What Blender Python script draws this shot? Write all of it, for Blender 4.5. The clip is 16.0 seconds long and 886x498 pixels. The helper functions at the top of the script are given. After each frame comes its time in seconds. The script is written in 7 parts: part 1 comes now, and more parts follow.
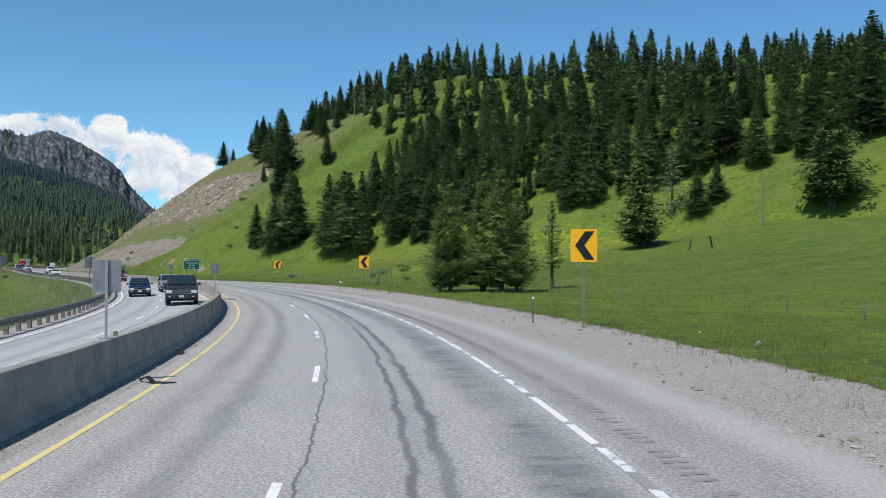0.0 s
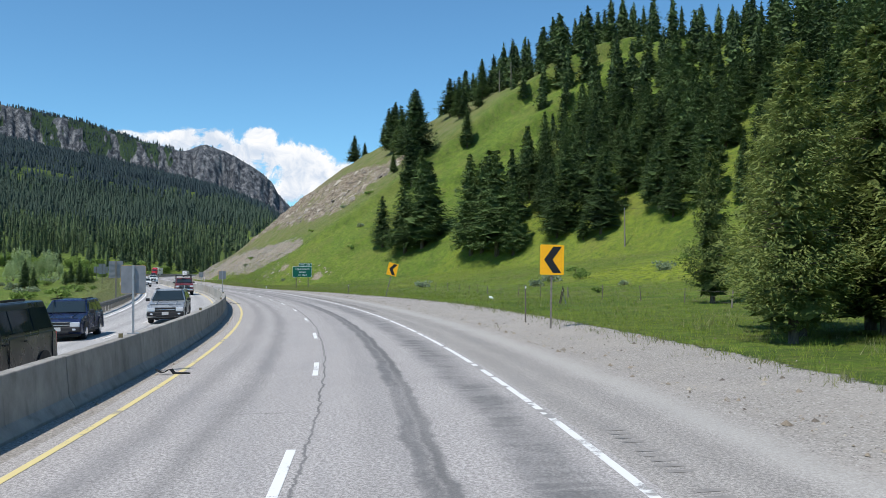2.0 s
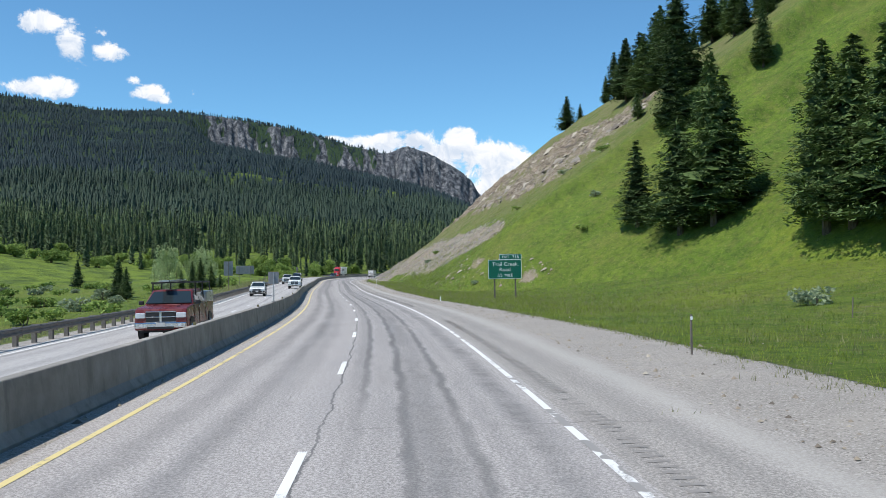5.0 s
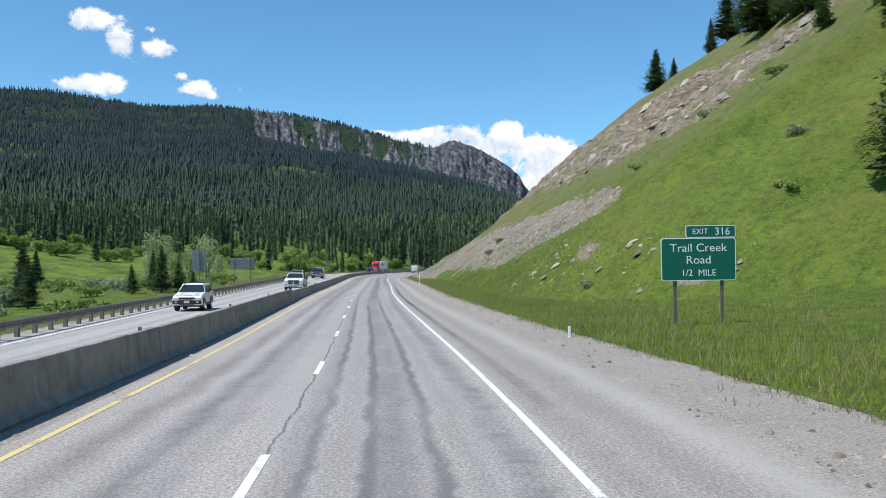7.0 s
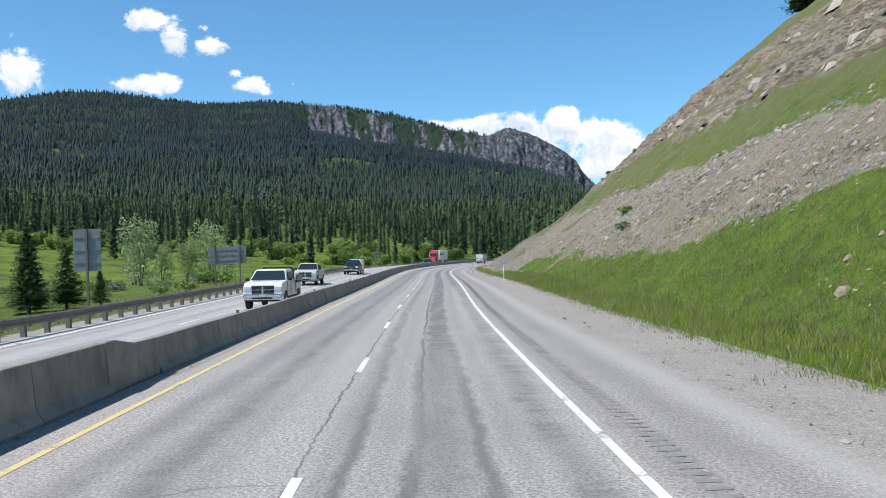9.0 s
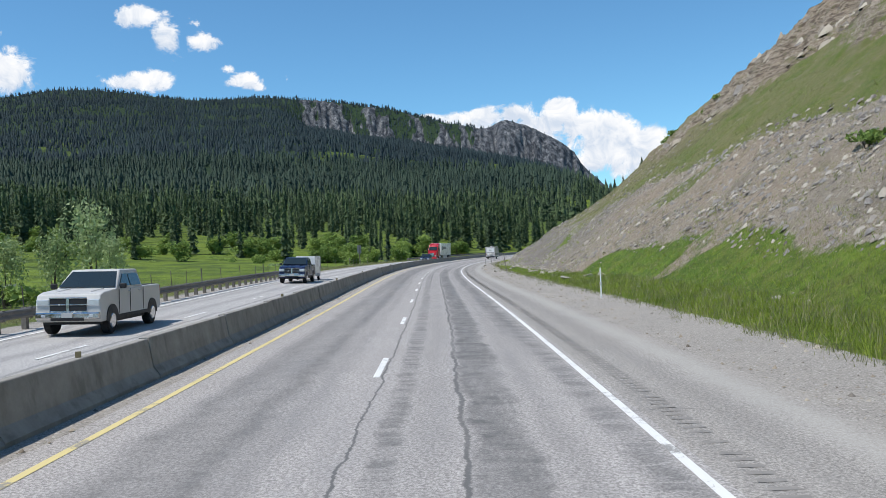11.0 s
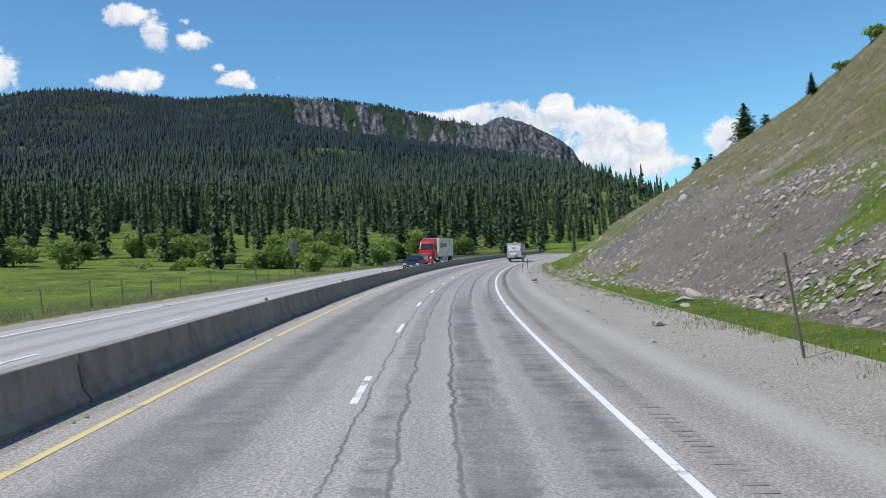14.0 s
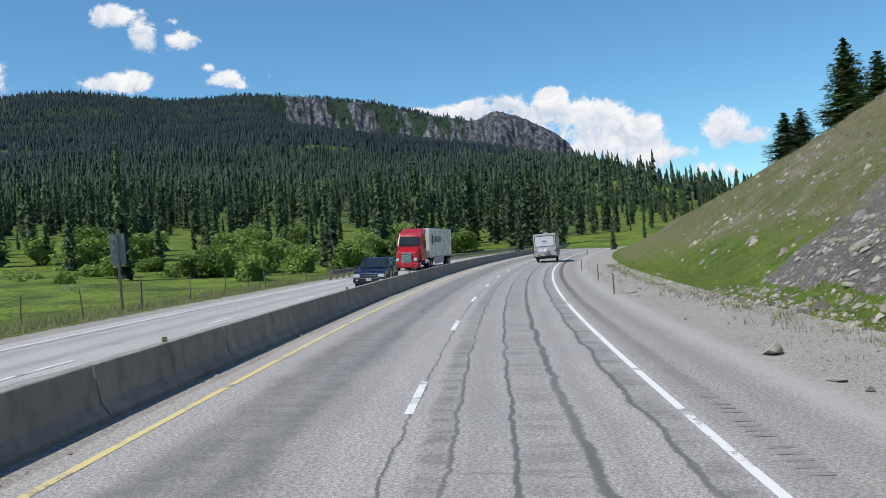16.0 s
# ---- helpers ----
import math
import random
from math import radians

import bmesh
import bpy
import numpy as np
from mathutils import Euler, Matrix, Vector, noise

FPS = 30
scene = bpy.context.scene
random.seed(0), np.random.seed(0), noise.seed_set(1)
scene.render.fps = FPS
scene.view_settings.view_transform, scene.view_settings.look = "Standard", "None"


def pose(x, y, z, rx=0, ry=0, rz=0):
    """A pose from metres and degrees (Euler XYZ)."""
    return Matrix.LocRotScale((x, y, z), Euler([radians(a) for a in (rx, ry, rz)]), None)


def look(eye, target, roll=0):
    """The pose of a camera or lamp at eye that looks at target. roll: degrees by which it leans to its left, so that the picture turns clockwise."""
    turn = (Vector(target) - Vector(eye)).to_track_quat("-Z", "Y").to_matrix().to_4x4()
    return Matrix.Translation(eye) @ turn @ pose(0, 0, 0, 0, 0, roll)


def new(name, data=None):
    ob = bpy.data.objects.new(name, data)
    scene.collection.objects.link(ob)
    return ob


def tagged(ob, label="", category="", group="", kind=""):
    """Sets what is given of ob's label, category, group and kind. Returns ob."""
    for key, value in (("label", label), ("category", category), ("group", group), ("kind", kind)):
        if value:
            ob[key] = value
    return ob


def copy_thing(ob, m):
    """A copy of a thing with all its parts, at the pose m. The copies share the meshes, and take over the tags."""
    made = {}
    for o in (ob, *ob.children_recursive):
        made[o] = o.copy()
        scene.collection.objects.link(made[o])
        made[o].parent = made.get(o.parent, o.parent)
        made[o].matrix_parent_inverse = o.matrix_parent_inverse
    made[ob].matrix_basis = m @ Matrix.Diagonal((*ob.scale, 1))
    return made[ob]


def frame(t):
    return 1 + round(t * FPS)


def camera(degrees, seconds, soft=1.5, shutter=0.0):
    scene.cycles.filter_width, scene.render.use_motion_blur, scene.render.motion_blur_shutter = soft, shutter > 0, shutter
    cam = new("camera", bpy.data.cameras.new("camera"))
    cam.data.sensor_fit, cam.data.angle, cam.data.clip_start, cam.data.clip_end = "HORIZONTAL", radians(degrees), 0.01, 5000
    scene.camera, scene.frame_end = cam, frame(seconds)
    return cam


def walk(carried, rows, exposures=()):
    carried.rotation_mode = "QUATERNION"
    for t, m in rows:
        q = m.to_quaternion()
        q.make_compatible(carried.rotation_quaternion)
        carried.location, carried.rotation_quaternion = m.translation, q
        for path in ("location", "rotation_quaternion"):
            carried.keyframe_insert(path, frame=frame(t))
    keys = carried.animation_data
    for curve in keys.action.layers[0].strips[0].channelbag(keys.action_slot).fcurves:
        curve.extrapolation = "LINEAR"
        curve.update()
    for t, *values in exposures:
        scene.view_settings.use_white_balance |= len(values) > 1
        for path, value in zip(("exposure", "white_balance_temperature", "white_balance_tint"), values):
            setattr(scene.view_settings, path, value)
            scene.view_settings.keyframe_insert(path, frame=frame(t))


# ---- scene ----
# A highway through a mountain valley, seen from the cab of a tall vehicle.
cam = camera(53.64, 16.0, 0.6)
# seconds, x, y, z, pitch, roll, yaw; the eye is 2.4 m above the road
ROWS = [
    (0.0, -35.56, -185.11, 3.19, 1.00, -0.29, -30.17),
    (0.5, -30.65, -175.13, 3.15, 1.09, -0.19, -26.71),
    (1.0, -26.10, -164.90, 3.10, 1.17, -0.00, -26.29),
    (1.5, -21.92, -154.40, 3.06, 1.21, 0.09, -23.54),
    (2.0, -18.12, -143.63, 3.01, 1.33, 0.29, -20.89),
    (2.5, -14.74, -132.61, 2.97, 1.04, 0.35, -19.08),
    (3.0, -11.79, -121.36, 2.93, 1.10, 0.27, -16.64),
    (3.5, -9.27, -109.91, 2.89, 1.11, 0.39, -14.08),
    (4.0, -7.16, -98.27, 2.85, 1.21, 0.57, -11.29),
    (4.5, -5.39, -86.47, 2.81, 1.31, 0.86, -9.17),
    (5.0, -3.91, -74.51, 2.79, 1.33, 0.96, -7.84),
    (5.5, -2.68, -62.41, 2.76, 1.30, 0.94, -7.01),
    (6.0, -1.69, -50.17, 2.71, 1.23, 0.87, -6.42),
    (6.5, -0.92, -37.81, 2.65, 1.15, 0.81, -5.79),
    (7.0, -0.38, -25.32, 2.58, 1.08, 0.85, -4.85),
    (7.5, -0.08, -12.72, 2.49, 1.03, 1.04, -3.30),
    (8.0, -0.00, -0.00, 2.40, 0.92, 1.26, -2.14),
    (8.5, -0.08, 12.82, 2.34, 0.81, 2.05, -1.29),
    (9.0, -0.22, 25.68, 2.29, 0.55, 2.32, -1.11),
    (9.5, -0.33, 38.53, 2.26, 0.38, 2.58, -1.05),
    (10.0, -0.38, 51.36, 2.23, 0.29, 2.80, -1.06),
    (10.5, -0.36, 64.18, 2.21, 0.24, 3.00, -1.13),
    (11.0, -0.26, 76.97, 2.20, 0.22, 3.18, -1.23),
    (11.5, -0.10, 89.73, 2.21, 0.18, 3.32, -1.32),
    (12.0, 0.11, 102.48, 2.24, 0.12, 3.44, -1.39),
    (12.5, 0.31, 115.21, 2.25, 0.01, 3.63, -1.28),
    (13.0, 0.52, 127.92, 2.28, 0.09, 3.68, -1.31),
    (13.5, 0.70, 140.60, 2.27, 0.08, 3.72, -1.43),
    (14.0, 0.88, 153.24, 2.26, 0.18, 3.75, -1.49),
    (14.5, 1.10, 165.86, 2.24, 0.16, 3.85, -1.54),
    (15.0, 1.43, 178.46, 2.25, 0.15, 4.02, -1.48),
    (15.5, 1.91, 191.03, 2.25, 0.10, 4.31, -1.57),
    (16.0, 2.61, 203.58, 2.25, -0.01, 4.97, -1.71),
]
walk(cam, [(t, pose(x, y, z, 90 + p, r, w)) for t, x, y, z, p, r, w in ROWS], [(0.0, -0.05), (2.0, 0.1), (4.5, 0.15), (7.0, 0.2), (8.0, 0.2), (9.0, 0.24), (11.5, 0.04), (13.5, 0.0), (16.0, -0.04)])

# ---- light ----
SUN_BEARING, SUN_HEIGHT = -112.0, 60.0          # degrees clockwise from +y, and above the horizon
world = bpy.data.worlds.new("sky")
scene.world = world
world.use_nodes = True
_n = world.node_tree.nodes
_sky = _n.new("ShaderNodeTexSky")
_sky.sky_type, _sky.sun_disc = "NISHITA", False
_sky.sun_elevation, _sky.sun_rotation = radians(SUN_HEIGHT), radians(SUN_BEARING)
_sky.altitude, _sky.air_density, _sky.dust_density, _sky.ozone_density = 1500, 1.0, 0.3, 2.0
_n["Background"].inputs["Strength"].default_value = 0.13
_tint = _n.new("ShaderNodeMix")
_tint.data_type, _tint.blend_type = "RGBA", "MULTIPLY"
_tint.inputs[0].default_value, _tint.inputs[7].default_value = 1.0, (0.62, 0.98, 1.1, 1)
world.node_tree.links.new(_sky.outputs[0], _tint.inputs[6])
world.node_tree.links.new(_tint.outputs[2], _n["Background"].inputs["Color"])
sun = new("sun", bpy.data.lights.new("sun", "SUN"))
sun.data.energy, sun.data.angle, sun.data.color = 4.3, radians(0.53), (1.0, 0.96, 0.9)
_b, _e = radians(SUN_BEARING), radians(SUN_HEIGHT)
sun.matrix_world = look((math.sin(_b) * math.cos(_e) * 100, math.cos(_b) * math.cos(_e) * 100, math.sin(_e) * 100), (0, 0, 0))

# ---- materials ----
class Mat:
    """A small builder of node materials."""

    def __init__(self, name, rough=0.8, metal=0.0, spec=0.4):
        self.m = bpy.data.materials.new(name)
        self.m.use_nodes = True
        self.t = self.m.node_tree
        self.b = self.t.nodes["Principled BSDF"]
        self.b.inputs["Roughness"].default_value = rough
        self.b.inputs["Metallic"].default_value = metal
        self.b.inputs["Specular IOR Level"].default_value = spec

    def node(self, kind, **values):
        n = self.t.nodes.new(kind)
        for k, v in values.items():
            setattr(n, k, v)
        return n

    def link(self, a, b):
        self.t.links.new(a, b)

    def put(self, socket, value):
        if hasattr(value, "is_linked") or hasattr(value, "links"):
            self.link(value, socket)
        else:
            socket.default_value = value

    def coord(self, which="Object", scale=(1, 1, 1)):
        c = self.node("ShaderNodeTexCoord")
        mp = self.node("ShaderNodeMapping")
        mp.inputs["Scale"].default_value = scale
        self.link(c.outputs[which], mp.inputs["Vector"])
        return mp.outputs[0]

    def attr(self, name):
        n = self.node("ShaderNodeAttribute", attribute_name=name)
        return n

    def noise(self, vec, scale, detail=4, rough=0.55, distort=0.0):
        n = self.node("ShaderNodeTexNoise")
        self.link(vec, n.inputs["Vector"])
        n.inputs["Scale"].default_value = scale
        n.inputs["Detail"].default_value = detail
        n.inputs["Roughness"].default_value = rough
        n.inputs["Distortion"].default_value = distort
        return n.outputs["Fac"]

    def voronoi(self, vec, scale, feature="F1"):
        n = self.node("ShaderNodeTexVoronoi", feature=feature)
        self.link(vec, n.inputs["Vector"])
        n.inputs["Scale"].default_value = scale
        return n

    def ramp(self, fac, *stops):
        n = self.node("ShaderNodeValToRGB")
        e = n.color_ramp.elements
        while len(e) < len(stops):
            e.new(0.5)
        for el, (p, c) in zip(e, stops):
            el.position = p
            el.color = c if len(c) == 4 else (*c, 1)
        self.link(fac, n.inputs["Fac"])
        return n.outputs["Color"]

    def step(self, fac, lo, hi, a=0.0, b=1.0):
        n = self.node("ShaderNodeMapRange", interpolation_type="SMOOTHSTEP")
        self.put(n.inputs["Value"], fac)
        for k, v in (("From Min", lo), ("From Max", hi), ("To Min", a), ("To Max", b)):
            n.inputs[k].default_value = v
        return n.outputs["Result"]

    def math(self, op, a, b=0.0, c=0.0):
        n = self.node("ShaderNodeMath", operation=op)
        self.put(n.inputs[0], a)
        self.put(n.inputs[1], b)
        self.put(n.inputs[2], c)
        return n.outputs[0]

    def mix(self, fac, a, b, kind="MIX"):
        n = self.node("ShaderNodeMix", data_type="RGBA", blend_type=kind)
        self.put(n.inputs["Factor"], fac)
        for s, v in ((n.inputs[6], a), (n.inputs[7], b)):
            if isinstance(v, tuple):
                s.default_value = v if len(v) == 4 else (*v, 1)
            else:
                self.link(v, s)
        return n.outputs[2]

    def bump(self, height, strength=0.3, distance=0.02):
        n = self.node("ShaderNodeBump")
        n.inputs["Strength"].default_value = strength
        n.inputs["Distance"].default_value = distance
        self.link(height, n.inputs["Height"])
        self.link(n.outputs[0], self.b.inputs["Normal"])

    def colour(self, c):
        if isinstance(c, tuple):
            self.b.inputs["Base Color"].default_value = c if len(c) == 4 else (*c, 1)
        else:
            self.link(c, self.b.inputs["Base Color"])
        return self.m

    def rough(self, r):
        self.put(self.b.inputs["Roughness"], r)


def plain(name, c, rough=0.6, metal=0.0, grain=0.12, scale=6.0, spec=0.4):
    """Paint, plastic or metal with a little dirt and unevenness."""
    k = Mat(name, rough, metal, spec)
    v = k.coord()
    n = k.noise(v, scale, 5)
    d = tuple(x * (1 - grain) for x in c)
    l = tuple(min(1, x * (1 + grain * 0.6)) for x in c)
    k.rough(k.step(n, 0.3, 0.7, max(0.02, rough - 0.08), min(1, rough + 0.1)))
    return k.colour(k.ramp(n, (0.3, d), (0.7, l)))


def make_asphalt(name, base, marks, edge=None):
    """Worn chip-seal pavement. s runs along the road, d across it; marks: (d, half width, strength, softness, from s, to s, scalloped) of the sealed cracks
    and wheel paths; edge: d from which drifted gravel covers the asphalt."""
    k = Mat(name, 0.88, 0.0, 0.3)
    uv = k.node("ShaderNodeUVMap", uv_map="road")
    sep = k.node("ShaderNodeSeparateXYZ")
    k.link(uv.outputs[0], sep.inputs[0])
    v = uv.outputs[0]
    stretched = k.node("ShaderNodeMapping")
    stretched.inputs["Scale"].default_value = (0.12, 1.0, 1.0)
    k.link(v, stretched.inputs["Vector"])
    sv = stretched.outputs[0]
    grain = k.noise(v, 38.0, 3, 0.7)
    chip = k.voronoi(v, 60.0).outputs["Distance"]
    speck = k.noise(v, 17.0, 4, 0.8)
    blot = k.noise(v, 0.35, 4)
    streak = k.noise(sv, 1.3, 5, 0.6)
    patch = k.noise(v, 2.6, 5, 0.7)
    col = k.ramp(grain, (0.25, tuple(b * 0.42 for b in base)), (0.75, tuple(b * 1.6 for b in base)))
    col = k.mix(0.22, col, chip, "SOFT_LIGHT")
    col = k.mix(k.step(speck, 0.5, 0.58, 0.0, 0.72), col, tuple(b * 0.5 for b in base))
    col = k.mix(k.step(speck, 0.46, 0.38, 0.0, 0.7), col, tuple(b * 1.6 for b in base))
    col = k.mix(k.step(blot, 0.35, 0.7, 0.0, 0.22), col, tuple(b * 0.72 for b in base))
    col = k.mix(k.step(patch, 0.5, 0.66, 0.0, 0.2), col, tuple(b * 0.66 for b in base))
    col = k.mix(k.step(streak, 0.5, 0.72, 0.0, 0.28), col, tuple(b * 0.62 for b in base))
    wob = k.math("SUBTRACT", k.noise(v, 0.55, 3), 0.5)
    fine = k.math("SUBTRACT", k.noise(v, 3.6, 7, 0.75), 0.5)
    across = k.node("ShaderNodeMapping")
    across.inputs["Scale"].default_value = (1.0, 0.22, 1.0)
    k.link(v, across.inputs["Vector"])
    scallop = k.step(k.noise(across.outputs[0], 2.1, 3, 0.6), 0.42, 0.56, 0.0, 1.0)
    for d, half, strength, soft, s0, s1, ribbed in marks:
        pos = k.math("ADD", sep.outputs[1], k.math("ADD", k.math("MULTIPLY", wob, 0.3 + half), k.math("MULTIPLY", fine, 0.17 + 0.5 * half)))
        dist = k.math("ABSOLUTE", k.math("SUBTRACT", pos, d))
        band = k.step(dist, half * (1 - soft), half * (1 + soft), strength, 0.0)
        worn = k.math("MULTIPLY", band, k.step(k.noise(sv, 0.9 + half, 4), 0.3, 0.55, 0.6, 1.0))
        worn = k.math("MULTIPLY", worn, k.math("MULTIPLY", k.step(sep.outputs[0], s0 - 12, s0 + 12), k.step(sep.outputs[0], s1 + 12, s1 - 12)))
        if half > 0.1:
            worn = k.math("MULTIPLY", worn, k.step(patch, 0.36, 0.6, 1.0, 0.7))
        if ribbed:
            worn = k.math("MULTIPLY", worn, k.math("SUBTRACT", 1.0, k.math("MULTIPLY", scallop, ribbed)))
        col = k.mix(worn, col, tuple(b * c for b, c in zip(base, (0.3, 0.315, 0.325))))
    # thin cracks across the lanes, some way apart
    along = k.math("ADD", k.math("MULTIPLY", sep.outputs[0], 1 / 13.7), k.math("ADD", k.math("MULTIPLY", k.noise(v, 0.33, 4), 0.16), k.math("MULTIPLY", fine, 0.012)))
    gap = k.math("ABSOLUTE", k.math("SUBTRACT", k.math("FRACT", along), 0.5))
    cross = k.math("MULTIPLY", k.step(gap, 0.0012, 0.003, 0.5, 0.0), k.step(blot, 0.5, 0.6))
    col = k.mix(cross, col, tuple(b * 0.3 for b in base))
    if edge is not None:
        pebble, g = gravel_colour(k, k.coord())
        out = k.math("ADD", sep.outputs[1], k.math("ADD", k.math("MULTIPLY", wob, 0.5), k.math("MULTIPLY", fine, 0.9)))
        dust = k.step(k.math("ABSOLUTE", k.math("SUBTRACT", out, edge - 0.35)), 0.1, 0.7, 0.5, 0.0)
        col = k.mix(dust, col, (0.43, 0.41, 0.375))
        col = k.mix(k.step(out, edge - 0.5, edge + 0.25), col, pebble)
    k.rough(k.step(streak, 0.4, 0.75, 0.92, 0.7))
    k.bump(grain, 0.35, 0.01)
    return k.colour(col)


def gravel_colour(k, v):
    """Loose crushed stone, tan-grey with darker and paler bits."""
    g = k.noise(v, 24.0, 5, 0.78)
    b = k.noise(v, 0.4, 5, 0.6)
    col = k.ramp(g, (0.3, (0.16, 0.146, 0.13)), (0.5, (0.3, 0.278, 0.25)), (0.7, (0.46, 0.432, 0.395)))
    col = k.mix(k.step(b, 0.42, 0.66, 0.0, 0.5), col, (0.36, 0.33, 0.292))
    col = k.mix(k.step(k.noise(v, 2.2, 6, 0.8), 0.52, 0.68, 0.0, 0.3), col, (0.24, 0.22, 0.195))
    bit = k.node("ShaderNodeSeparateColor")
    k.link(k.voronoi(v, 32.0).outputs["Color"], bit.inputs[0])
    col = k.mix(k.step(bit.outputs[0], 0.88, 0.94, 0.0, 0.5), col, (0.56, 0.53, 0.49))
    return k.mix(k.step(bit.outputs[1], 0.12, 0.06, 0.0, 0.6), col, (0.11, 0.1, 0.09)), g


M_ROAD = make_asphalt("asphalt", (0.375, 0.353, 0.336), [
    (-2.75, 0.24, 0.4, 0.95, -80, 140, 0), (-1.75, 0.22, 0.5, 0.95, -80, 140, 0), (-2.75, 0.26, 0.6, 0.95, 140, 800, 0), (-1.75, 0.25, 0.72, 0.95, 140, 800, 0), (-2.25, 0.3, 0.55, 0.95, 230, 800, 0.3), (-1.2, 0.2, 0.35, 0.95, 130, 800, 0.2),
    (-0.22, 0.02, 0.9, 0.5, -80, 800, 0), (0.75, 0.25, 0.25, 0.95, -80, 800, 0), (-2.3, 0.6, 0.45, 0.9, 330, 800, 0.3), (2.4, 0.2, 0.3, 0.95, 110, 800, 0),
    (1.1, 0.06, 0.85, 0.6, -80, 40, 0), (1.28, 0.13, 0.85, 0.55, 40, 120, 0), (1.52, 0.09, 0.85, 0.6, -80, 120, 0), (1.35, 0.28, 0.2, 0.9, -80, 120, 0), (2.85, 0.42, 0.9, 0.75, -80, 120, 0.35),
    (0.34, 0.09, 0.7, 0.85, 130, 235, 0), (0.15, 0.2, 0.4, 0.9, 130, 235, 0), (1.14, 0.1, 0.75, 0.8, 120, 235, 0), (1.5, 0.36, 0.6, 0.8, 120, 235, 0), (2.0, 0.1, 0.75, 0.85, 120, 235, 0), (3.0, 0.24, 0.7, 0.8, 120, 240, 0.3),
    (0.25, 0.18, 0.7, 0.5, 235, 800, 0.55), (0.45, 0.03, 0.8, 0.6, 330, 800, 0), (1.2, 0.035, 0.92, 0.5, 235, 800, 0), (1.66, 0.38, 0.95, 0.35, 235, 388, 0.2), (1.6, 0.36, 0.5, 0.6, 388, 800, 0.6), (2.95, 0.3, 0.85, 0.5, 290, 395, 0.3),
    (2.02, 0.07, 0.92, 0.5, 385, 800, 0), (3.05, 0.045, 0.88, 0.5, 385, 800, 0), (3.25, 0.22, 0.65, 0.6, 235, 800, 0.6)])
M_OPP = make_asphalt("asphalt_far_side", (0.425, 0.408, 0.392), [(-11.0, 0.3, 0.35, 0.9, -80, 800, 0), (-9.5, 0.25, 0.4, 0.9, -80, 800, 0), (-8.1, 0.08, 0.55, 0.6, -80, 800, 0), (-6.6, 0.28, 0.35, 0.9, -80, 800, 0), (-11.6, 0.1, 0.5, 0.6, -80, 800, 0)])
M_SHOULDER = make_asphalt("asphalt_shoulder", (0.34, 0.318, 0.292), [(5.0, 0.3, 0.25, 0.9, -80, 800, 0), (4.15, 0.25, 0.3, 0.9, -80, 800, 0.4)], 6.3)
M_GROOVE_SHADE = plain("milled_groove_shade", (0.25, 0.235, 0.218), 0.9, 0, 0.2)


def make_gravel():
    k = Mat("gravel", 0.95, 0.0, 0.2)
    col, g = gravel_colour(k, k.coord())
    k.bump(g, 0.6, 0.03)
    return k.colour(col)


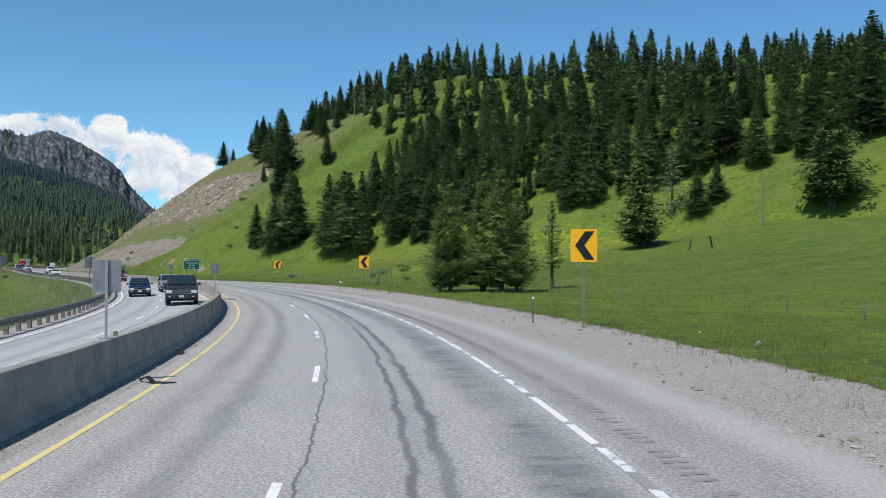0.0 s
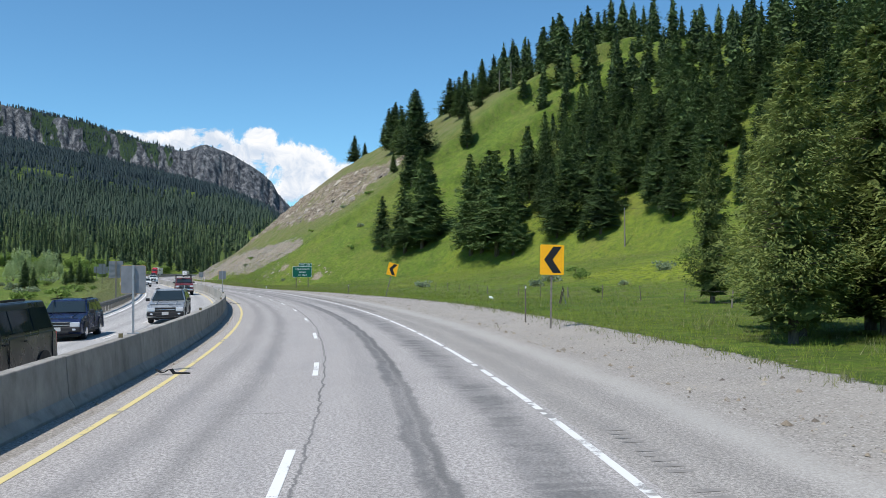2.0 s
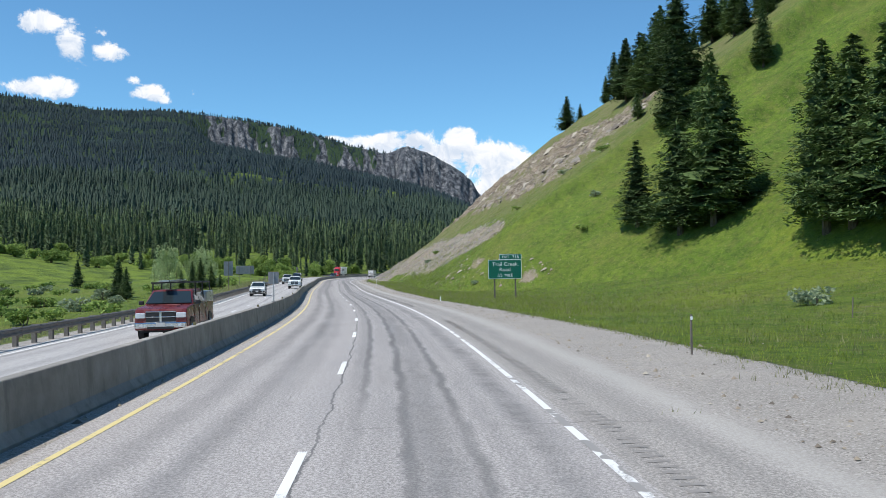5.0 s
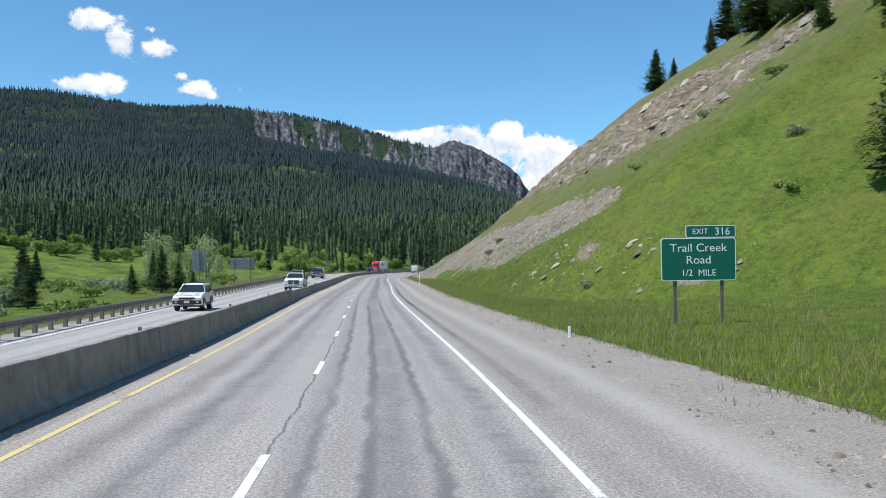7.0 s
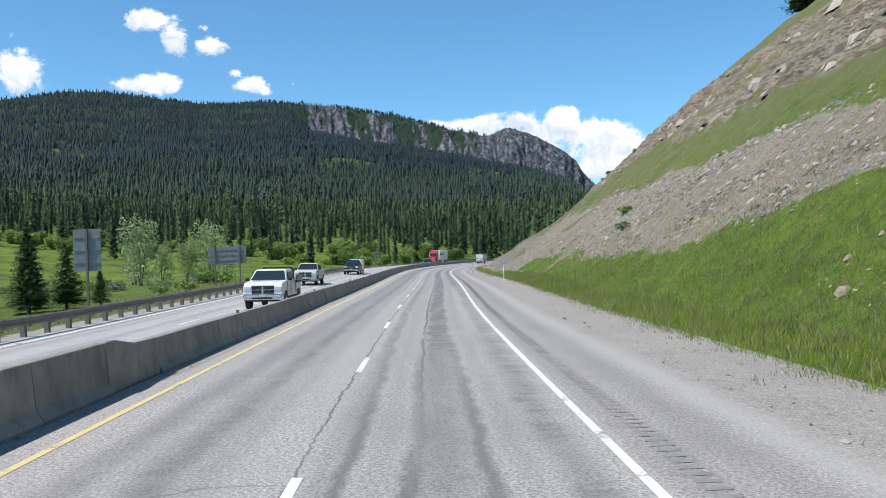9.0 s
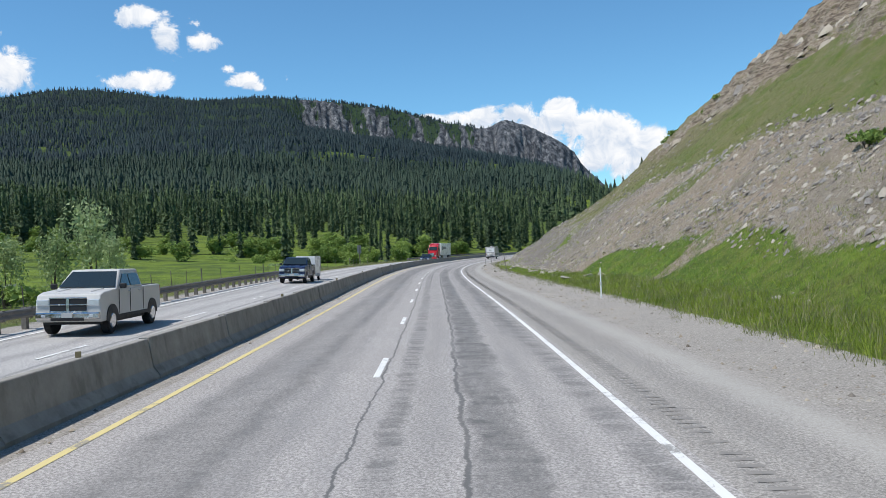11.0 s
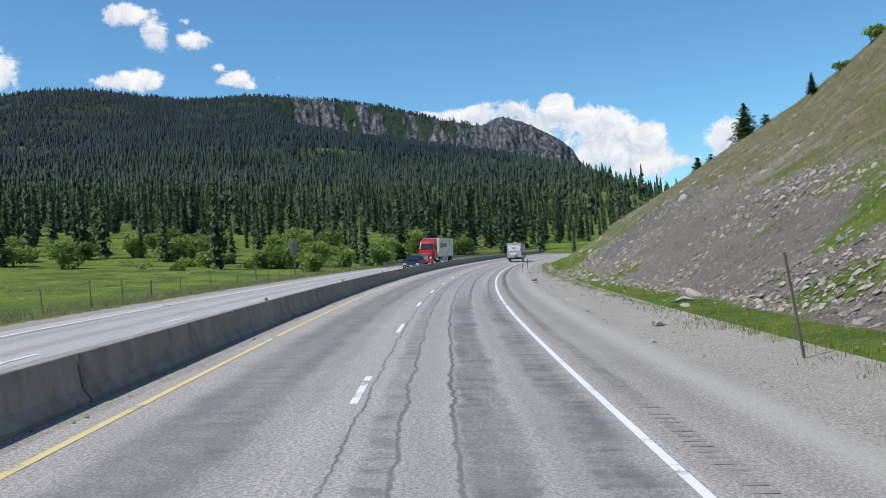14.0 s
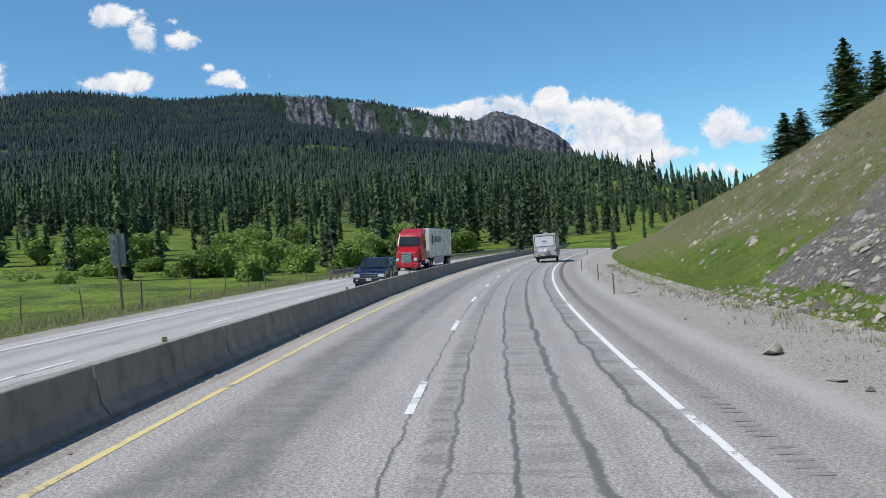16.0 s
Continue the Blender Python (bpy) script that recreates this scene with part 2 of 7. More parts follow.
def make_ground():
    """Meadow, verge gravel, scree and bare rock, shared by the weights stored on the sheet."""
    k = Mat("meadow", 0.92, 0.0, 0.2)
    v = k.coord()
    rock = k.attr("rock").outputs["Fac"]
    dry = k.attr("dry").outputs["Fac"]
    grav = k.attr("gravel").outputs["Fac"]
    big = k.noise(v, 0.03, 4)
    mid = k.noise(v, 0.32, 5, 0.62)
    fine = k.noise(v, 5.0, 4, 0.7)
    tuft = k.noise(v, 1.4, 4, 0.7)
    green = k.ramp(mid, (0.22, (0.047, 0.092, 0.012)), (0.5, (0.098, 0.165, 0.019)), (0.78, (0.18, 0.255, 0.03)))
    green = k.mix(k.step(big, 0.42, 0.62, 0.0, 0.5), green, (0.15, 0.195, 0.026))
    green = k.mix(k.step(tuft, 0.44, 0.62, 0.0, 0.62), green, (0.048, 0.08, 0.017))
    green = k.mix(k.step(k.noise(v, 0.11, 5, 0.6), 0.5, 0.66, 0.0, 0.32), green, (0.19, 0.175, 0.055))
    green = k.mix(k.step(fine, 0.5, 0.66, 0.0, 0.5), green, (0.25, 0.262, 0.08))
    green = k.mix(k.step(k.noise(v, 11.0, 4, 0.75), 0.54, 0.64, 0.0, 0.6), green, (0.03, 0.05, 0.012))
    green = k.mix(k.step(k.noise(v, 0.75, 6, 0.72), 0.5, 0.64, 0.0, 0.3), green, (0.2, 0.185, 0.058))
    straw = k.ramp(tuft, (0.25, (0.1, 0.1, 0.045)), (0.75, (0.235, 0.205, 0.115)))
    green = k.mix(k.math("MULTIPLY", k.attr("bloom").outputs["Fac"], k.step(k.noise(v, 0.9, 6, 0.75), 0.42, 0.56, 0.0, 0.75)), green, (0.3, 0.345, 0.03))
    dryness = k.math("MULTIPLY", dry, k.step(mid, 0.3, 0.62, 0.25, 1.0))
    col = k.mix(dryness, green, straw)
    # scree and ledges: broken pieces, each with its own tone
    crackle = k.noise(v, 3.0, 6, 0.75)
    grit = k.noise(v, 12.0, 5, 0.8)
    stone = k.ramp(grit, (0.32, (0.135, 0.112, 0.085)), (0.5, (0.27, 0.23, 0.178)), (0.68, (0.42, 0.368, 0.295)))
    stone = k.mix(k.step(k.noise(v, 0.09, 5, 0.6), 0.42, 0.6, 0.0, 0.65), stone, k.ramp(crackle, (0.3, (0.2, 0.152, 0.11)), (0.7, (0.36, 0.29, 0.215))))
    stone = k.mix(k.math("MULTIPLY", k.attr("slate").outputs["Fac"], k.step(mid, 0.25, 0.5, 0.6, 1.0)), stone, k.ramp(grit, (0.3, (0.09, 0.083, 0.081)), (0.7, (0.21, 0.195, 0.188))))
    stone = k.mix(k.step(k.noise(v, 0.2, 6, 0.7), 0.5, 0.64, 0.0, 0.4), stone, (0.135, 0.115, 0.098))
    for size, light, dark in ((2.6, 0.95, 0.06), (6.0, 0.9, 0.1), (13.0, 0.84, 0.16)):
        cell = k.voronoi(v, size)
        tone = k.node("ShaderNodeSeparateColor")
        k.link(cell.outputs["Color"], tone.inputs[0])
        near_mid = k.step(cell.outputs["Distance"], 0.5, 0.38)
        stone = k.mix(k.math("MULTIPLY", near_mid, k.step(tone.outputs[0], light, light + 0.05, 0.0, 0.6)), stone, (0.47, 0.43, 0.365))
        stone = k.mix(k.math("MULTIPLY", near_mid, k.step(tone.outputs[1], dark, dark - 0.06, 0.0, 0.75)), stone, (0.07, 0.058, 0.048))
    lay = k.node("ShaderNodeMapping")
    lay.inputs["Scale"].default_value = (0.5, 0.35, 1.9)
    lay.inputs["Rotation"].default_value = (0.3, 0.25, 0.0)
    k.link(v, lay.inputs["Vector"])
    # shade of cracks and overhangs put into the ledge colour, at two scales
    crevice_shade = k.math("MULTIPLY", k.attr("ledge").outputs["Fac"], k.step(k.noise(lay.outputs[0], 2.1, 7, 0.78), 0.51, 0.57, 0.0, 0.85))
    stone = k.mix(crevice_shade, stone, (0.07, 0.05, 0.036))
    strata_shade = k.math("MULTIPLY", k.attr("ledge").outputs["Fac"], k.step(k.noise(lay.outputs[0], 0.5, 8, 0.72), 0.52, 0.58, 0.0, 0.8))
    stone = k.mix(strata_shade, stone, (0.085, 0.062, 0.046))
    # weeds and thin grass that have taken hold among the stones
    weeds = k.math("MULTIPLY", k.step(k.noise(v, 0.8, 7, 0.78), 0.54, 0.62), k.step(rock, 0.95, 0.5, 0.25, 0.8))
    stone = k.mix(weeds, stone, k.mix(k.step(fine, 0.4, 0.6), (0.1, 0.115, 0.035), (0.2, 0.19, 0.085)))
    edge = k.math("ADD", rock, k.math("ADD", k.math("MULTIPLY", k.math("SUBTRACT", k.noise(v, 0.3, 9, 0.74), 0.5), 1.5), k.math("MULTIPLY", k.math("SUBTRACT", fine, 0.5), 0.5)))
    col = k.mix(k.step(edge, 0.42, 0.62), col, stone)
    pebble, g = gravel_colour(k, v)
    gedge = k.math("ADD", grav, k.math("MULTIPLY", k.math("SUBTRACT", k.noise(v, 1.2, 5, 0.7), 0.5), 0.9))
    col = k.mix(k.step(gedge, 0.45, 0.6), col, pebble)
    relief = k.math("ADD", k.math("ADD", crackle, tuft), k.math("ADD", fine, k.math("MULTIPLY", grit, 0.6)))
    k.bump(k.math("ADD", k.math("MULTIPLY", relief, k.step(gedge, 0.45, 0.6, 1.0, 0.04)), k.math("MULTIPLY", k.step(gedge, 0.45, 0.6), k.math("MULTIPLY", g, 0.16))), 0.8, 0.14)
    return k.colour(col)


def make_mountain():
    k = Mat("mountain_ground", 0.95, 0.0, 0.15)
    v = k.coord()
    rock = k.attr("rock").outputs["Fac"]
    n1 = k.noise(v, 0.012, 5)
    n2 = k.noise(v, 0.09, 5, 0.65)
    under = k.ramp(n2, (0.3, (0.02, 0.038, 0.022)), (0.6, (0.036, 0.062, 0.028)), (0.8, (0.07, 0.1, 0.034)))
    under = k.mix(k.math("MULTIPLY", k.attr("open").outputs["Fac"], k.step(n2, 0.35, 0.6, 0.4, 1.0)), under, (0.155, 0.215, 0.034))
    st = k.coord("Object", (0.5, 0.5, 0.16))
    r1 = k.noise(st, 0.08, 7, 0.72)
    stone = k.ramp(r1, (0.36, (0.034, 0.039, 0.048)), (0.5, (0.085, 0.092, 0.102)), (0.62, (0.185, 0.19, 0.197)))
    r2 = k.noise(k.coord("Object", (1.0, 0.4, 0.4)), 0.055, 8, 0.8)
    # cliff shadows put into the stone colour as blue-black noise, paler patches between
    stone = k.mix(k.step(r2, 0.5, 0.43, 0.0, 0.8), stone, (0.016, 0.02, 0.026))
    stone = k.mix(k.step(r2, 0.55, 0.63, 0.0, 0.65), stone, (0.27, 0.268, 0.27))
    edge = k.math("ADD", rock, k.math("MULTIPLY", k.math("SUBTRACT", k.noise(v, 0.05, 6, 0.7), 0.5), 1.2))
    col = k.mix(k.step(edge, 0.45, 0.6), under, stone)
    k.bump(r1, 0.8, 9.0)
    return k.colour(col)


M_GRAVEL, M_GROUND, M_MOUNTAIN = make_gravel(), make_ground(), make_mountain()


def make_leaf(name, dark, light, scale=0.5, broad=0.0, through_light=0.3, jitter=0.5):
    k = Mat(name, 0.75, 0.0, 0.25)
    isl = k.node("ShaderNodeNewGeometry")
    ob = k.node("ShaderNodeObjectInfo")
    v = k.coord()
    n = k.noise(v, scale, 3)
    f = k.math("ADD", k.math("MULTIPLY", k.math("SUBTRACT", isl.outputs["Random Per Island"], 0.5), jitter), k.math("ADD", k.math("MULTIPLY", n, 0.35), k.math("MULTIPLY", ob.outputs["Random"], 0.4)))
    f = k.math("ADD", f, 0.25)
    if broad:
        f = k.math("ADD", f, k.math("MULTIPLY", k.math("SUBTRACT", k.noise(v, broad, 4, 0.6), 0.5), 1.5))
    col = k.ramp(f, (0.2, dark), (0.85, light))
    k.b.inputs["Subsurface Weight"].default_value = 0.0
    tr = k.node("ShaderNodeBsdfTranslucent")
    k.link(col, tr.inputs["Color"])
    mx = k.node("ShaderNodeMixShader")
    mx.inputs[0].default_value = through_light
    k.link(k.b.outputs[0], mx.inputs[1])
    k.link(tr.outputs[0], mx.inputs[2])
    k.link(mx.outputs[0], k.t.nodes["Material Output"].inputs["Surface"])
    return k.colour(col)


M_FIR = make_leaf("fir_needles", (0.008, 0.024, 0.011), (0.11, 0.17, 0.055), 0.5, 0.0, 0.15)
M_HILLFIR = make_leaf("hill_fir_needles", (0.008, 0.023, 0.011), (0.1, 0.155, 0.052), 0.3, 0.13, 0.15)
M_PINE = make_leaf("pine_needles", (0.045, 0.08, 0.022), (0.22, 0.265, 0.075))
# distance haze is put into these two needle colours: bluer, with less contrast
M_FAR_HAZE_FIR = make_leaf("far_fir_hazed_needles", (0.016, 0.036, 0.034), (0.058, 0.092, 0.062), 0.03, 0.009, 0.3, 0.15)
M_HIGH_HAZE_FIR = make_leaf("high_fir_hazed_needles", (0.012, 0.027, 0.037), (0.034, 0.06, 0.066), 0.02, 0.005, 0.3, 0.12)
M_FOOTFIR = make_leaf("tall_fir_needles", (0.01, 0.027, 0.017), (0.095, 0.14, 0.06), 0.1, 0.05, 0.2, 0.4)
M_LEAF = make_leaf("willow_leaves", (0.09, 0.16, 0.036), (0.3, 0.4, 0.1))
M_ASPEN = make_leaf("aspen_leaves", (0.2, 0.28, 0.11), (0.42, 0.5, 0.26))
M_SAGE = make_leaf("sage_leaves", (0.14, 0.18, 0.11), (0.3, 0.36, 0.22))
M_GRASS = make_leaf("grass_blades", (0.075, 0.125, 0.016), (0.27, 0.34, 0.05), 0.3, 0.25)
M_STRAW = make_leaf("dry_grass_blades", (0.13, 0.15, 0.05), (0.34, 0.33, 0.16), 0.3)


def make_bark():
    k = Mat("bark", 0.95, 0.0, 0.15)
    v = k.coord("Object", (1, 1, 0.25))
    n = k.noise(v, 9, 5, 0.7)
    k.bump(n, 0.7, 0.03)
    return k.colour(k.ramp(n, (0.3, (0.05, 0.038, 0.03)), (0.7, (0.17, 0.135, 0.105))))


M_BARK = make_bark()


def make_concrete():
    k = Mat("concrete", 0.9, 0.0, 0.25)
    v = k.coord()
    rnd = k.node("ShaderNodeObjectInfo").outputs["Random"]
    vv = k.node("ShaderNodeVectorMath", operation="ADD")
    k.link(v, vv.inputs[0])
    off = k.node("ShaderNodeCombineXYZ")
    k.link(k.math("MULTIPLY", rnd, 50.0), off.inputs[0])
    k.link(off.outputs[0], vv.inputs[1])
    n = k.noise(vv.outputs[0], 1.6, 6, 0.65)
    drip = k.node("ShaderNodeMapping")
    drip.inputs["Scale"].default_value = (3.0, 1.0, 0.3)
    k.link(vv.outputs[0], drip.inputs["Vector"])
    s = k.noise(drip.outputs[0], 2.0, 5, 0.6)
    g = k.noise(vv.outputs[0], 45, 3, 0.7)
    col = k.ramp(n, (0.3, (0.24, 0.225, 0.2)), (0.7, (0.38, 0.358, 0.322)))
    col = k.mix(k.step(s, 0.5, 0.72, 0.0, 0.5), col, (0.12, 0.114, 0.105))
    col = k.mix(k.math("MULTIPLY", k.math("SUBTRACT", rnd, 0.35), 0.4), col, (0.12, 0.118, 0.112))
    k.bump(g, 0.4, 0.01)
    return k.colour(col)


M_CONCRETE = make_concrete()


def make_line(name, c, gone=0.0):
    """Road paint, chipped; gone: how much of it has worn away in long gaps."""
    k = Mat(name, 0.7, 0.0, 0.3)
    v = k.coord()
    n = k.noise(v, 0.9, 7, 0.72)
    g = k.noise(v, 30, 3, 0.8)
    w = k.step(k.math("ADD", k.math("MULTIPLY", n, 0.75), k.math("MULTIPLY", g, 0.25)), 0.53, 0.61, 0.04, 0.92)
    if gone:
        w = k.math("MAXIMUM", w, k.step(k.math("ADD", k.noise(v, 1.1, 3, 0.5), k.math("MULTIPLY", n, 0.2)), 0.76 - gone, 0.79 - gone, 0.0, 0.95))
    return k.colour(k.mix(w, c, (0.25, 0.238, 0.225)))


M_WHITE_LINE = make_line("white_road_paint", (0.74, 0.74, 0.72))
M_WORN_LINE = make_line("worn_white_road_paint", (0.72, 0.72, 0.7), 0.1)
M_YELLOW_LINE = make_line("yellow_road_paint", (0.66, 0.55, 0.25))


def make_stone():
    k = Mat("loose_rock", 0.92, 0.0, 0.25)
    v = k.coord()
    rnd = k.node("ShaderNodeObjectInfo").outputs["Random"]
    isl = k.node("ShaderNodeNewGeometry").outputs["Random Per Island"]
    n = k.noise(v, 3.5, 6, 0.7)
    a = k.ramp(n, (0.3, (0.15, 0.122, 0.092)), (0.7, (0.37, 0.315, 0.24)))
    b = k.ramp(n, (0.3, (0.12, 0.112, 0.105)), (0.7, (0.30, 0.28, 0.26)))
    k.bump(n, 0.7, 0.05)
    mixed = k.mix(k.step(k.math("ADD", k.math("MULTIPLY", rnd, 0.5), k.math("MULTIPLY", isl, 0.5)), 0.3, 0.7), a, b)
    lot = k.math("FRACT", k.math("MULTIPLY", isl, 37.7))
    mixed = k.mix(k.step(lot, 0.6, 0.95, 0.0, 0.75), mixed, (0.44, 0.4, 0.33))
    return k.colour(k.mix(k.step(lot, 0.25, 0.1, 0.0, 0.7), mixed, (0.08, 0.068, 0.06)))


M_STONE = make_stone()
M_GALV = plain("galvanised_steel", (0.42, 0.43, 0.44), 0.5, 0.6, 0.25, 3)
M_RAIL = plain("weathered_guardrail_steel", (0.19, 0.18, 0.165), 0.7, 0.25, 0.3, 3)
M_RUST = plain("weathered_steel", (0.17, 0.145, 0.125), 0.75, 0.2, 0.3, 4)
M_WOOD = plain("grey_weathered_wood", (0.2, 0.18, 0.155), 0.9, 0.0, 0.35, 8)
M_DARKWOOD = plain("dark_creosoted_wood", (0.06, 0.05, 0.043), 0.9, 0.0, 0.3, 8)
M_SIGN_Y = plain("yellow_sign_sheet", (0.95, 0.45, 0.006), 0.45, 0, 0.06)
M_SIGN_K = plain("black_sign_film", (0.012, 0.012, 0.012), 0.45, 0, 0.1)
M_SIGN_G = plain("green_sign_sheet", (0.005, 0.13, 0.085), 0.45, 0, 0.1)
M_SIGN_W = plain("white_sign_film", (0.85, 0.87, 0.86), 0.45, 0, 0.04)
M_ALU = plain("bare_sign_metal", (0.3, 0.3, 0.31), 0.55, 0.5, 0.25, 3)
M_AMBER = plain("amber_reflector", (0.17, 0.14, 0.07), 0.35, 0, 0.1)
M_WHITE = plain("white_vehicle_paint", (0.78, 0.78, 0.76), 0.3, 0, 0.05, 2, 0.5)
M_OFFWHITE = plain("off_white_panel", (0.52, 0.51, 0.49), 0.4, 0, 0.06, 2)
M_GREY = plain("grey_panel", (0.2, 0.2, 0.2), 0.5, 0, 0.1)
M_RED = plain("red_vehicle_paint", (0.42, 0.012, 0.02), 0.28, 0, 0.06, 2, 0.6)
M_DARKBLUE = plain("dark_blue_vehicle_paint", (0.015, 0.026, 0.075), 0.25, 0.2, 0.1, 2, 0.6)
M_DARK = plain("charcoal_vehicle_paint", (0.035, 0.038, 0.042), 0.28, 0.2, 0.1, 2, 0.6)
M_SILVER = plain("silver_vehicle_paint", (0.38, 0.4, 0.41), 0.3, 0.5, 0.06, 2, 0.6)
M_MAROON = plain("dark_red_vehicle_paint", (0.14, 0.02, 0.02), 0.28, 0.1, 0.08, 2, 0.6)
M_BLACK = plain("black_plastic", (0.02, 0.02, 0.021), 0.6, 0, 0.2)
M_TYRE = plain("tyre_rubber", (0.018, 0.018, 0.018), 0.85, 0, 0.2)
M_CHROME = plain("chrome", (0.6, 0.6, 0.6), 0.18, 1.0, 0.05)
M_GLASS = plain("tinted_glass", (0.02, 0.03, 0.035), 0.06, 0.0, 0.05, 1, 0.5)
M_LAMP = plain("clear_lamp_lens", (0.7, 0.72, 0.74), 0.12, 0.3, 0.05, 4, 0.8)
M_REDLENS = plain("red_lamp_lens", (0.45, 0.012, 0.01), 0.2, 0, 0.05)


# ---- lie of the land ----
# the road's heading (degrees left of +y) along its length s, in metres; d is the distance to the right of the dashed lane line
HEAD_S = [-160, 0, 20, 40, 60, 80, 100, 125, 150, 175, 200, 225, 250, 275, 300, 325, 350, 375, 400, 425, 500, 620, 900]
HEAD_A = [-61.3, -27.58, -23.36, -19.06, -14.84, -11.09, -7.91, -4.5, -3.11, -0.86, 0.45, 0.19, -0.4, -1.4, -0.74, -0.43, -1.01, -2.2, -4.39, -6.2, -12.6, -22.5, -34.0]
_s = np.arange(-160.0, 900.5, 0.5)
_a = np.interp(_s, HEAD_S, HEAD_A)
_a = np.radians(np.convolve(np.pad(_a, 20, mode="edge"), np.ones(41) / 41, mode="valid"))
_x = np.concatenate([[0], np.cumsum(-np.sin((_a[1:] + _a[:-1]) / 2) * 0.5)])
_y = np.concatenate([[0], np.cumsum(np.cos((_a[1:] + _a[:-1]) / 2) * 0.5)])
_k = int((190 + 160) / 0.5)
_x, _y = _x - _x[_k] - 1.43, _y - _y[_k]


def road_xy(s, d):
    """Plan position of a point s along and d across the road; far from it the cross lines run parallel."""
    s, d = np.asarray(s, float), np.asarray(d, float)
    e = np.clip(s, _s[0], _s[-1])
    a, x, y = np.interp(e, _s, _a), np.interp(e, _s, _x), np.interp(e, _s, _y)
    near = np.clip(d, -70, 70)
    x = x + near * np.cos(a) + (d - near) - (s - e) * np.sin(a)
    y = y + near * np.sin(a) + (s - e) * np.cos(a)
    return x, y


def road_sd(x, y):
    """The inverse for points near the road."""
    x, y = np.atleast_1d(np.asarray(x, float)), np.atleast_1d(np.asarray(y, float))
    s, d = np.empty(len(x)), np.empty(len(x))
    for i0 in range(0, len(x), 2000):
        q = slice(i0, i0 + 2000)
        i = np.argmin((x[q, None] - _x[None, ::4]) ** 2 + (y[q, None] - _y[None, ::4]) ** 2, axis=1) * 4
        dx, dy = x[q] - _x[i], y[q] - _y[i]
        s[q] = _s[i] - dx * np.sin(_a[i]) + dy * np.cos(_a[i])
        d[q] = dx * np.cos(_a[i]) + dy * np.sin(_a[i])
    return s, d


def smooth(v, lo, hi):
    t = np.clip((np.asarray(v, float) - lo) / (hi - lo), 0, 1)
    return t * t * (3 - 2 * t)


def hash2(i, j, seed):
    v = np.sin(i * 127.1 + j * 311.7 + seed * 74.7) * 43758.5453
    return v - np.floor(v)


def rough2(x, y, size, seed=0, octaves=4):
    """Smooth noise in the plan, from -1 to 1."""
    out, amp, total = 0.0, 1.0, 0.0
    for o in range(octaves):
        u, v = np.asarray(x) / size + 17.3 * o, np.asarray(y) / size - 9.1 * o
        i, j = np.floor(u), np.floor(v)
        fu, fv = u - i, v - j
        fu, fv = fu * fu * (3 - 2 * fu), fv * fv * (3 - 2 * fv)
        n = (hash2(i, j, seed) * (1 - fu) + hash2(i + 1, j, seed) * fu) * (1 - fv) + (hash2(i, j + 1, seed) * (1 - fu) + hash2(i + 1, j + 1, seed) * fu) * fv
        out, total = out + amp * (2 * n - 1), total + amp
        amp, size = amp * 0.5, size * 0.5
    return out / total


# the foot of the wooded hill (x at a given y), and the height of its crest
TOE_Y = [-600, -300, -160, -93, -60, -25, 18, 34, 46, 62, 80, 150, 230, 300]
TOE_X = [190, 128, 98, 76, 64, 50, 30, 18, 12.0, 11.8, 12.0, 12.5, 13.5, 15]
CAP_Y = [-600, -200, -60, -20, 15, 60, 110, 150, 185, 230, 280, 330, 380, 450, 520]
CAP_H = [44, 42, 41, 47, 58, 59, 56, 52, 47, 43, 34, 22, 13, 6, 0]


LEVEL_S, LEVEL_Z = [-160, 0, 50, 100, 150, 200, 250, 320, 600], [1.2, 0.78, 0.59, 0.42, 0.26, -0.05, -0.18, -0.14, -0.15]
BANK_S, BANK_K = [-160, 0, 25, 50, 75, 150, 190, 225, 250, 275, 300, 325, 350, 380, 500, 620], [0.03, 0.028, 0.02, 0.013, 0.008, 0.005, 0.0, -0.012, -0.02, -0.03, -0.044, -0.055, -0.06, -0.06, -0.055, -0.04]


def edge_height(s, d):
    """Height of the pavement and verge: the road falls gently and leans into its curves."""
    near = 1 - smooth(np.abs(d), 90, 300)
    lean = np.interp(s, BANK_S, BANK_K) * (np.clip(d, -13.6, 6.5) - 1.0)
    lean = lean * np.where(d > 0, 1 - smooth(d, 7, 13), 1 - smooth(-d, 18, 45))
    right = np.interp(s, [0, 60, 100, 130, 165, 200, 240, 290, 330], [0.3, 0.4, 0.4, 0.1, -0.15, -0.3, -0.1, 0.05, 0.1])
    left = np.interp(s, [0, 80, 120, 170], [-0.2, -0.2, -0.05, 0.0])
    return np.interp(s, LEVEL_S, LEVEL_Z) * near + lean + np.where(d > 0, right * smooth(d, 5.0, 12), left * smooth(-d, 5.0, 12))


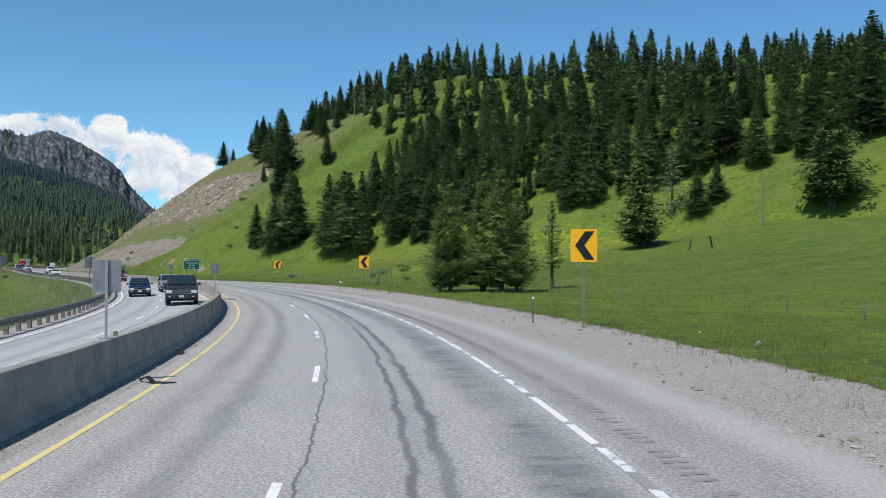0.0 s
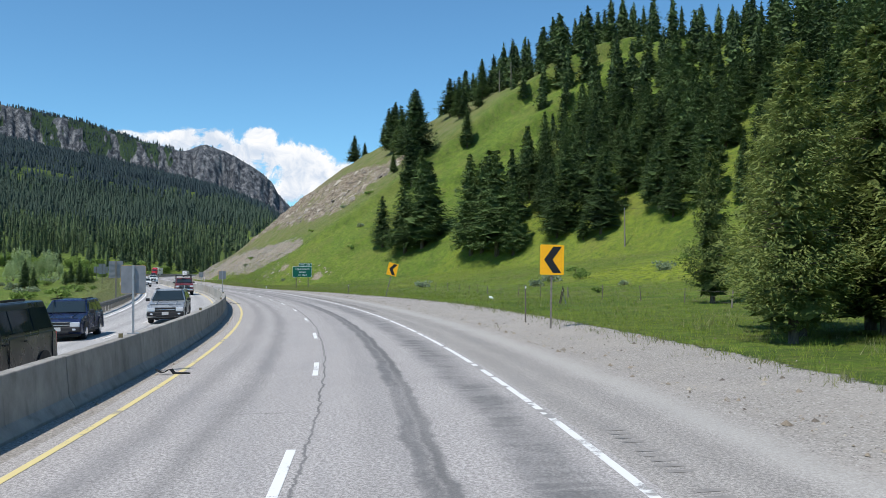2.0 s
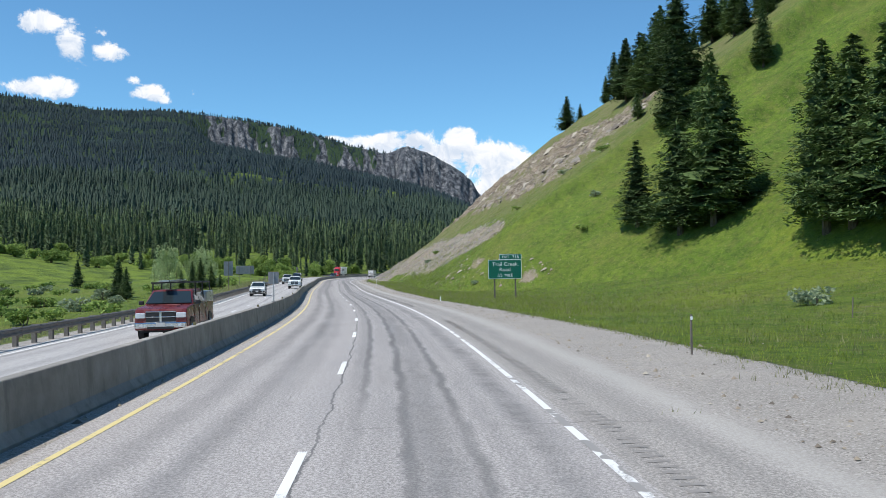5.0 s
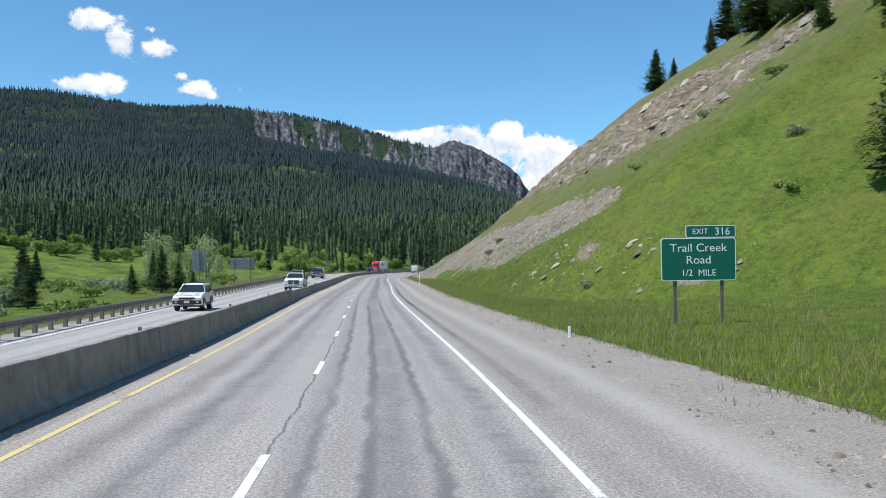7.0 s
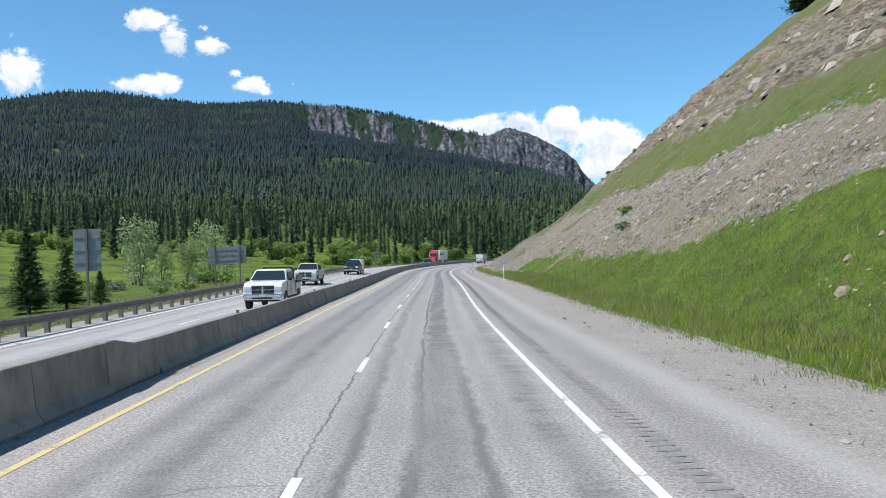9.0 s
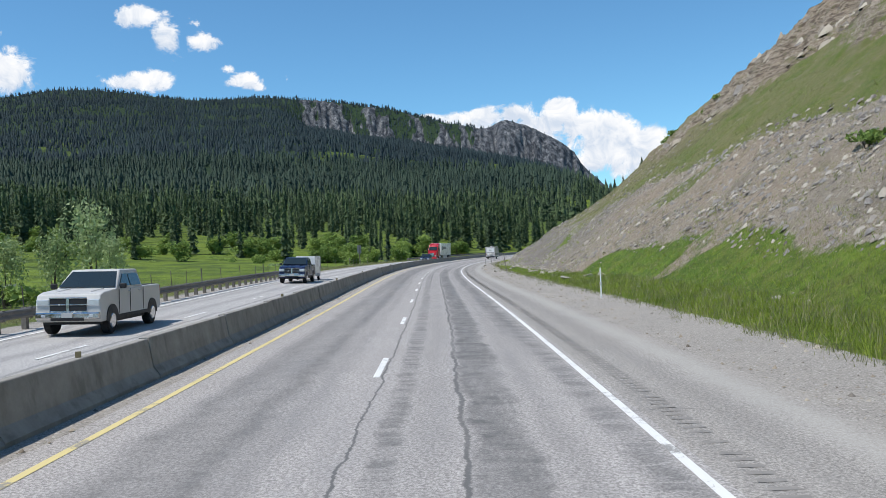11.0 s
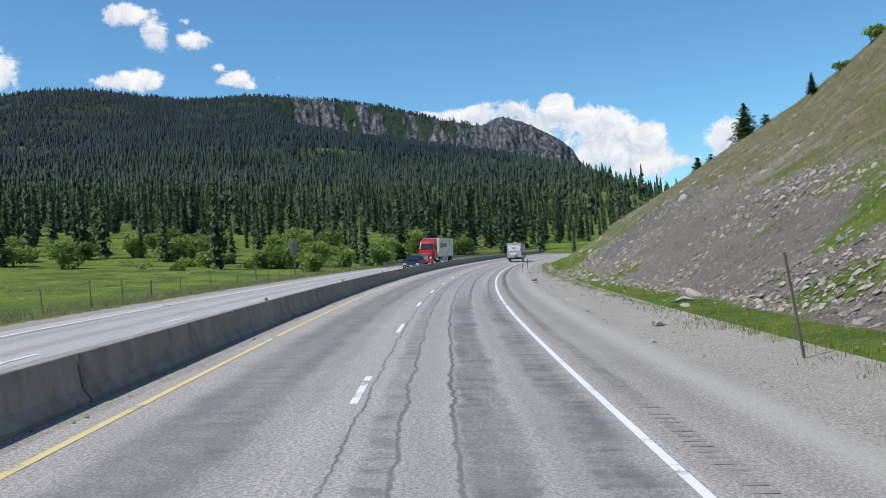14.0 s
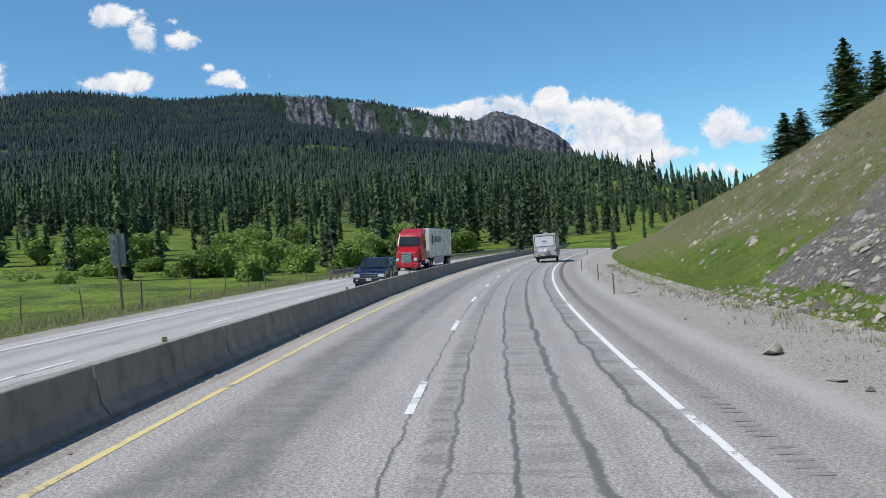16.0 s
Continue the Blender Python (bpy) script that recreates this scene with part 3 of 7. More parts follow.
def height(x, y, s=None, d=None):
    x, y = np.asarray(x, float), np.asarray(y, float)
    if s is None:
        s, d = road_sd(x.ravel(), y.ravel())
        s, d = s.reshape(x.shape), d.reshape(x.shape)
    z = edge_height(s, d)
    bump = rough2(x, y, 9, 3)
    # right of the road: verge, meadow, hill
    toe = np.interp(y, TOE_Y, TOE_X)
    toe = np.where(y > 230, np.maximum(toe, x - d + 10.5), toe)
    slope = np.gradient(np.interp(np.arange(-600, 301, 1.0), TOE_Y, TOE_X))
    lean = 1 / np.sqrt(1 + np.interp(y, np.arange(-600, 301, 1.0), slope) ** 2)
    inside = (x - toe) * lean + 1.2 * rough2(x, y, 40, 5) + 0.5 * bump
    steep = np.interp(y, [-200, -60, 20, 60, 190, 212, 230, 240, 252, 270, 290, 330, 420], [0.62, 0.66, 0.72, 0.76, 0.755, 0.705, 0.64, 0.615, 0.595, 0.555, 0.47, 0.445, 0.42])
    cap = np.interp(y, CAP_Y, CAP_H)
    lin = np.maximum(inside, 0) * steep * (1 + smooth(y, 60, 140) * (0.11 * smooth(inside, 8, 50) - 0.055)) * (1 - 0.15 * smooth(y, 165, 192) * (1 - smooth(y, 235, 262)) * (1 - smooth(inside, 13, 34)))
    soft = 6.0
    hill = -soft * np.log(np.exp(-np.minimum(lin, 400) / soft) + np.exp(-(cap + 0.05 * lin) / soft)) + soft * np.log(1 + np.exp(-cap / soft))
    hill = np.maximum(hill, 0)
    room = np.maximum(toe - (x - d) - 11, 1)
    rise = np.interp(y, [-200, -93, -25, 30, 60], [13, 11, 5.5, 1.5, 0.5])
    meadow = rise * smooth((d - 16) / room, 0.0, 1.25) + 0.25 * bump * smooth(d, 12, 25)
    right = meadow + hill + 0.35 * smooth(hill, 1, 8) * rough2(x, y, 4, 8) + 0.8 * smooth(hill, 3, 15) * rough2(x, y, 14, 9)
    z = np.where(d > 9, z + right * smooth(d, 9, 12), z)
    # left of the road: bank, valley floor
    drop = np.interp(s, [-100, 150, 230, 270], [-2.2, -2.2, -1.4, -0.35])
    left = drop * smooth(-d, 13.6, 24) + (0.5 * rough2(x, y, 30, 6) + 0.25 * bump) * smooth(-d, 15, 35)
    left = left + 0.004 * np.maximum(-d - 60, 0)
    z = np.where(d < -13.4, z + left, z)
    return z


# ---- the far mountain, round a point beside the road: bearing (degrees right of +y) and distance ----
MX, MY = 0.0, 26.0
FOOT_B, FOOT_E = [-60, -26, -19, -12, -5, 2, 30], [3.5, 2.2, 1.2, 0.7, 0.2, -0.2, -0.3]
MID_B = [-60, -26, -19, -12, -7.4, -5, -2.3, 0.2, 2.8, 5.0, 7.5, 10.0, 11.5, 16, 22, 30]
MID_E = [7.8, 7.9, 8.2, 8.2, 8.2, 7.9, 7.3, 6.8, 6.3, 5.8, 5.1, 4.2, 3.2, 2.0, 0.8, 0.2]
MID_R = [2700, 2600, 2600, 2500, 2450, 2400, 2300, 2200, 2050, 1850, 1600, 1150, 900, 770, 700, 650]
TOP_B = [-60, -40, -25.4, -23.5, -22, -20, -18, -16, -14, -12, -10, -8, -6, -4, -2, 0, 1, 2, 3, 4, 4.5, 5, 5.7, 6.5, 7.5, 8.5, 9.4, 10, 10.4, 10.9, 11.5, 13, 17, 30]
TOP_E = [8.0, 9.2, 10.3, 10.6, 10.88, 10.95, 10.8, 10.55, 10.35, 10.35, 10.48, 10.33, 10.13, 9.84, 9.48, 8.98, 8.68, 8.38, 8.08, 7.8, 7.9, 8.1, 8.28, 8.05, 7.6, 7.05, 6.45, 5.9, 5.1, 4.5, 4.0, 2.5, 0.6, 0.1]


FAR = 4300.0


def mountain(b, r):
    """Height of the far mountain and how rocky it is there."""
    foot = np.tan(np.radians(np.interp(b, FOOT_B, FOOT_E))) * 350
    r1 = np.interp(b, MID_B, MID_R)
    z1 = np.tan(np.radians(np.interp(b, MID_B, MID_E))) * r1 - 12
    top = np.interp(b, TOP_B, TOP_E) + 0.09 * rough2(b, b * 0, 0.9, 41, 3) * smooth(b, -8, 0)
    z2 = np.tan(np.radians(top)) * FAR - 8 * (1 - smooth(b, 1, 4))
    u0, u1 = np.clip((r - 350) / (r1 - 350), 0, 1), np.clip((r - r1) / (FAR - r1), 0, 1)
    x, y = MX + r * np.sin(np.radians(b)), MY + r * np.cos(np.radians(b))
    cliff = smooth(b, -9, -6.5) * (1 - smooth(b, 11.5, 13))
    tan1 = z1 / r1
    tan0 = foot / 350
    low = (tan0 + (tan1 - tan0) * u0 ** 0.62) * r
    tan2 = z2 / FAR
    face = smooth(u1, 0.8, 0.97)
    up = (1 - cliff) * u1 + cliff * (0.18 * u1 + 0.82 * face)
    z = np.where(r < r1, low, (tan1 + (tan2 - tan1) * up) * r)
    z = z + 24 * smooth(u0, 0.15, 0.6) * rough2(x, y, 260, 21) * (1 - smooth(u0, 0.75, 1.0)) + 42 * smooth(u1, 0.08, 0.35) * (1 - smooth(u1, 0.72, 0.9)) * rough2(x, y, 420, 27)
    z = np.where(r > FAR, z2 - (r - FAR) * 0.3, z)
    head = smooth(b, 3.9, 4.4)
    jag = 0.3 * rough2(b * 40, r / 9, 22, 23, 4) + 0.5 * rough2(b * 3, r / 45, 3, 28, 2)
    ribs = 0.0
    lace = rough2(b * 40, r / 6, 9, 29, 3)
    for rb, w, u_top in ((-7.1, 0.3, 0.94), (-6.0, 0.5, 0.965), (-5.1, 0.45, 0.95), (-3.0, 0.42, 0.955), (-2.4, 0.42, 0.92), (-0.1, 0.36, 0.94), (1.5, 0.5, 0.95), (2.9, 0.3, 0.97), (3.7, 0.4, 0.97), (2.2, 0.3, 0.9)):
        mid_b = rb + 1.1 * w * (u_top - u1) / 0.15
        wide = w * (0.5 + 1.0 * smooth(u_top - u1, 0.0, 0.13))
        ribs = np.maximum(ribs, (1 - smooth(np.abs(b - mid_b) + 0.7 * jag + 0.45 * lace, wide * 0.9, wide * 1.5)) * (1 - smooth(u1 + 0.07 * jag, u_top, u_top + 0.03)))
    rock = cliff * smooth(u1 + 0.07 * jag, 0.76, 0.82) * (1 - smooth(r, FAR, FAR + 30)) * np.maximum(head, ribs)
    spur = 1 - 2.2 * np.abs(rough2(b, r / 900, 0.62, 24, 4))
    crack = 1 - 2 * np.abs(rough2(b * 75 + 0.45 * z, z * 0.6 - b * 20, 26, 26, 4))
    z = z + rock * (34 * (spur - 0.5) + 13 * (crack - 0.4) + 9 * rough2(x, y, 40, 25, 3)) * (1 - 0.93 * smooth(u1, 0.9, 0.985))
    z = np.where(r < 350, foot * smooth(r, 180, 350) - 3 * (1 - smooth(r, 180, 350)), z)
    return z, rock

# ---- mesh helpers ----
def part(name, bm, material, parent=None, label="", flat=True):
    me = bpy.data.meshes.new(name)
    bm.to_mesh(me)
    bm.free()
    if material:
        for m in material if isinstance(material, (list, tuple)) else [material]:
            me.materials.append(m)
    if not flat:
        me.polygons.foreach_set("use_smooth", [True] * len(me.polygons))
    ob = new(name, me)
    if parent is not None:
        ob.parent = parent
    if label:
        ob["label"] = label
    return ob


def raw(name, verts, faces, material, parent=None, flat=True):
    """One mesh object from arrays; faces all have the same number of corners."""
    verts, faces = np.asarray(verts, np.float32), np.asarray(faces, np.int32)
    n = faces.shape[1]
    me = bpy.data.meshes.new(name)
    me.vertices.add(len(verts))
    me.vertices.foreach_set("co", verts.ravel())
    me.loops.add(faces.size)
    me.loops.foreach_set("vertex_index", faces.ravel())
    me.polygons.add(len(faces))
    me.polygons.foreach_set("loop_start", np.arange(len(faces), dtype=np.int32) * n)
    me.update(calc_edges=True)
    if not flat:
        me.polygons.foreach_set("use_smooth", np.ones(len(faces), bool))
    if material:
        me.materials.append(material)
    ob = new(name, me)
    if parent is not None:
        ob.parent = parent
    return ob


def weight(ob, name, values):
    a = ob.data.attributes.new(name, "FLOAT", "POINT")
    a.data.foreach_set("value", np.asarray(values, np.float32).ravel())


def grid_faces(n, m):
    i = (np.arange(n - 1)[:, None] * m + np.arange(m - 1)[None, :]).ravel()
    return np.stack([i, i + 1, i + m + 1, i + m], 1)[:, ::-1]


def thing(name, label, category, group="", at=None):
    e = new(name)
    e.empty_display_size = 0.2
    if at is not None:
        e.matrix_basis = at
    return tagged(e, label, category, group)


def box(bm, c, size, turn=None, bevel=0.0):
    g = bmesh.ops.create_cube(bm, size=1.0)
    vs = g["verts"]
    bmesh.ops.scale(bm, vec=size, verts=vs)
    if bevel:
        es = list({e for v in vs for e in v.link_edges})
        r = bmesh.ops.bevel(bm, geom=es, offset=bevel, segments=2, affect="EDGES", profile=0.5)
        vs = list({v for f in r["faces"] for v in f.verts} | {v for v in vs if v.is_valid})
    if turn is not None:
        bmesh.ops.transform(bm, matrix=turn, verts=vs)
    bmesh.ops.translate(bm, vec=c, verts=vs)
    return vs


def boxed(c, size, turn=None, bevel=0.0):
    bm = bmesh.new()
    box(bm, c, size, turn, bevel)
    return bm


def rod(bm, p, q, r0, r1=None, n=8):
    p, q = Vector(p), Vector(q)
    r1 = r0 if r1 is None else r1
    m = Matrix.Translation((p + q) / 2) @ (q - p).to_track_quat("Z", "Y").to_matrix().to_4x4()
    bmesh.ops.create_cone(bm, cap_ends=True, segments=n, radius1=r0, radius2=max(r1, 1e-4), depth=(q - p).length, matrix=m)


def rods(p, q, r0, r1=None, n=8):
    bm = bmesh.new()
    rod(bm, p, q, r0, r1, n)
    return bm


def slab(bm, outline, axis, lo, hi, bevel=0.0):
    """A plate: an outline of 2D points, extruded along x, y or z from lo to hi."""
    put = {"x": lambda a, b, t: (t, a, b), "y": lambda a, b, t: (a, t, b), "z": lambda a, b, t: (a, b, t)}[axis]
    v0 = [bm.verts.new(put(a, b, lo)) for a, b in outline]
    v1 = [bm.verts.new(put(a, b, hi)) for a, b in outline]
    n = len(outline)
    fs = [bm.faces.new(v0[::-1]), bm.faces.new(v1)]
    fs += [bm.faces.new((v0[i], v0[(i + 1) % n], v1[(i + 1) % n], v1[i])) for i in range(n)]
    bmesh.ops.recalc_face_normals(bm, faces=fs)
    if bevel:
        bmesh.ops.bevel(bm, geom=list({e for f in fs for e in f.edges}), offset=bevel, segments=2, affect="EDGES", profile=0.5)


def slabbed(outline, axis, lo, hi, bevel=0.0):
    bm = bmesh.new()
    slab(bm, outline, axis, lo, hi, bevel)
    return bm


def on_road(s, d, z=None, turn=0.0):
    """A pose that stands on the road or ground at (s, d) and faces along the road."""
    x, y = road_xy(s, d)
    a = math.degrees(float(np.interp(s, _s, _a)))
    zz = float(height(np.array([x]), np.array([y]), np.array([s]), np.array([d]))[0]) if z is None else z
    return pose(float(x), float(y), zz, 0, 0, a + turn)


def z_at(x, y):
    return float(height(np.array([x]), np.array([y]))[0])

# ---- ground sheet ----
def spread(lo, hi, step, far, grow=1.12):
    mid = list(np.arange(lo, hi + 1e-6, step))
    w, a, b = step, [lo], [hi]
    while b[-1] < far[1]:
        w *= grow
        b.append(b[-1] + w)
    w = step
    while a[-1] > far[0]:
        w *= grow
        a.append(a[-1] - w)
    return np.array(a[:0:-1] + mid + b[1:])


gs = spread(-40, 500, 0.95, (-4200, 4600), 1.1)
gd = np.concatenate([spread(-60, -13.0, 1.6, (-4300, -13.1), 1.1)[:-1], [-12.85, -9, -5, 0, 5, 8.6], np.arange(9.2, 14, 0.6), np.arange(14, 62, 0.62), np.arange(62.6, 110, 1.15), spread(110, 150, 1.6, (109, 4300), 1.1)[1:]])
gd = np.unique(np.round(gd, 3))
S2, D2 = np.meshgrid(gs, gd, indexing="ij")
X2, Y2 = road_xy(S2, D2)
Z2 = height(X2, Y2, S2, D2)
Z2 = np.where((D2 > -12.8) & (D2 < 8.7), Z2 - 0.12, Z2)
far2 = np.hypot(X2, Y2 - 100)
Z2 = np.where((D2 < 0) & (far2 > 500), Z2 * 0 - 1.0, Z2)
up2 = (X2 - np.interp(Y2, TOE_Y, TOE_X)) * 0.76
# a long tongue of scree low on the cut: its lower and upper edge above the toe, along y
TONGUE_Y, TONGUE_LOW = [52, 59, 64, 77, 95, 119, 132, 146, 150, 158, 240], [6.5, 4.4, 3.3, 2.1, 1.7, 2.4, 2.6, 1.6, 0.0, -1.3, -1.0]
CREST_Y, TONGUE_HIGH = [50, 58, 72, 120, 145, 170, 182, 200, 220, 230, 240], [7.5, 9, 10.3, 10.6, 9.2, 7.4, 6.0, 5.6, 6.4, 6.8, 4.5]


def in_tongue(y, up, wob=0.0):
    lo, hi = np.interp(y, TONGUE_Y, TONGUE_LOW), np.interp(y, CREST_Y, TONGUE_HIGH)
    return smooth(up + wob, lo - 0.5, lo + 0.7) * (1 - smooth(up + wob, hi - 1.0, hi + 1.2)) * smooth(y - 1.2 * up, 41, 46) * (1 - smooth(y + 0.5 * up, 234, 240))


wob2 = 1.1 * rough2(X2, Y2, 11, 63)
tongue = in_tongue(Y2, up2, wob2)
ledge = smooth(Y2, 58, 76) * (1 - smooth(Y2, 205, 240)) * smooth(up2 + 2 * wob2, 15.5, 18) * (1 - smooth(up2 + 2 * wob2, np.interp(Y2, [60, 140, 170, 230], [31, 32, 29, 24]), np.interp(Y2, [60, 140, 170, 230], [35, 36, 33, 28])))
ledge = ledge * (0.78 + 0.22 * smooth(rough2(X2, Y2, 22, 64), -0.25, 0.1))
lowslab = smooth(Y2, 28, 32) * (1 - smooth(Y2, 52, 56)) * smooth(up2, 0.2, 0.8) * (1 - smooth(up2, 3.6, 4.6)) * smooth(rough2(X2, Y2, 5, 66), 0.05, 0.3)
stony = smooth(Y2, 172, 186) * (1 - smooth(Y2, 262, 280)) * smooth(up2, 3, 6) * (1 - smooth(up2, 20, 26))
slate = smooth(Y2, 196, 208) * (1 - smooth(Y2 - 0.5 * up2, 234, 238)) * smooth(up2, 0.2, 1.2) * (1 - smooth(up2, 7.5, 10.5))
bare_toe = 0.6 * smooth(Y2, 95, 120) * (1 - smooth(Y2, 168, 185)) * smooth(up2, -1.8, -0.6) * (1 - smooth(up2, 2.6, 3.6)) * smooth(rough2(X2, Y2, 5, 67), -0.05, 0.2)
tongue = tongue * (1 - 0.62 * smooth(rough2(X2, Y2, 7, 69), 0.15, 0.4) * smooth(Y2, 110, 150))
rock = np.maximum.reduce([ledge * 0.78, tongue * 0.86, lowslab * 0.62, bare_toe, stony * 0.42, 0.3 * smooth(Y2, 60, 80) * (1 - smooth(Y2, 230, 250)) * smooth(up2, 10, 12) * (1 - smooth(up2, 36, 42)), slate * 0.86]) * (D2 > 10.6)
crag = 1 - 2 * np.abs(rough2(X2, Y2 + 0.6 * X2, 6, 61, 4))
bed = Z2 + 0.35 * Y2 * 0.3
step_h = np.round(bed / 1.5 + 0.5 * rough2(X2, Y2, 16, 62)) * 1.5 - 0.105 * Y2
Z2 = Z2 + np.where(D2 > 11, ledge * (1.6 * (crag - 0.45) + 0.8 * np.clip(step_h - Z2, -0.9, 0.9)) + tongue * 0.2 * (crag - 0.4), 0.0)
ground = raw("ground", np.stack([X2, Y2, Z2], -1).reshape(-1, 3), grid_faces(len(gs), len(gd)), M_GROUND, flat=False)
tagged(ground, "green mountain meadow with gravel verges and a rocky cut slope", "ground", kind="structure")
weight(ground, "rock", rock)
weight(ground, "bloom", smooth(X2, 24, 34) * (1 - smooth(X2, 62, 72)) * smooth(Y2, -95, -75) * (1 - smooth(Y2, -58, -44)) + 0.25 * smooth(rough2(X2, Y2, 30, 68), 0.15, 0.4) * (Y2 < 40) * (D2 > 14))
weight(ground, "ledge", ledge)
weight(ground, "slate", np.maximum(slate * smooth(Y2, 205, 222), 0.7 * tongue * smooth(Y2, 150, 180)))
up2 = np.maximum(up2, 0)
cut = smooth(Y2, 38, 75) * (1 - smooth(Y2, 300, 420))
dry = (0.55 * cut * smooth(up2, 8, 14) + 0.95 * smooth(Y2, 155, 185) * (1 - smooth(Y2, 300, 340)) * smooth(up2 - 0.02 * np.maximum(Y2 - 230, 0), 3, 6) + 0.2 * smooth(Y2, 40, 60) * smooth(up2, 8, 20)) * (D2 > 10) + 0.6 * smooth(-D2, 13, 14) * (1 - smooth(-D2, 16, 24))
dry = np.maximum(dry, 0.75 * smooth(Y2, 105, 135) * (1 - smooth(Y2, 300, 340)) * smooth(up2, 3.2, 5.5) * (D2 > 10))
weight(ground, "dry", dry)
gravel_out = np.interp(S2, [0, 60, 120, 200, 240, 300, 400, 430], [9.6, 9.8, 10.4, 9.3, 8.9, 9.2, 8.9, 8.4])
weight(ground, "gravel", np.where(D2 > 0, 1 - smooth(D2, gravel_out - 0.5, gravel_out + 0.6), 1 - smooth(-D2, 14.0, 15.6)))

# ---- pavement strips ----
def strip(name, s0, s1, d0, d1, lift, material, label="", category="", step=1.0, across=2, parent=None):
    s = np.arange(s0, s1 + 1e-6, step) if step < s1 - s0 else np.array([s0, (s0 + s1) / 2, s1])
    d = np.linspace(d0, d1, across)
    S, D = np.meshgrid(s, d, indexing="ij")
    x, y = road_xy(S, D)
    z = edge_height(S, D) + lift
    ob = raw(name, np.stack([x, y, z], -1).reshape(-1, 3), grid_faces(len(s), len(d)), material, parent, flat=False)
    uv = ob.data.uv_layers.new(name="road")
    li = np.empty(len(ob.data.loops), np.int32)
    ob.data.loops.foreach_get("vertex_index", li)
    uv.data.foreach_set("uv", np.stack([S.ravel()[li], D.ravel()[li]], 1).astype(np.float32).ravel())
    if label:
        tagged(ob, label, category, kind="structure")
    return ob


road = strip("road", -60, 760, -4.9, 3.78, 0.0, M_ROAD, "two-lane worn grey asphalt carriageway with sealed cracks", "road", 1.0, 9)
shoulder = strip("shoulder", -60, 760, 3.78, 6.6, 0.0, M_SHOULDER, "pale worn asphalt road shoulder beside gravel", "road shoulder", 1.0, 4)


def ragged(name, s0, s1, d0, d1, lift, material, label, category, wob, seed):
    """A strip of loose material with a wandering edge on the road's side."""
    s = np.arange(s0, s1, 0.4)
    inner = d0 + wob * rough2(s, s * 0, 6.0, seed, 5)
    cols = [inner, inner + (d1 - inner) * 0.3, inner + (d1 - inner) * 0.65, s * 0 + d1]
    D = np.stack(cols, 1)
    S = np.repeat(s[:, None], 4, 1)
    x, y = road_xy(S, D)
    z = edge_height(S, D) + lift + np.array([-0.012, 0.006, 0.012, -0.01])[None]
    return tagged(raw(name, np.stack([x, y, z], -1).reshape(-1, 3), grid_faces(len(s), 4) if d1 > d0 else grid_faces(len(s), 4)[:, ::-1], material, flat=False), label, category, kind="structure")


verge = ragged("gravel_verge", -60, 760, 6.35, 9.3, 0.005, M_GRAVEL, "loose grey-brown gravel verge along the road", "gravel", 0.2, 71)
grit = ragged("median_grit", -40, 640, -4.12, -4.72, 0.005, M_GRAVEL, "pale grit and dirt along the foot of the barrier", "gravel", 0.16, 72)
far_road = strip("opposite_road", -60, 760, -12.85, -4.95, -0.005, M_OPP, "worn grey asphalt carriageway for oncoming traffic", "road", 1.0, 9)


def line(name, s0, s1, d, w, material, label, owner, step=1.0):
    return tagged(strip(name, s0, s1, d - w / 2, d + w / 2, 0.006, material, step=step, parent=owner), label)


line("edge_line", -60, 150, 3.6, 0.13, M_WORN_LINE, "white edge line with long worn-away gaps", road)
line("edge_line", 150, 760, 3.6, 0.13, M_WHITE_LINE, "worn white edge line", road)
line("median_line", -60, 760, -3.75, 0.13, M_YELLOW_LINE, "worn yellow edge line", road)
line("edge_line", -60, 760, -11.85, 0.15, M_WHITE_LINE, "worn white edge line", far_road)
line("median_line", -60, 760, -5.6, 0.13, M_YELLOW_LINE, "worn yellow edge line", far_road)
for i in range(-22, 44):
    s1 = float(np.interp(i, [-22, -17, -8, 0, 16, 44], [-37.0, 21.9, 127.6, 225.5, 421.5, 763.0]))
    d1 = float(np.interp(s1, [0, 60, 120, 190, 230, 310, 350, 400], [-0.44, -0.43, -0.34, -0.22, -0.16, -0.42, -0.42, -0.26]))
    line("lane_dash", s1 - 3.05, s1, d1, 0.13, M_WHITE_LINE, "worn white lane dash", road, 5)
    line("lane_dash", s1 + 1, s1 + 4.05, -8.7, 0.12, M_WHITE_LINE, "worn white lane dash", far_road, 5)


def rumble(s0, s1, d0, d1):
    """Milled rumble strip: a row of shallow grooves, shade painted as dark quads."""
    V, F, n = [], [], 0
    for s in np.arange(s0, s1, 0.3):
        if random.random() < 0.12:
            continue
        q = [(s, d0), (s + 0.14, d0 + 0.03), (s + 0.13, d1), (s + 0.01, d1 - 0.03)]
        for ss_, dd in q:
            x, y = road_xy(ss_, dd)
            V.append((float(x), float(y), float(edge_height(np.array([ss_]), np.array([dd]))[0]) + 0.005))
        F.append((n, n + 3, n + 2, n + 1))
        n += 4
    ob = raw("rumble_strip", V, F, M_GROOVE_SHADE, shoulder)
    ob["kind"] = "stuff"


rumble(-20, 58, 4.1, 4.45)
rumble(98, 160, 4.05, 4.38)
rumble(180, 520, 4.05, 4.38)

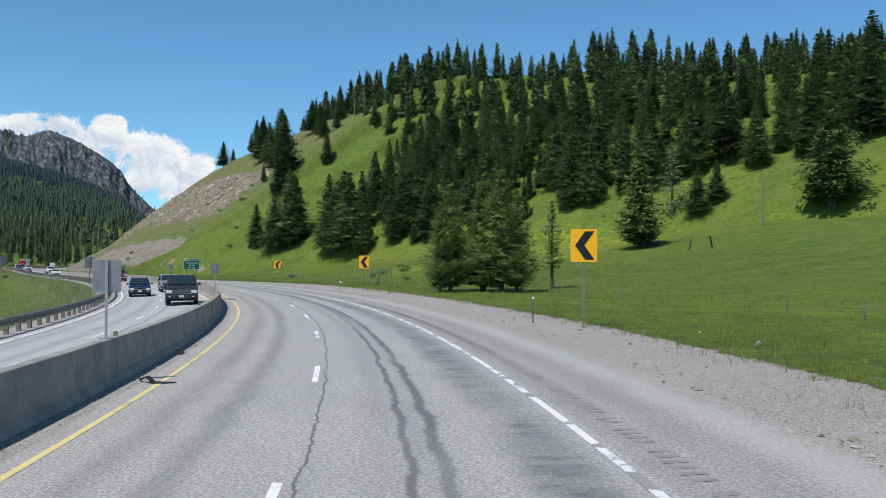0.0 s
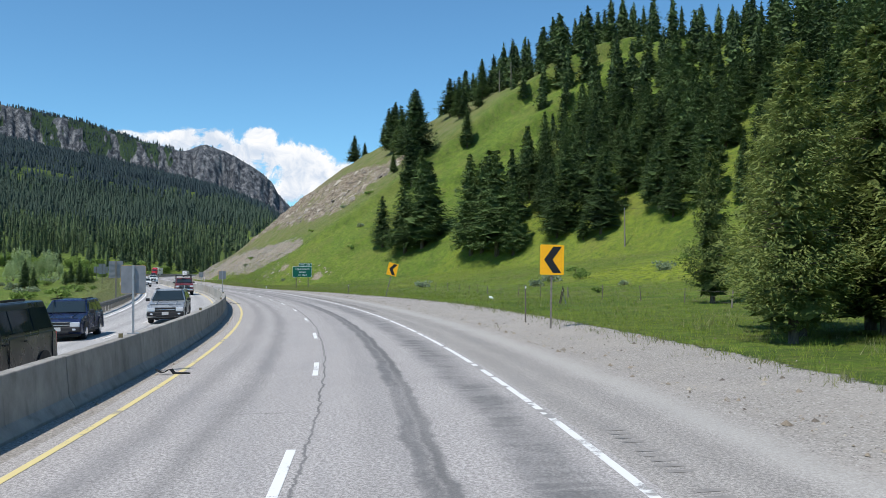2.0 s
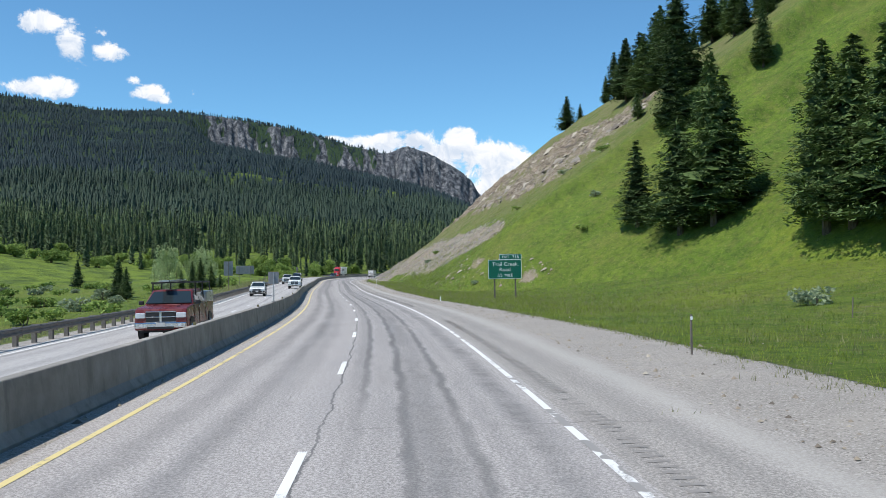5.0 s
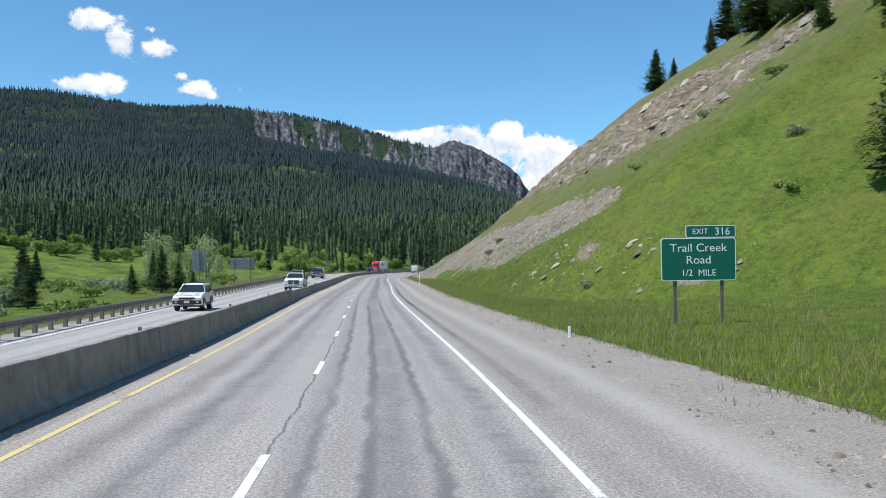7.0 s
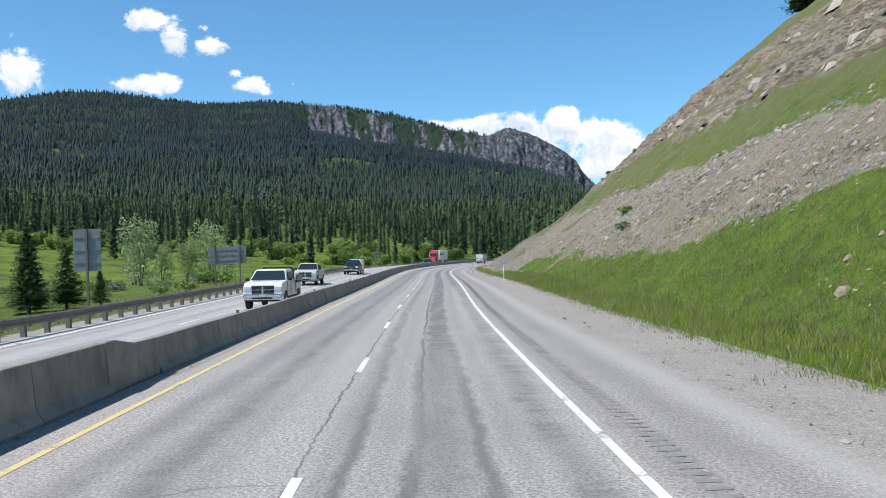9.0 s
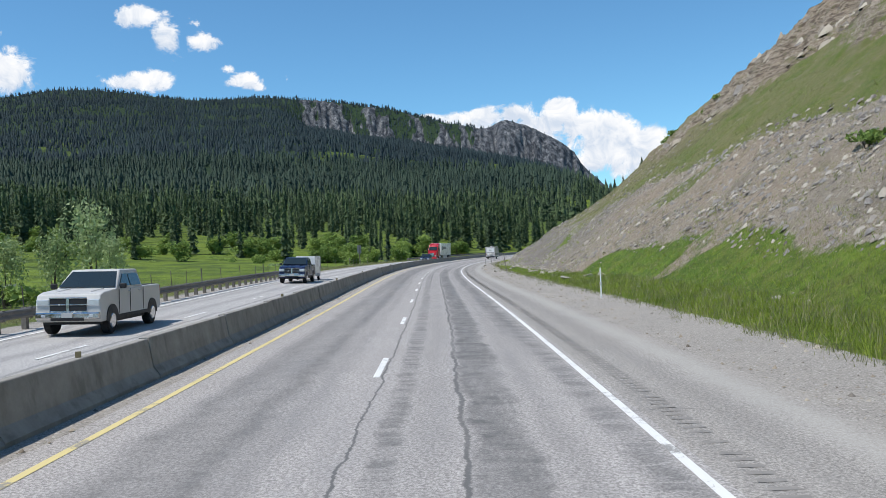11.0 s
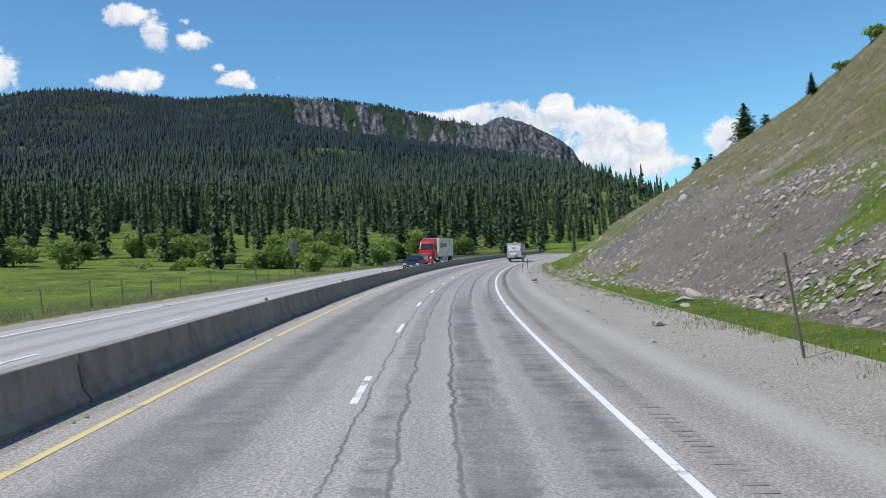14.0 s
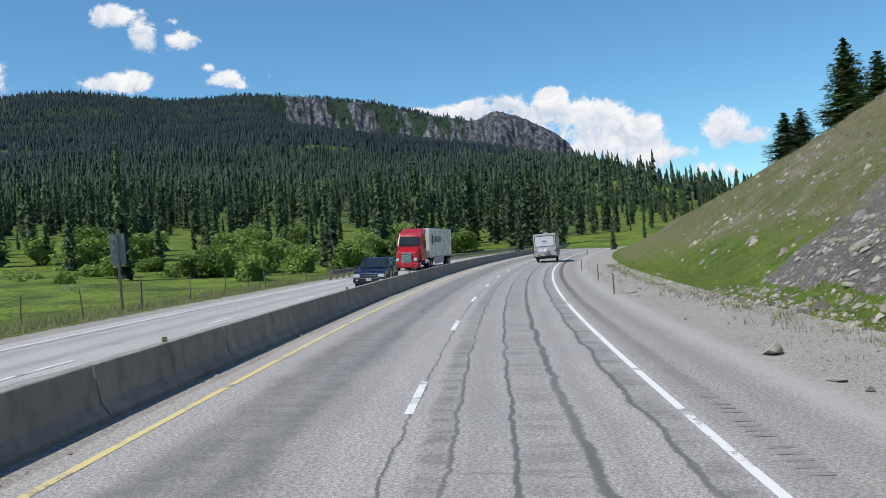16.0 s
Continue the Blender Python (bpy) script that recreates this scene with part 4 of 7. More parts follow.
# ---- far mountain ----
mb = np.concatenate([np.arange(-60, -28, 1.0), np.arange(-28, -8, 0.2), np.arange(-8, 12.4, 0.07), np.arange(12.4, 15, 0.2), np.arange(15, 31, 0.6)])
mr = np.concatenate([np.arange(180, 1300, 30.0), np.arange(1300, 3760, 65.0), np.arange(3760, 4360, 13.0), np.array([4420, 4520, 4650])])
B2, R2 = np.meshgrid(mb, mr, indexing="ij")
ZM, RK = mountain(B2, R2)
XM, YM = MX + R2 * np.sin(np.radians(B2)), MY + R2 * np.cos(np.radians(B2))
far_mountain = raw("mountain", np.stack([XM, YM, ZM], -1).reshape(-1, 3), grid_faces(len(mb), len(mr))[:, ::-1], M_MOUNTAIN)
tagged(far_mountain, "forested mountain with a long grey limestone cliff on its ridge", "mountain", kind="structure")
weight(far_mountain, "rock", RK)
weight(far_mountain, "open", np.maximum(1 - smooth(R2, 450, 700), 0.6 * (1 - smooth(R2, 800, 1300))) + 0.7 * smooth(rough2(XM, YM, 160, 31), 0.25, 0.5) * (1 - smooth(R2, 2400, 3000)))

# ---- trees ----
def spray_tree(seed, h, radius, whorls, branches, leaves, leaf, bare=0.08, droop=0.25, lean=0.0, ragged=0.25, shape=0.85):
    """Arrays of a conifer's crown: whorls of drooping branches, each a spray of small needle clumps."""
    g = np.random.default_rng(seed)
    P, Q = [], []
    n = 0
    for w in range(whorls):
        f = (w + g.uniform(0, 0.6)) / whorls
        z = h * (bare + (1 - bare) * f)
        reach = radius * (1 - f) ** shape * g.uniform(1 - ragged, 1 + ragged * 0.6) + 0.06 * radius
        if f < 0.12:
            reach *= 0.6 + 3 * f
        k = max(3, int(branches * (0.55 + 0.45 * (1 - f))))
        a0 = g.uniform(0, 6.28)
        for b in range(k):
            a = a0 + 6.283 * b / k + g.normal(0, 0.25)
            L = reach * g.uniform(0.65, 1.12)
            m = max(2, int(leaves * (0.35 + 0.65 * L / radius)))
            t = np.sqrt(g.uniform(0.03, 1.0, m))
            side = g.normal(0, 0.16, m) * L * (0.35 + t * 0.6)
            r = t * L
            dz = -droop * L * t + 0.12 * L * t ** 3 + g.normal(0, 0.05 * L + 0.03, m) + 0.25 * radius * (1 - f) * 0.3
            cx, cy = np.cos(a) * r - np.sin(a) * side, np.sin(a) * r + np.cos(a) * side
            dz = dz + g.normal(0, 0.22) * h / whorls
            c = np.stack([cx + lean * z, cy, z + dz], 1)
            ang = a + g.normal(0, 0.7, m)
            ln = leaf * g.uniform(0.6, 1.5, m)
            wd = ln * g.uniform(0.28, 0.5, m)
            u = np.stack([np.cos(ang), np.sin(ang), g.normal(-0.15, 0.35, m)], 1) * ln[:, None]
            tilt = g.normal(0, 0.5, m)
            v = np.stack([-np.sin(ang) * np.cos(tilt), np.cos(ang) * np.cos(tilt), np.sin(tilt)], 1) * wd[:, None]
            P.append(np.stack([c - u * 0.5 - v * 0.6, c - u * 0.4 + v * 0.6, c + u * 0.7 + v * 0.15], 1).reshape(-1, 3))
    P = np.concatenate(P)
    return P, np.arange(len(P)).reshape(-1, 3)


def cone_tree(g, layers=5, sides=6, wide=0.15):
    """A small far tree: ragged stacked skirts, one unit high."""
    V, F, n = [], [], 0
    for l in range(layers):
        f = l / layers
        z0, z1 = 0.04 + 0.96 * f * 0.94, min(1.0, 0.04 + 0.96 * (f * 0.94 + 1.9 / layers))
        r = wide * (1 - f) ** 0.75 * g.uniform(0.8, 1.15) + 0.012
        a = np.arange(sides) * 6.283 / sides + g.uniform(0, 6.28)
        rr = r * g.uniform(0.55, 1.3, sides) * np.where(np.arange(sides) % 2 == 0, 1.2, 0.7)
        V.append(np.column_stack([np.cos(a) * rr, np.sin(a) * rr, z0 + g.uniform(-0.04, 0.04, sides)]))
        V.append(np.array([[g.normal(0, 0.01), g.normal(0, 0.01), z1]]))
        F += [(n + i, n + (i + 1) % sides, n + sides) for i in range(sides)]
        n += sides + 1
    return np.concatenate(V), np.array(F)


def trunk_mesh(bm, h, r, lean=0.0, n=7):
    segs = 5
    for i in range(segs):
        a, b = i / segs, (i + 1) / segs
        rod(bm, (lean * h * a, 0, h * a - 0.3 * (i == 0)), (lean * h * b, 0, h * b), r * (1 - 0.93 * a), r * (1 - 0.93 * b), n)


def conifer(name, label, seed, h, radius, whorls, branches, leaves, leaf, material, at, group, category="conifer tree", bare=0.08, droop=0.25, ragged=0.25, shape=0.85, stubs=0, core=0.0):
    t = thing(name, label, category, group, at)
    bm = bmesh.new()
    trunk_mesh(bm, h * 0.97, h * 0.016 + 0.05)
    g = np.random.default_rng(seed + 5)
    for i in range(stubs):
        z, a, L = h * g.uniform(0.12, 0.85), g.uniform(0, 6.28), radius * g.uniform(0.4, 0.9)
        L *= 1 - z / h * 0.7
        rod(bm, (0, 0, z), (math.cos(a) * L, math.sin(a) * L, z + L * g.uniform(-0.15, 0.35)), 0.035, 0.008, 4)
    part("trunk", bm, M_BARK, t)
    v, f = spray_tree(seed, h, radius, whorls, branches, leaves, leaf, bare, droop, 0.0, ragged, shape)
    if core:
        g = np.random.default_rng(seed + 9)
        cv, cf = cone_tree(g, whorls, 9, 1.0)
        cv = np.column_stack([cv[:, 0] * radius * core, cv[:, 1] * radius * core, h * (bare + (0.97 - bare) * cv[:, 2])])
        v, f = np.concatenate([v, cv]), np.concatenate([f, cf + len(v)])
    raw("crown", v, f, material, t)
    return t


def stand(x, y, turn, size=1.0, wide=1.0):
    return Matrix.LocRotScale((x, y, z_at(x, y)), Euler((0, 0, turn)), (size * wide, size * wide, size))


def plant(master, x, y, turn, size, wide, label=""):
    t = copy_thing(master, Matrix.Identity(4))
    t.matrix_basis = stand(x, y, turn, size, wide)
    if label:
        t["label"] = label
    return t


rng = np.random.default_rng(7)
HILL = "trees on the hill"
fir_kinds = [conifer("fir_tree", "dark green fir tree on a grassy hillside", 100 + i, 12.0, 2.85 + 0.25 * i, 32, 11, 52, 0.21, M_FIR, stand(64 + 3 * i, 5 - 6 * i, i), HILL,
                     bare=0.04 + 0.02 * (i % 3), droop=0.22 + 0.05 * (i % 3), ragged=0.22, shape=0.86 + 0.07 * (i % 3), core=0.56) for i in range(5)]

# the trees that stand out on the open face of the hill: x, y, height
FACE = [(34.0, 27.4, 10.5), (38.8, 16.8, 19.0), (41.5, 19.5, 16.0), (36.5, 20.5, 14.0), (49.7, 51.1, 17.0), (46.0, 44.0, 15.0), (42.5, 1.1, 18.0), (44.6, -5.5, 18.5), (43.7, -1.1, 16.0),
        (47.5, 4.0, 15.0), (46.0, -9.0, 13.0), (59.6, 43.9, 9.7), (58.5, 10.3, 13.0), (51.4, -14.6, 9.0), (52.7, -20.9, 4.6), (54.9, -0.9, 7.0), (47.7, 62.9, 5.3), (50.5, 0.5, 14.0), (53.0, -10.0, 12.0)]
RIDGE = [(72.3, 144.8, 12.0), (59.9, 93.6, 13.0), (63.0, 90.0, 15.0), (57.0, 84.0, 12.5), (66.0, 100.0, 14.0), (73.0, 88.7, 11.0), (67.7, 68.7, 11.0), (79.0, 79.5, 11.5), (67.0, 63.6, 7.5),
         (70.1, 61.6, 6.0), (70.5, 183.5, 11.0), (73.0, 178.0, 6.0), (75.0, 160.0, 8.0), (70.0, 130.0, 13.0), (66.0, 118.0, 13.0), (62.0, 108.0, 14.0)]
EAST = [(50.5, -92.5, 12.0), (80.5, -100.8, 16.0), (78.4, -80.8, 7.0), (74.8, -79.9, 8.0), (87.5, -81.4, 11.0), (92.8, -88.8, 14.0), (72.0, 339.0, 15.5), (60.5, 336.5, 8.2), (64.0, 338.5, 8.0), (75.0, 335.0, 10.5), (83.0, 330.0, 9.0), (86.0, 322.0, 10.0)]
for i, (x, y, h) in enumerate(FACE + RIDGE + EAST):
    plant(fir_kinds[i % 5], x, y, float(rng.uniform(0, 6.28)), h / 12.0, float(rng.uniform(1.0, 1.45)) * (1.5 if y > 300 else 1.0))


def wooded(x, y):
    """Where the hill carries closed forest: a strip of open grass climbs its nose."""
    toe = np.interp(y, TOE_Y, TOE_X)
    inside = x - toe
    strip_left = np.interp(y, [-130, -60, -20, 0, 12, 20, 30, 40, 60, 80, 100, 140, 200], [30, 10, 4, 17, 25, 38, 52, 60, 66, 70, 74, 80, 95])
    return (inside > strip_left) & (inside < 105)


def scatter(n, x0, x1, y0, y1, gap, test, g):
    """Random places at least a gap apart."""
    kept, cells = [], {}
    for x, y in zip(g.uniform(x0, x1, n), g.uniform(y0, y1, n)):
        if not test(x, y):
            continue
        c = (int(x // gap), int(y // gap))
        if any((x - a) ** 2 + (y - b) ** 2 < gap * gap for i in (-1, 0, 1) for j in (-1, 0, 1) for a, b in cells.get((c[0] + i, c[1] + j), ())):
            continue
        cells.setdefault(c, []).append((x, y))
        kept.append((x, y))
    return kept


spots = scatter(7000, 40, 170, -190, 230, 3.9, wooded, rng)
spots.sort(key=lambda q: (q[0] - np.interp(q[1], TOE_Y, TOE_X)) + 0.1 * abs(q[1] - 0))
near_spots, rest_spots = spots[:180], spots[180:]
for i, (x, y) in enumerate(near_spots):
    plant(fir_kinds[int(rng.integers(5))], x, y, float(rng.uniform(0, 6.28)), float(rng.uniform(0.5, 1.25)), float(rng.uniform(0.9, 1.25)))


def joined_forest(name, places, sizes, kinds, label, material, g, flat=True):
    """Many trees as one object, each a turned and scaled copy of one of a few crowns."""
    V, F, n = [], [], 0
    for (x, y, z), h, w in places_with(places, sizes, g):
        v, f = kinds[int(g.integers(len(kinds)))]
        a = g.uniform(0, 6.283)
        c, s = math.cos(a), math.sin(a)
        p = np.empty_like(v)
        p[:, 0], p[:, 1], p[:, 2] = (v[:, 0] * c - v[:, 1] * s) * w + x, (v[:, 0] * s + v[:, 1] * c) * w + y, v[:, 2] * h + z - 0.3
        V.append(p)
        F.append(f + n)
        n += len(p)
    ob = raw(name, np.concatenate(V), np.concatenate(F), material, None, flat)
    return tagged(ob, label, "forest", kind="stuff")


def places_with(places, sizes, g):
    for (x, y, z), h in zip(places, sizes):
        yield (x, y, z), h, h * g.uniform(0.8, 1.2)


mid_kinds = []
for i in range(8):
    wide_at = 0.24 + 0.025 * (i % 3)
    v, f = spray_tree(300 + i, 1.0, wide_at, 20, 8, 9, 0.055, 0.04, 0.28, 0.0, 0.25, 0.86)
    cv, cf = cone_tree(rng, 16, 8, wide_at * 0.6)
    mid_kinds.append((np.concatenate([v, cv]), np.concatenate([f, cf + len(v)])))
rp = np.array(rest_spots)
rz = height(rp[:, 0], rp[:, 1])
joined_forest("hill_forest", [(x, y, z) for (x, y), z in zip(rest_spots, rz)], np.where((rp[:, 0] > 82) & (rp[:, 1] > -15), rng.uniform(7, 13, len(rz)), rng.uniform(4.8, 9.8, len(rz))), mid_kinds, "dense dark conifer forest covering the hill", M_HILLFIR, rng)


cone_kinds = [cone_tree(rng, 6, 6, 0.17) for i in range(10)]
tiny_kinds = [cone_tree(rng, 3, 4, 0.2) for i in range(8)]


def mountain_spots(n, b0, b1, r0, r1, keep):
    b, r = rng.uniform(b0, b1, n), np.sqrt(rng.uniform(r0 ** 2, r1 ** 2, n))
    z, rk = mountain(b, r)
    x, y = MX + r * np.sin(np.radians(b)), MY + r * np.cos(np.radians(b))
    ok = (rk < rng.uniform(0.1, 0.75, n)) & keep(x, y, b, r)
    return list(zip(x[ok], y[ok], z[ok]))


def thin(x, y, b, r):
    lot = hash2(np.floor(x * 7), np.floor(y * 7), 3)
    return lot < 0.12 + 0.88 * smooth(r + 120 * rough2(x, y, 70, 33), 330, 450) * (1 - 0.85 * smooth(rough2(x, y, 160, 31), 0.3, 0.5)) * (1 - 0.93 * smooth(rough2(x, y, 45, 34), 0.02, 0.22) * (1 - smooth(r, 700, 1100)))


low = mountain_spots(2000, -34, 27, 310, 620, thin)
foot_kinds = []
for i in range(10):
    wide_at = 0.1 + 0.014 * (i % 4)
    v, f = spray_tree(500 + i, 1.0, wide_at * 1.15, 20, 6, 4, 0.056, 0.05 + 0.04 * (i % 2), 0.3, 0.0, 0.35, 0.78)
    cv, cf = cone_tree(rng, 18, 7, wide_at * 0.62)
    foot_kinds.append((np.concatenate([v, cv]), np.concatenate([f, cf + len(v)])))
joined_forest("mountain_forest", low, np.clip(rng.normal(15, 3.8, len(low)), 5, 20.5) * np.array([1 - 0.5 * float(smooth(math.degrees(math.atan2(x - MX, y - MY)), 4, 9)) for x, y, z in low]), foot_kinds, "tall narrow conifers at the foot of the mountain", M_FOOTFIR, rng)
slope = mountain_spots(3600, -34, 27, 600, 900, thin)
joined_forest("mountain_forest", slope, np.clip(rng.normal(14, 4.5, len(slope)), 5, 25), [cone_tree(rng, 11, 7, 0.125) for i in range(12)], "dense conifer forest on the lower mountain slope", M_FOOTFIR, rng, False)
mid = mountain_spots(8800, -34, 24, 880, 1700, thin)
joined_forest("mountain_forest", mid, np.clip(rng.normal(15, 5, len(mid)), 5, 28), cone_kinds, "dense conifer forest on the middle mountain slope", M_FAR_HAZE_FIR, rng, False)
high = mountain_spots(27000, -32, 13, 1650, 4360, lambda x, y, b, r: hash2(np.floor(x * 7), np.floor(y * 7), 4) < 1 - 0.7 * smooth(rough2(x, y, 160, 31), 0.3, 0.5))
joined_forest("mountain_forest", high, np.clip(rng.normal(15, 4.5, len(high)), 6, 26), tiny_kinds, "conifer forest on the high mountain slope", M_HIGH_HAZE_FIR, rng, False)

# ---- pines beside the road, bushes, shrubs, grass ----
PINES = "pines beside the road"
pine_kinds = [conifer("pine_tree", "tall bushy pine tree beside the road", 700 + i, 9.0, 2.3 + 0.3 * i, 34, 9, 84, 0.15, M_PINE, stand(1.5 + 2.6 * i, -122.6 - 0.8 * i, i * 2.0), PINES,
                      "pine tree", bare=0.03, droop=-0.12, ragged=0.35, shape=0.72, stubs=40, core=0.5) for i in range(2)]
for x, y, h, w in [(3.9, -126.6, 9.9, 1.1), (5.6, -121.4, 10.2, 0.95), (3.3, -119.5, 8.0, 0.95), (-0.6, -124.6, 7.2, 0.95), (6.8, -124.6, 8.6, 0.95), (14.2, -102.2, 9.0, 0.8), (17.0, -104.0, 10.2, 0.8), (19.4, -100.6, 10.4, 0.8)]:
    plant(pine_kinds[int(h * 10) % 2], x, y, h * 3, h / 9.0, w)
conifer("pine_tree", "slender sparse pine tree with bare lower trunk", 730, 8.0, 1.3, 26, 6, 50, 0.15, M_PINE, stand(12.6, -121.8, 0.4), PINES, "pine tree", bare=0.22, droop=0.0, ragged=0.5, stubs=30)
conifer("dead_tree", "half-dead grey conifer with bare branches", 731, 13.0, 3.4, 18, 6, 12, 0.4, M_SAGE, stand(74.0, -74.8, 0.4), HILL, "dead tree", bare=0.1, ragged=0.5, stubs=90)
conifer("pine_tree", "wide low-branched pine on the open meadow", 732, 12.0, 4.6, 26, 9, 26, 0.5, M_PINE, stand(50.5, -92.0, 1.0), HILL, "pine tree", bare=0.05, droop=0.02, ragged=0.45, shape=0.6, stubs=30, core=0.5)
conifer("pine_tree", "broad old pine with spreading lower limbs", 733, 15.0, 5.6, 26, 9, 26, 0.6, M_FIR, stand(80.5, -101.5, 1.0), HILL, "pine tree", bare=0.08, droop=0.02, ragged=0.5, shape=0.6, stubs=30, core=0.5)


def leaf_cloud(seed, n, lumps, leaf, w, h):
    """Leaves gathered on the outsides of a few lumps: a bush or a round-headed tree."""
    g = np.random.default_rng(seed)
    V = []
    for i in range(lumps):
        a, r = g.uniform(0, 6.283), math.sqrt(g.uniform(0, 1)) * 0.55 * w
        c = np.array([math.cos(a) * r, math.sin(a) * r, h * g.uniform(0.3, 0.78)])
        s = np.array([w, w, h * 0.75]) * g.uniform(0.24, 0.42)
        k = n // lumps
        q = g.normal(0, 1, (k, 3))
        q /= np.linalg.norm(q, axis=1)[:, None]
        p = c + q * s * (g.uniform(0.55, 1.0, k) ** 0.5)[:, None]
        p[:, 2] = np.maximum(p[:, 2], 0.05)
        u, v = g.normal(0, 1, (k, 3)), g.normal(0, 1, (k, 3))
        u, v = u / np.linalg.norm(u, axis=1)[:, None], v / np.linalg.norm(v, axis=1)[:, None]
        ln = leaf * g.uniform(0.6, 1.4, (k, 1))
        V.append(np.stack([p - u * ln * 0.6, p + u * ln * 0.6, p + v * ln], 1).reshape(-1, 3))
    V = np.concatenate(V)
    return V, np.arange(len(V)).reshape(-1, 3)


def bush(name, label, seed, n, lumps, leaf, w, h, material, at, group, category="bush", stems=7):
    t = thing(name, label, category, group, at)
    g = np.random.default_rng(seed)
    bm = bmesh.new()
    for i in range(stems):
        a, r = g.uniform(0, 6.283), w * g.uniform(0.1, 0.45)
        rod(bm, (math.cos(a) * 0.1, math.sin(a) * 0.1, -0.1), (math.cos(a) * r, math.sin(a) * r, h * g.uniform(0.5, 0.8)), 0.02 * h * 0.5 + 0.01, 0.01, 5)
    part("woody_base", bm, M_BARK, t)
    v, f = leaf_cloud(seed, n, lumps, leaf, w, h)
    raw("foliage", v, f, material, t)
    return t


VALLEY = "bushes on the valley floor"
willow = [bush("willow_bush", "rounded bright green willow bush on the valley floor", 800 + i, 1500, 9, 0.34, 3.0, 4.2, M_LEAF, stand(-48 - 9 * i, 330 + 6 * i, i), VALLEY) for i in range(3)]
for x, y, h in [(-30.3, 342, 6.4), (-35, 346, 5.6), (-24.5, 345, 4.6), (-20.2, 328, 4.2), (-17, 352, 5), (-52, 352, 5.5), (-60, 346, 4.4), (-70, 360, 6), (-80, 330, 5)]:
    plant(willow[int(x) % 3], x, y, h, h / 4.2, 1.25)
for i in range(105):
    b, r = rng.uniform(-30, 12), rng.uniform(315, 395)
    x, y = MX + r * math.sin(math.radians(b)), MY + r * math.cos(math.radians(b))
    s, d = road_sd(x, y)
    if d[0] > -26:
        continue
    z = max(float(mountain(np.array([b]), np.array([r]))[0][0]), z_at(x, y)) - 0.2
    t = copy_thing(willow[i % 3], Matrix.Identity(4))
    h = rng.uniform(0.7, 1.75)
    t.matrix_basis = Matrix.LocRotScale((x, y, z), Euler((0, 0, i)), (h * 1.3, h * 1.3, h))
aspen = bush("aspen_tree", "slender pale-leaved young aspen on the meadow", 820, 1700, 14, 0.22, 2.6, 6.5, M_ASPEN, stand(-42.4, 166, 0), "aspens on the meadow", "aspen tree", 3)
for x, y, h in [(-43.7, 160, 11.0), (-36, 173, 10.5), (-39.5, 170, 7.4), (-33.5, 170.5, 6.2), (-46.5, 166, 7.6), (-49, 172, 6.0)]:
    plant(aspen, x, y, h, h / 6.5, 0.9)
flower = bush("flowering_bush", "low bush covered in small white flowers", 830, 1600, 10, 0.16, 3.6, 2.7, M_ASPEN, stand(-41.3, 316, 0), VALLEY)
shrub = [bush("shrub", "small grey-green shrub in the grass", 840 + i, 420, 6, 0.16, 1.2, 0.9, (M_SAGE, M_LEAF)[i % 2], stand(*((24.5, -60.0), (-27.0, 60.0))[i], i), "shrubs") for i in range(2)]
SHRUBS = [(29, -55), (31, -58), (36, -66), (35, -50), (27, -73), (20, -80), (22.5, -30), (44, -60), (16, 40), (29, 34), (33, 40), (27, 62), (36, 66), (40, 58), (17.5, 104), (21, 118)]
for i, (x, y) in enumerate(SHRUBS):
    plant(shrub[i % 2], x, y, i, float(rng.uniform(0.5, 1.2)), 1.2)
for x, y, h in [(45.9, 236.7, 1.8), (44.4, 240.4, 1.2), (46.6, 233.0, 1.5), (40.9, 217.0, 1.4), (39.8, 218.5, 0.9), (43.5, 202.8, 1.2), (42.0, 204.5, 0.8)]:
    t = plant(shrub[1], x, y, h, h, 0.9, "leafy green shrub on the crest of the cut slope")
plant(fir_kinds[2], 41.6, 241.0, 0.5, 0.2, 1.3, "small dark fir on the crest of the cut slope")
for i in range(70):
    x, y = float(rng.uniform(-75, -19)), float(rng.uniform(10, 150))
    if road_sd(x, y)[1][0] < -19:
        plant(shrub[1 if i % 3 else 0], x, y, i, float(rng.uniform(0.7, 2.0)), 1.2)
for x, y, h in [(-24.5, 79.5, 5.6), (-23.0, 81.5, 4.2), (-26.5, 84.0, 5.0), (-27.5, 78, 3.4), (-21.8, 84.0, 2.6), (-35, 66, 6.5), (-33, 62, 5.0), (-60, 138, 7)]:
    plant(fir_kinds[int(h) % 5], x, y, h, h / 12.0, 1.2, "young dark fir tree below the road")


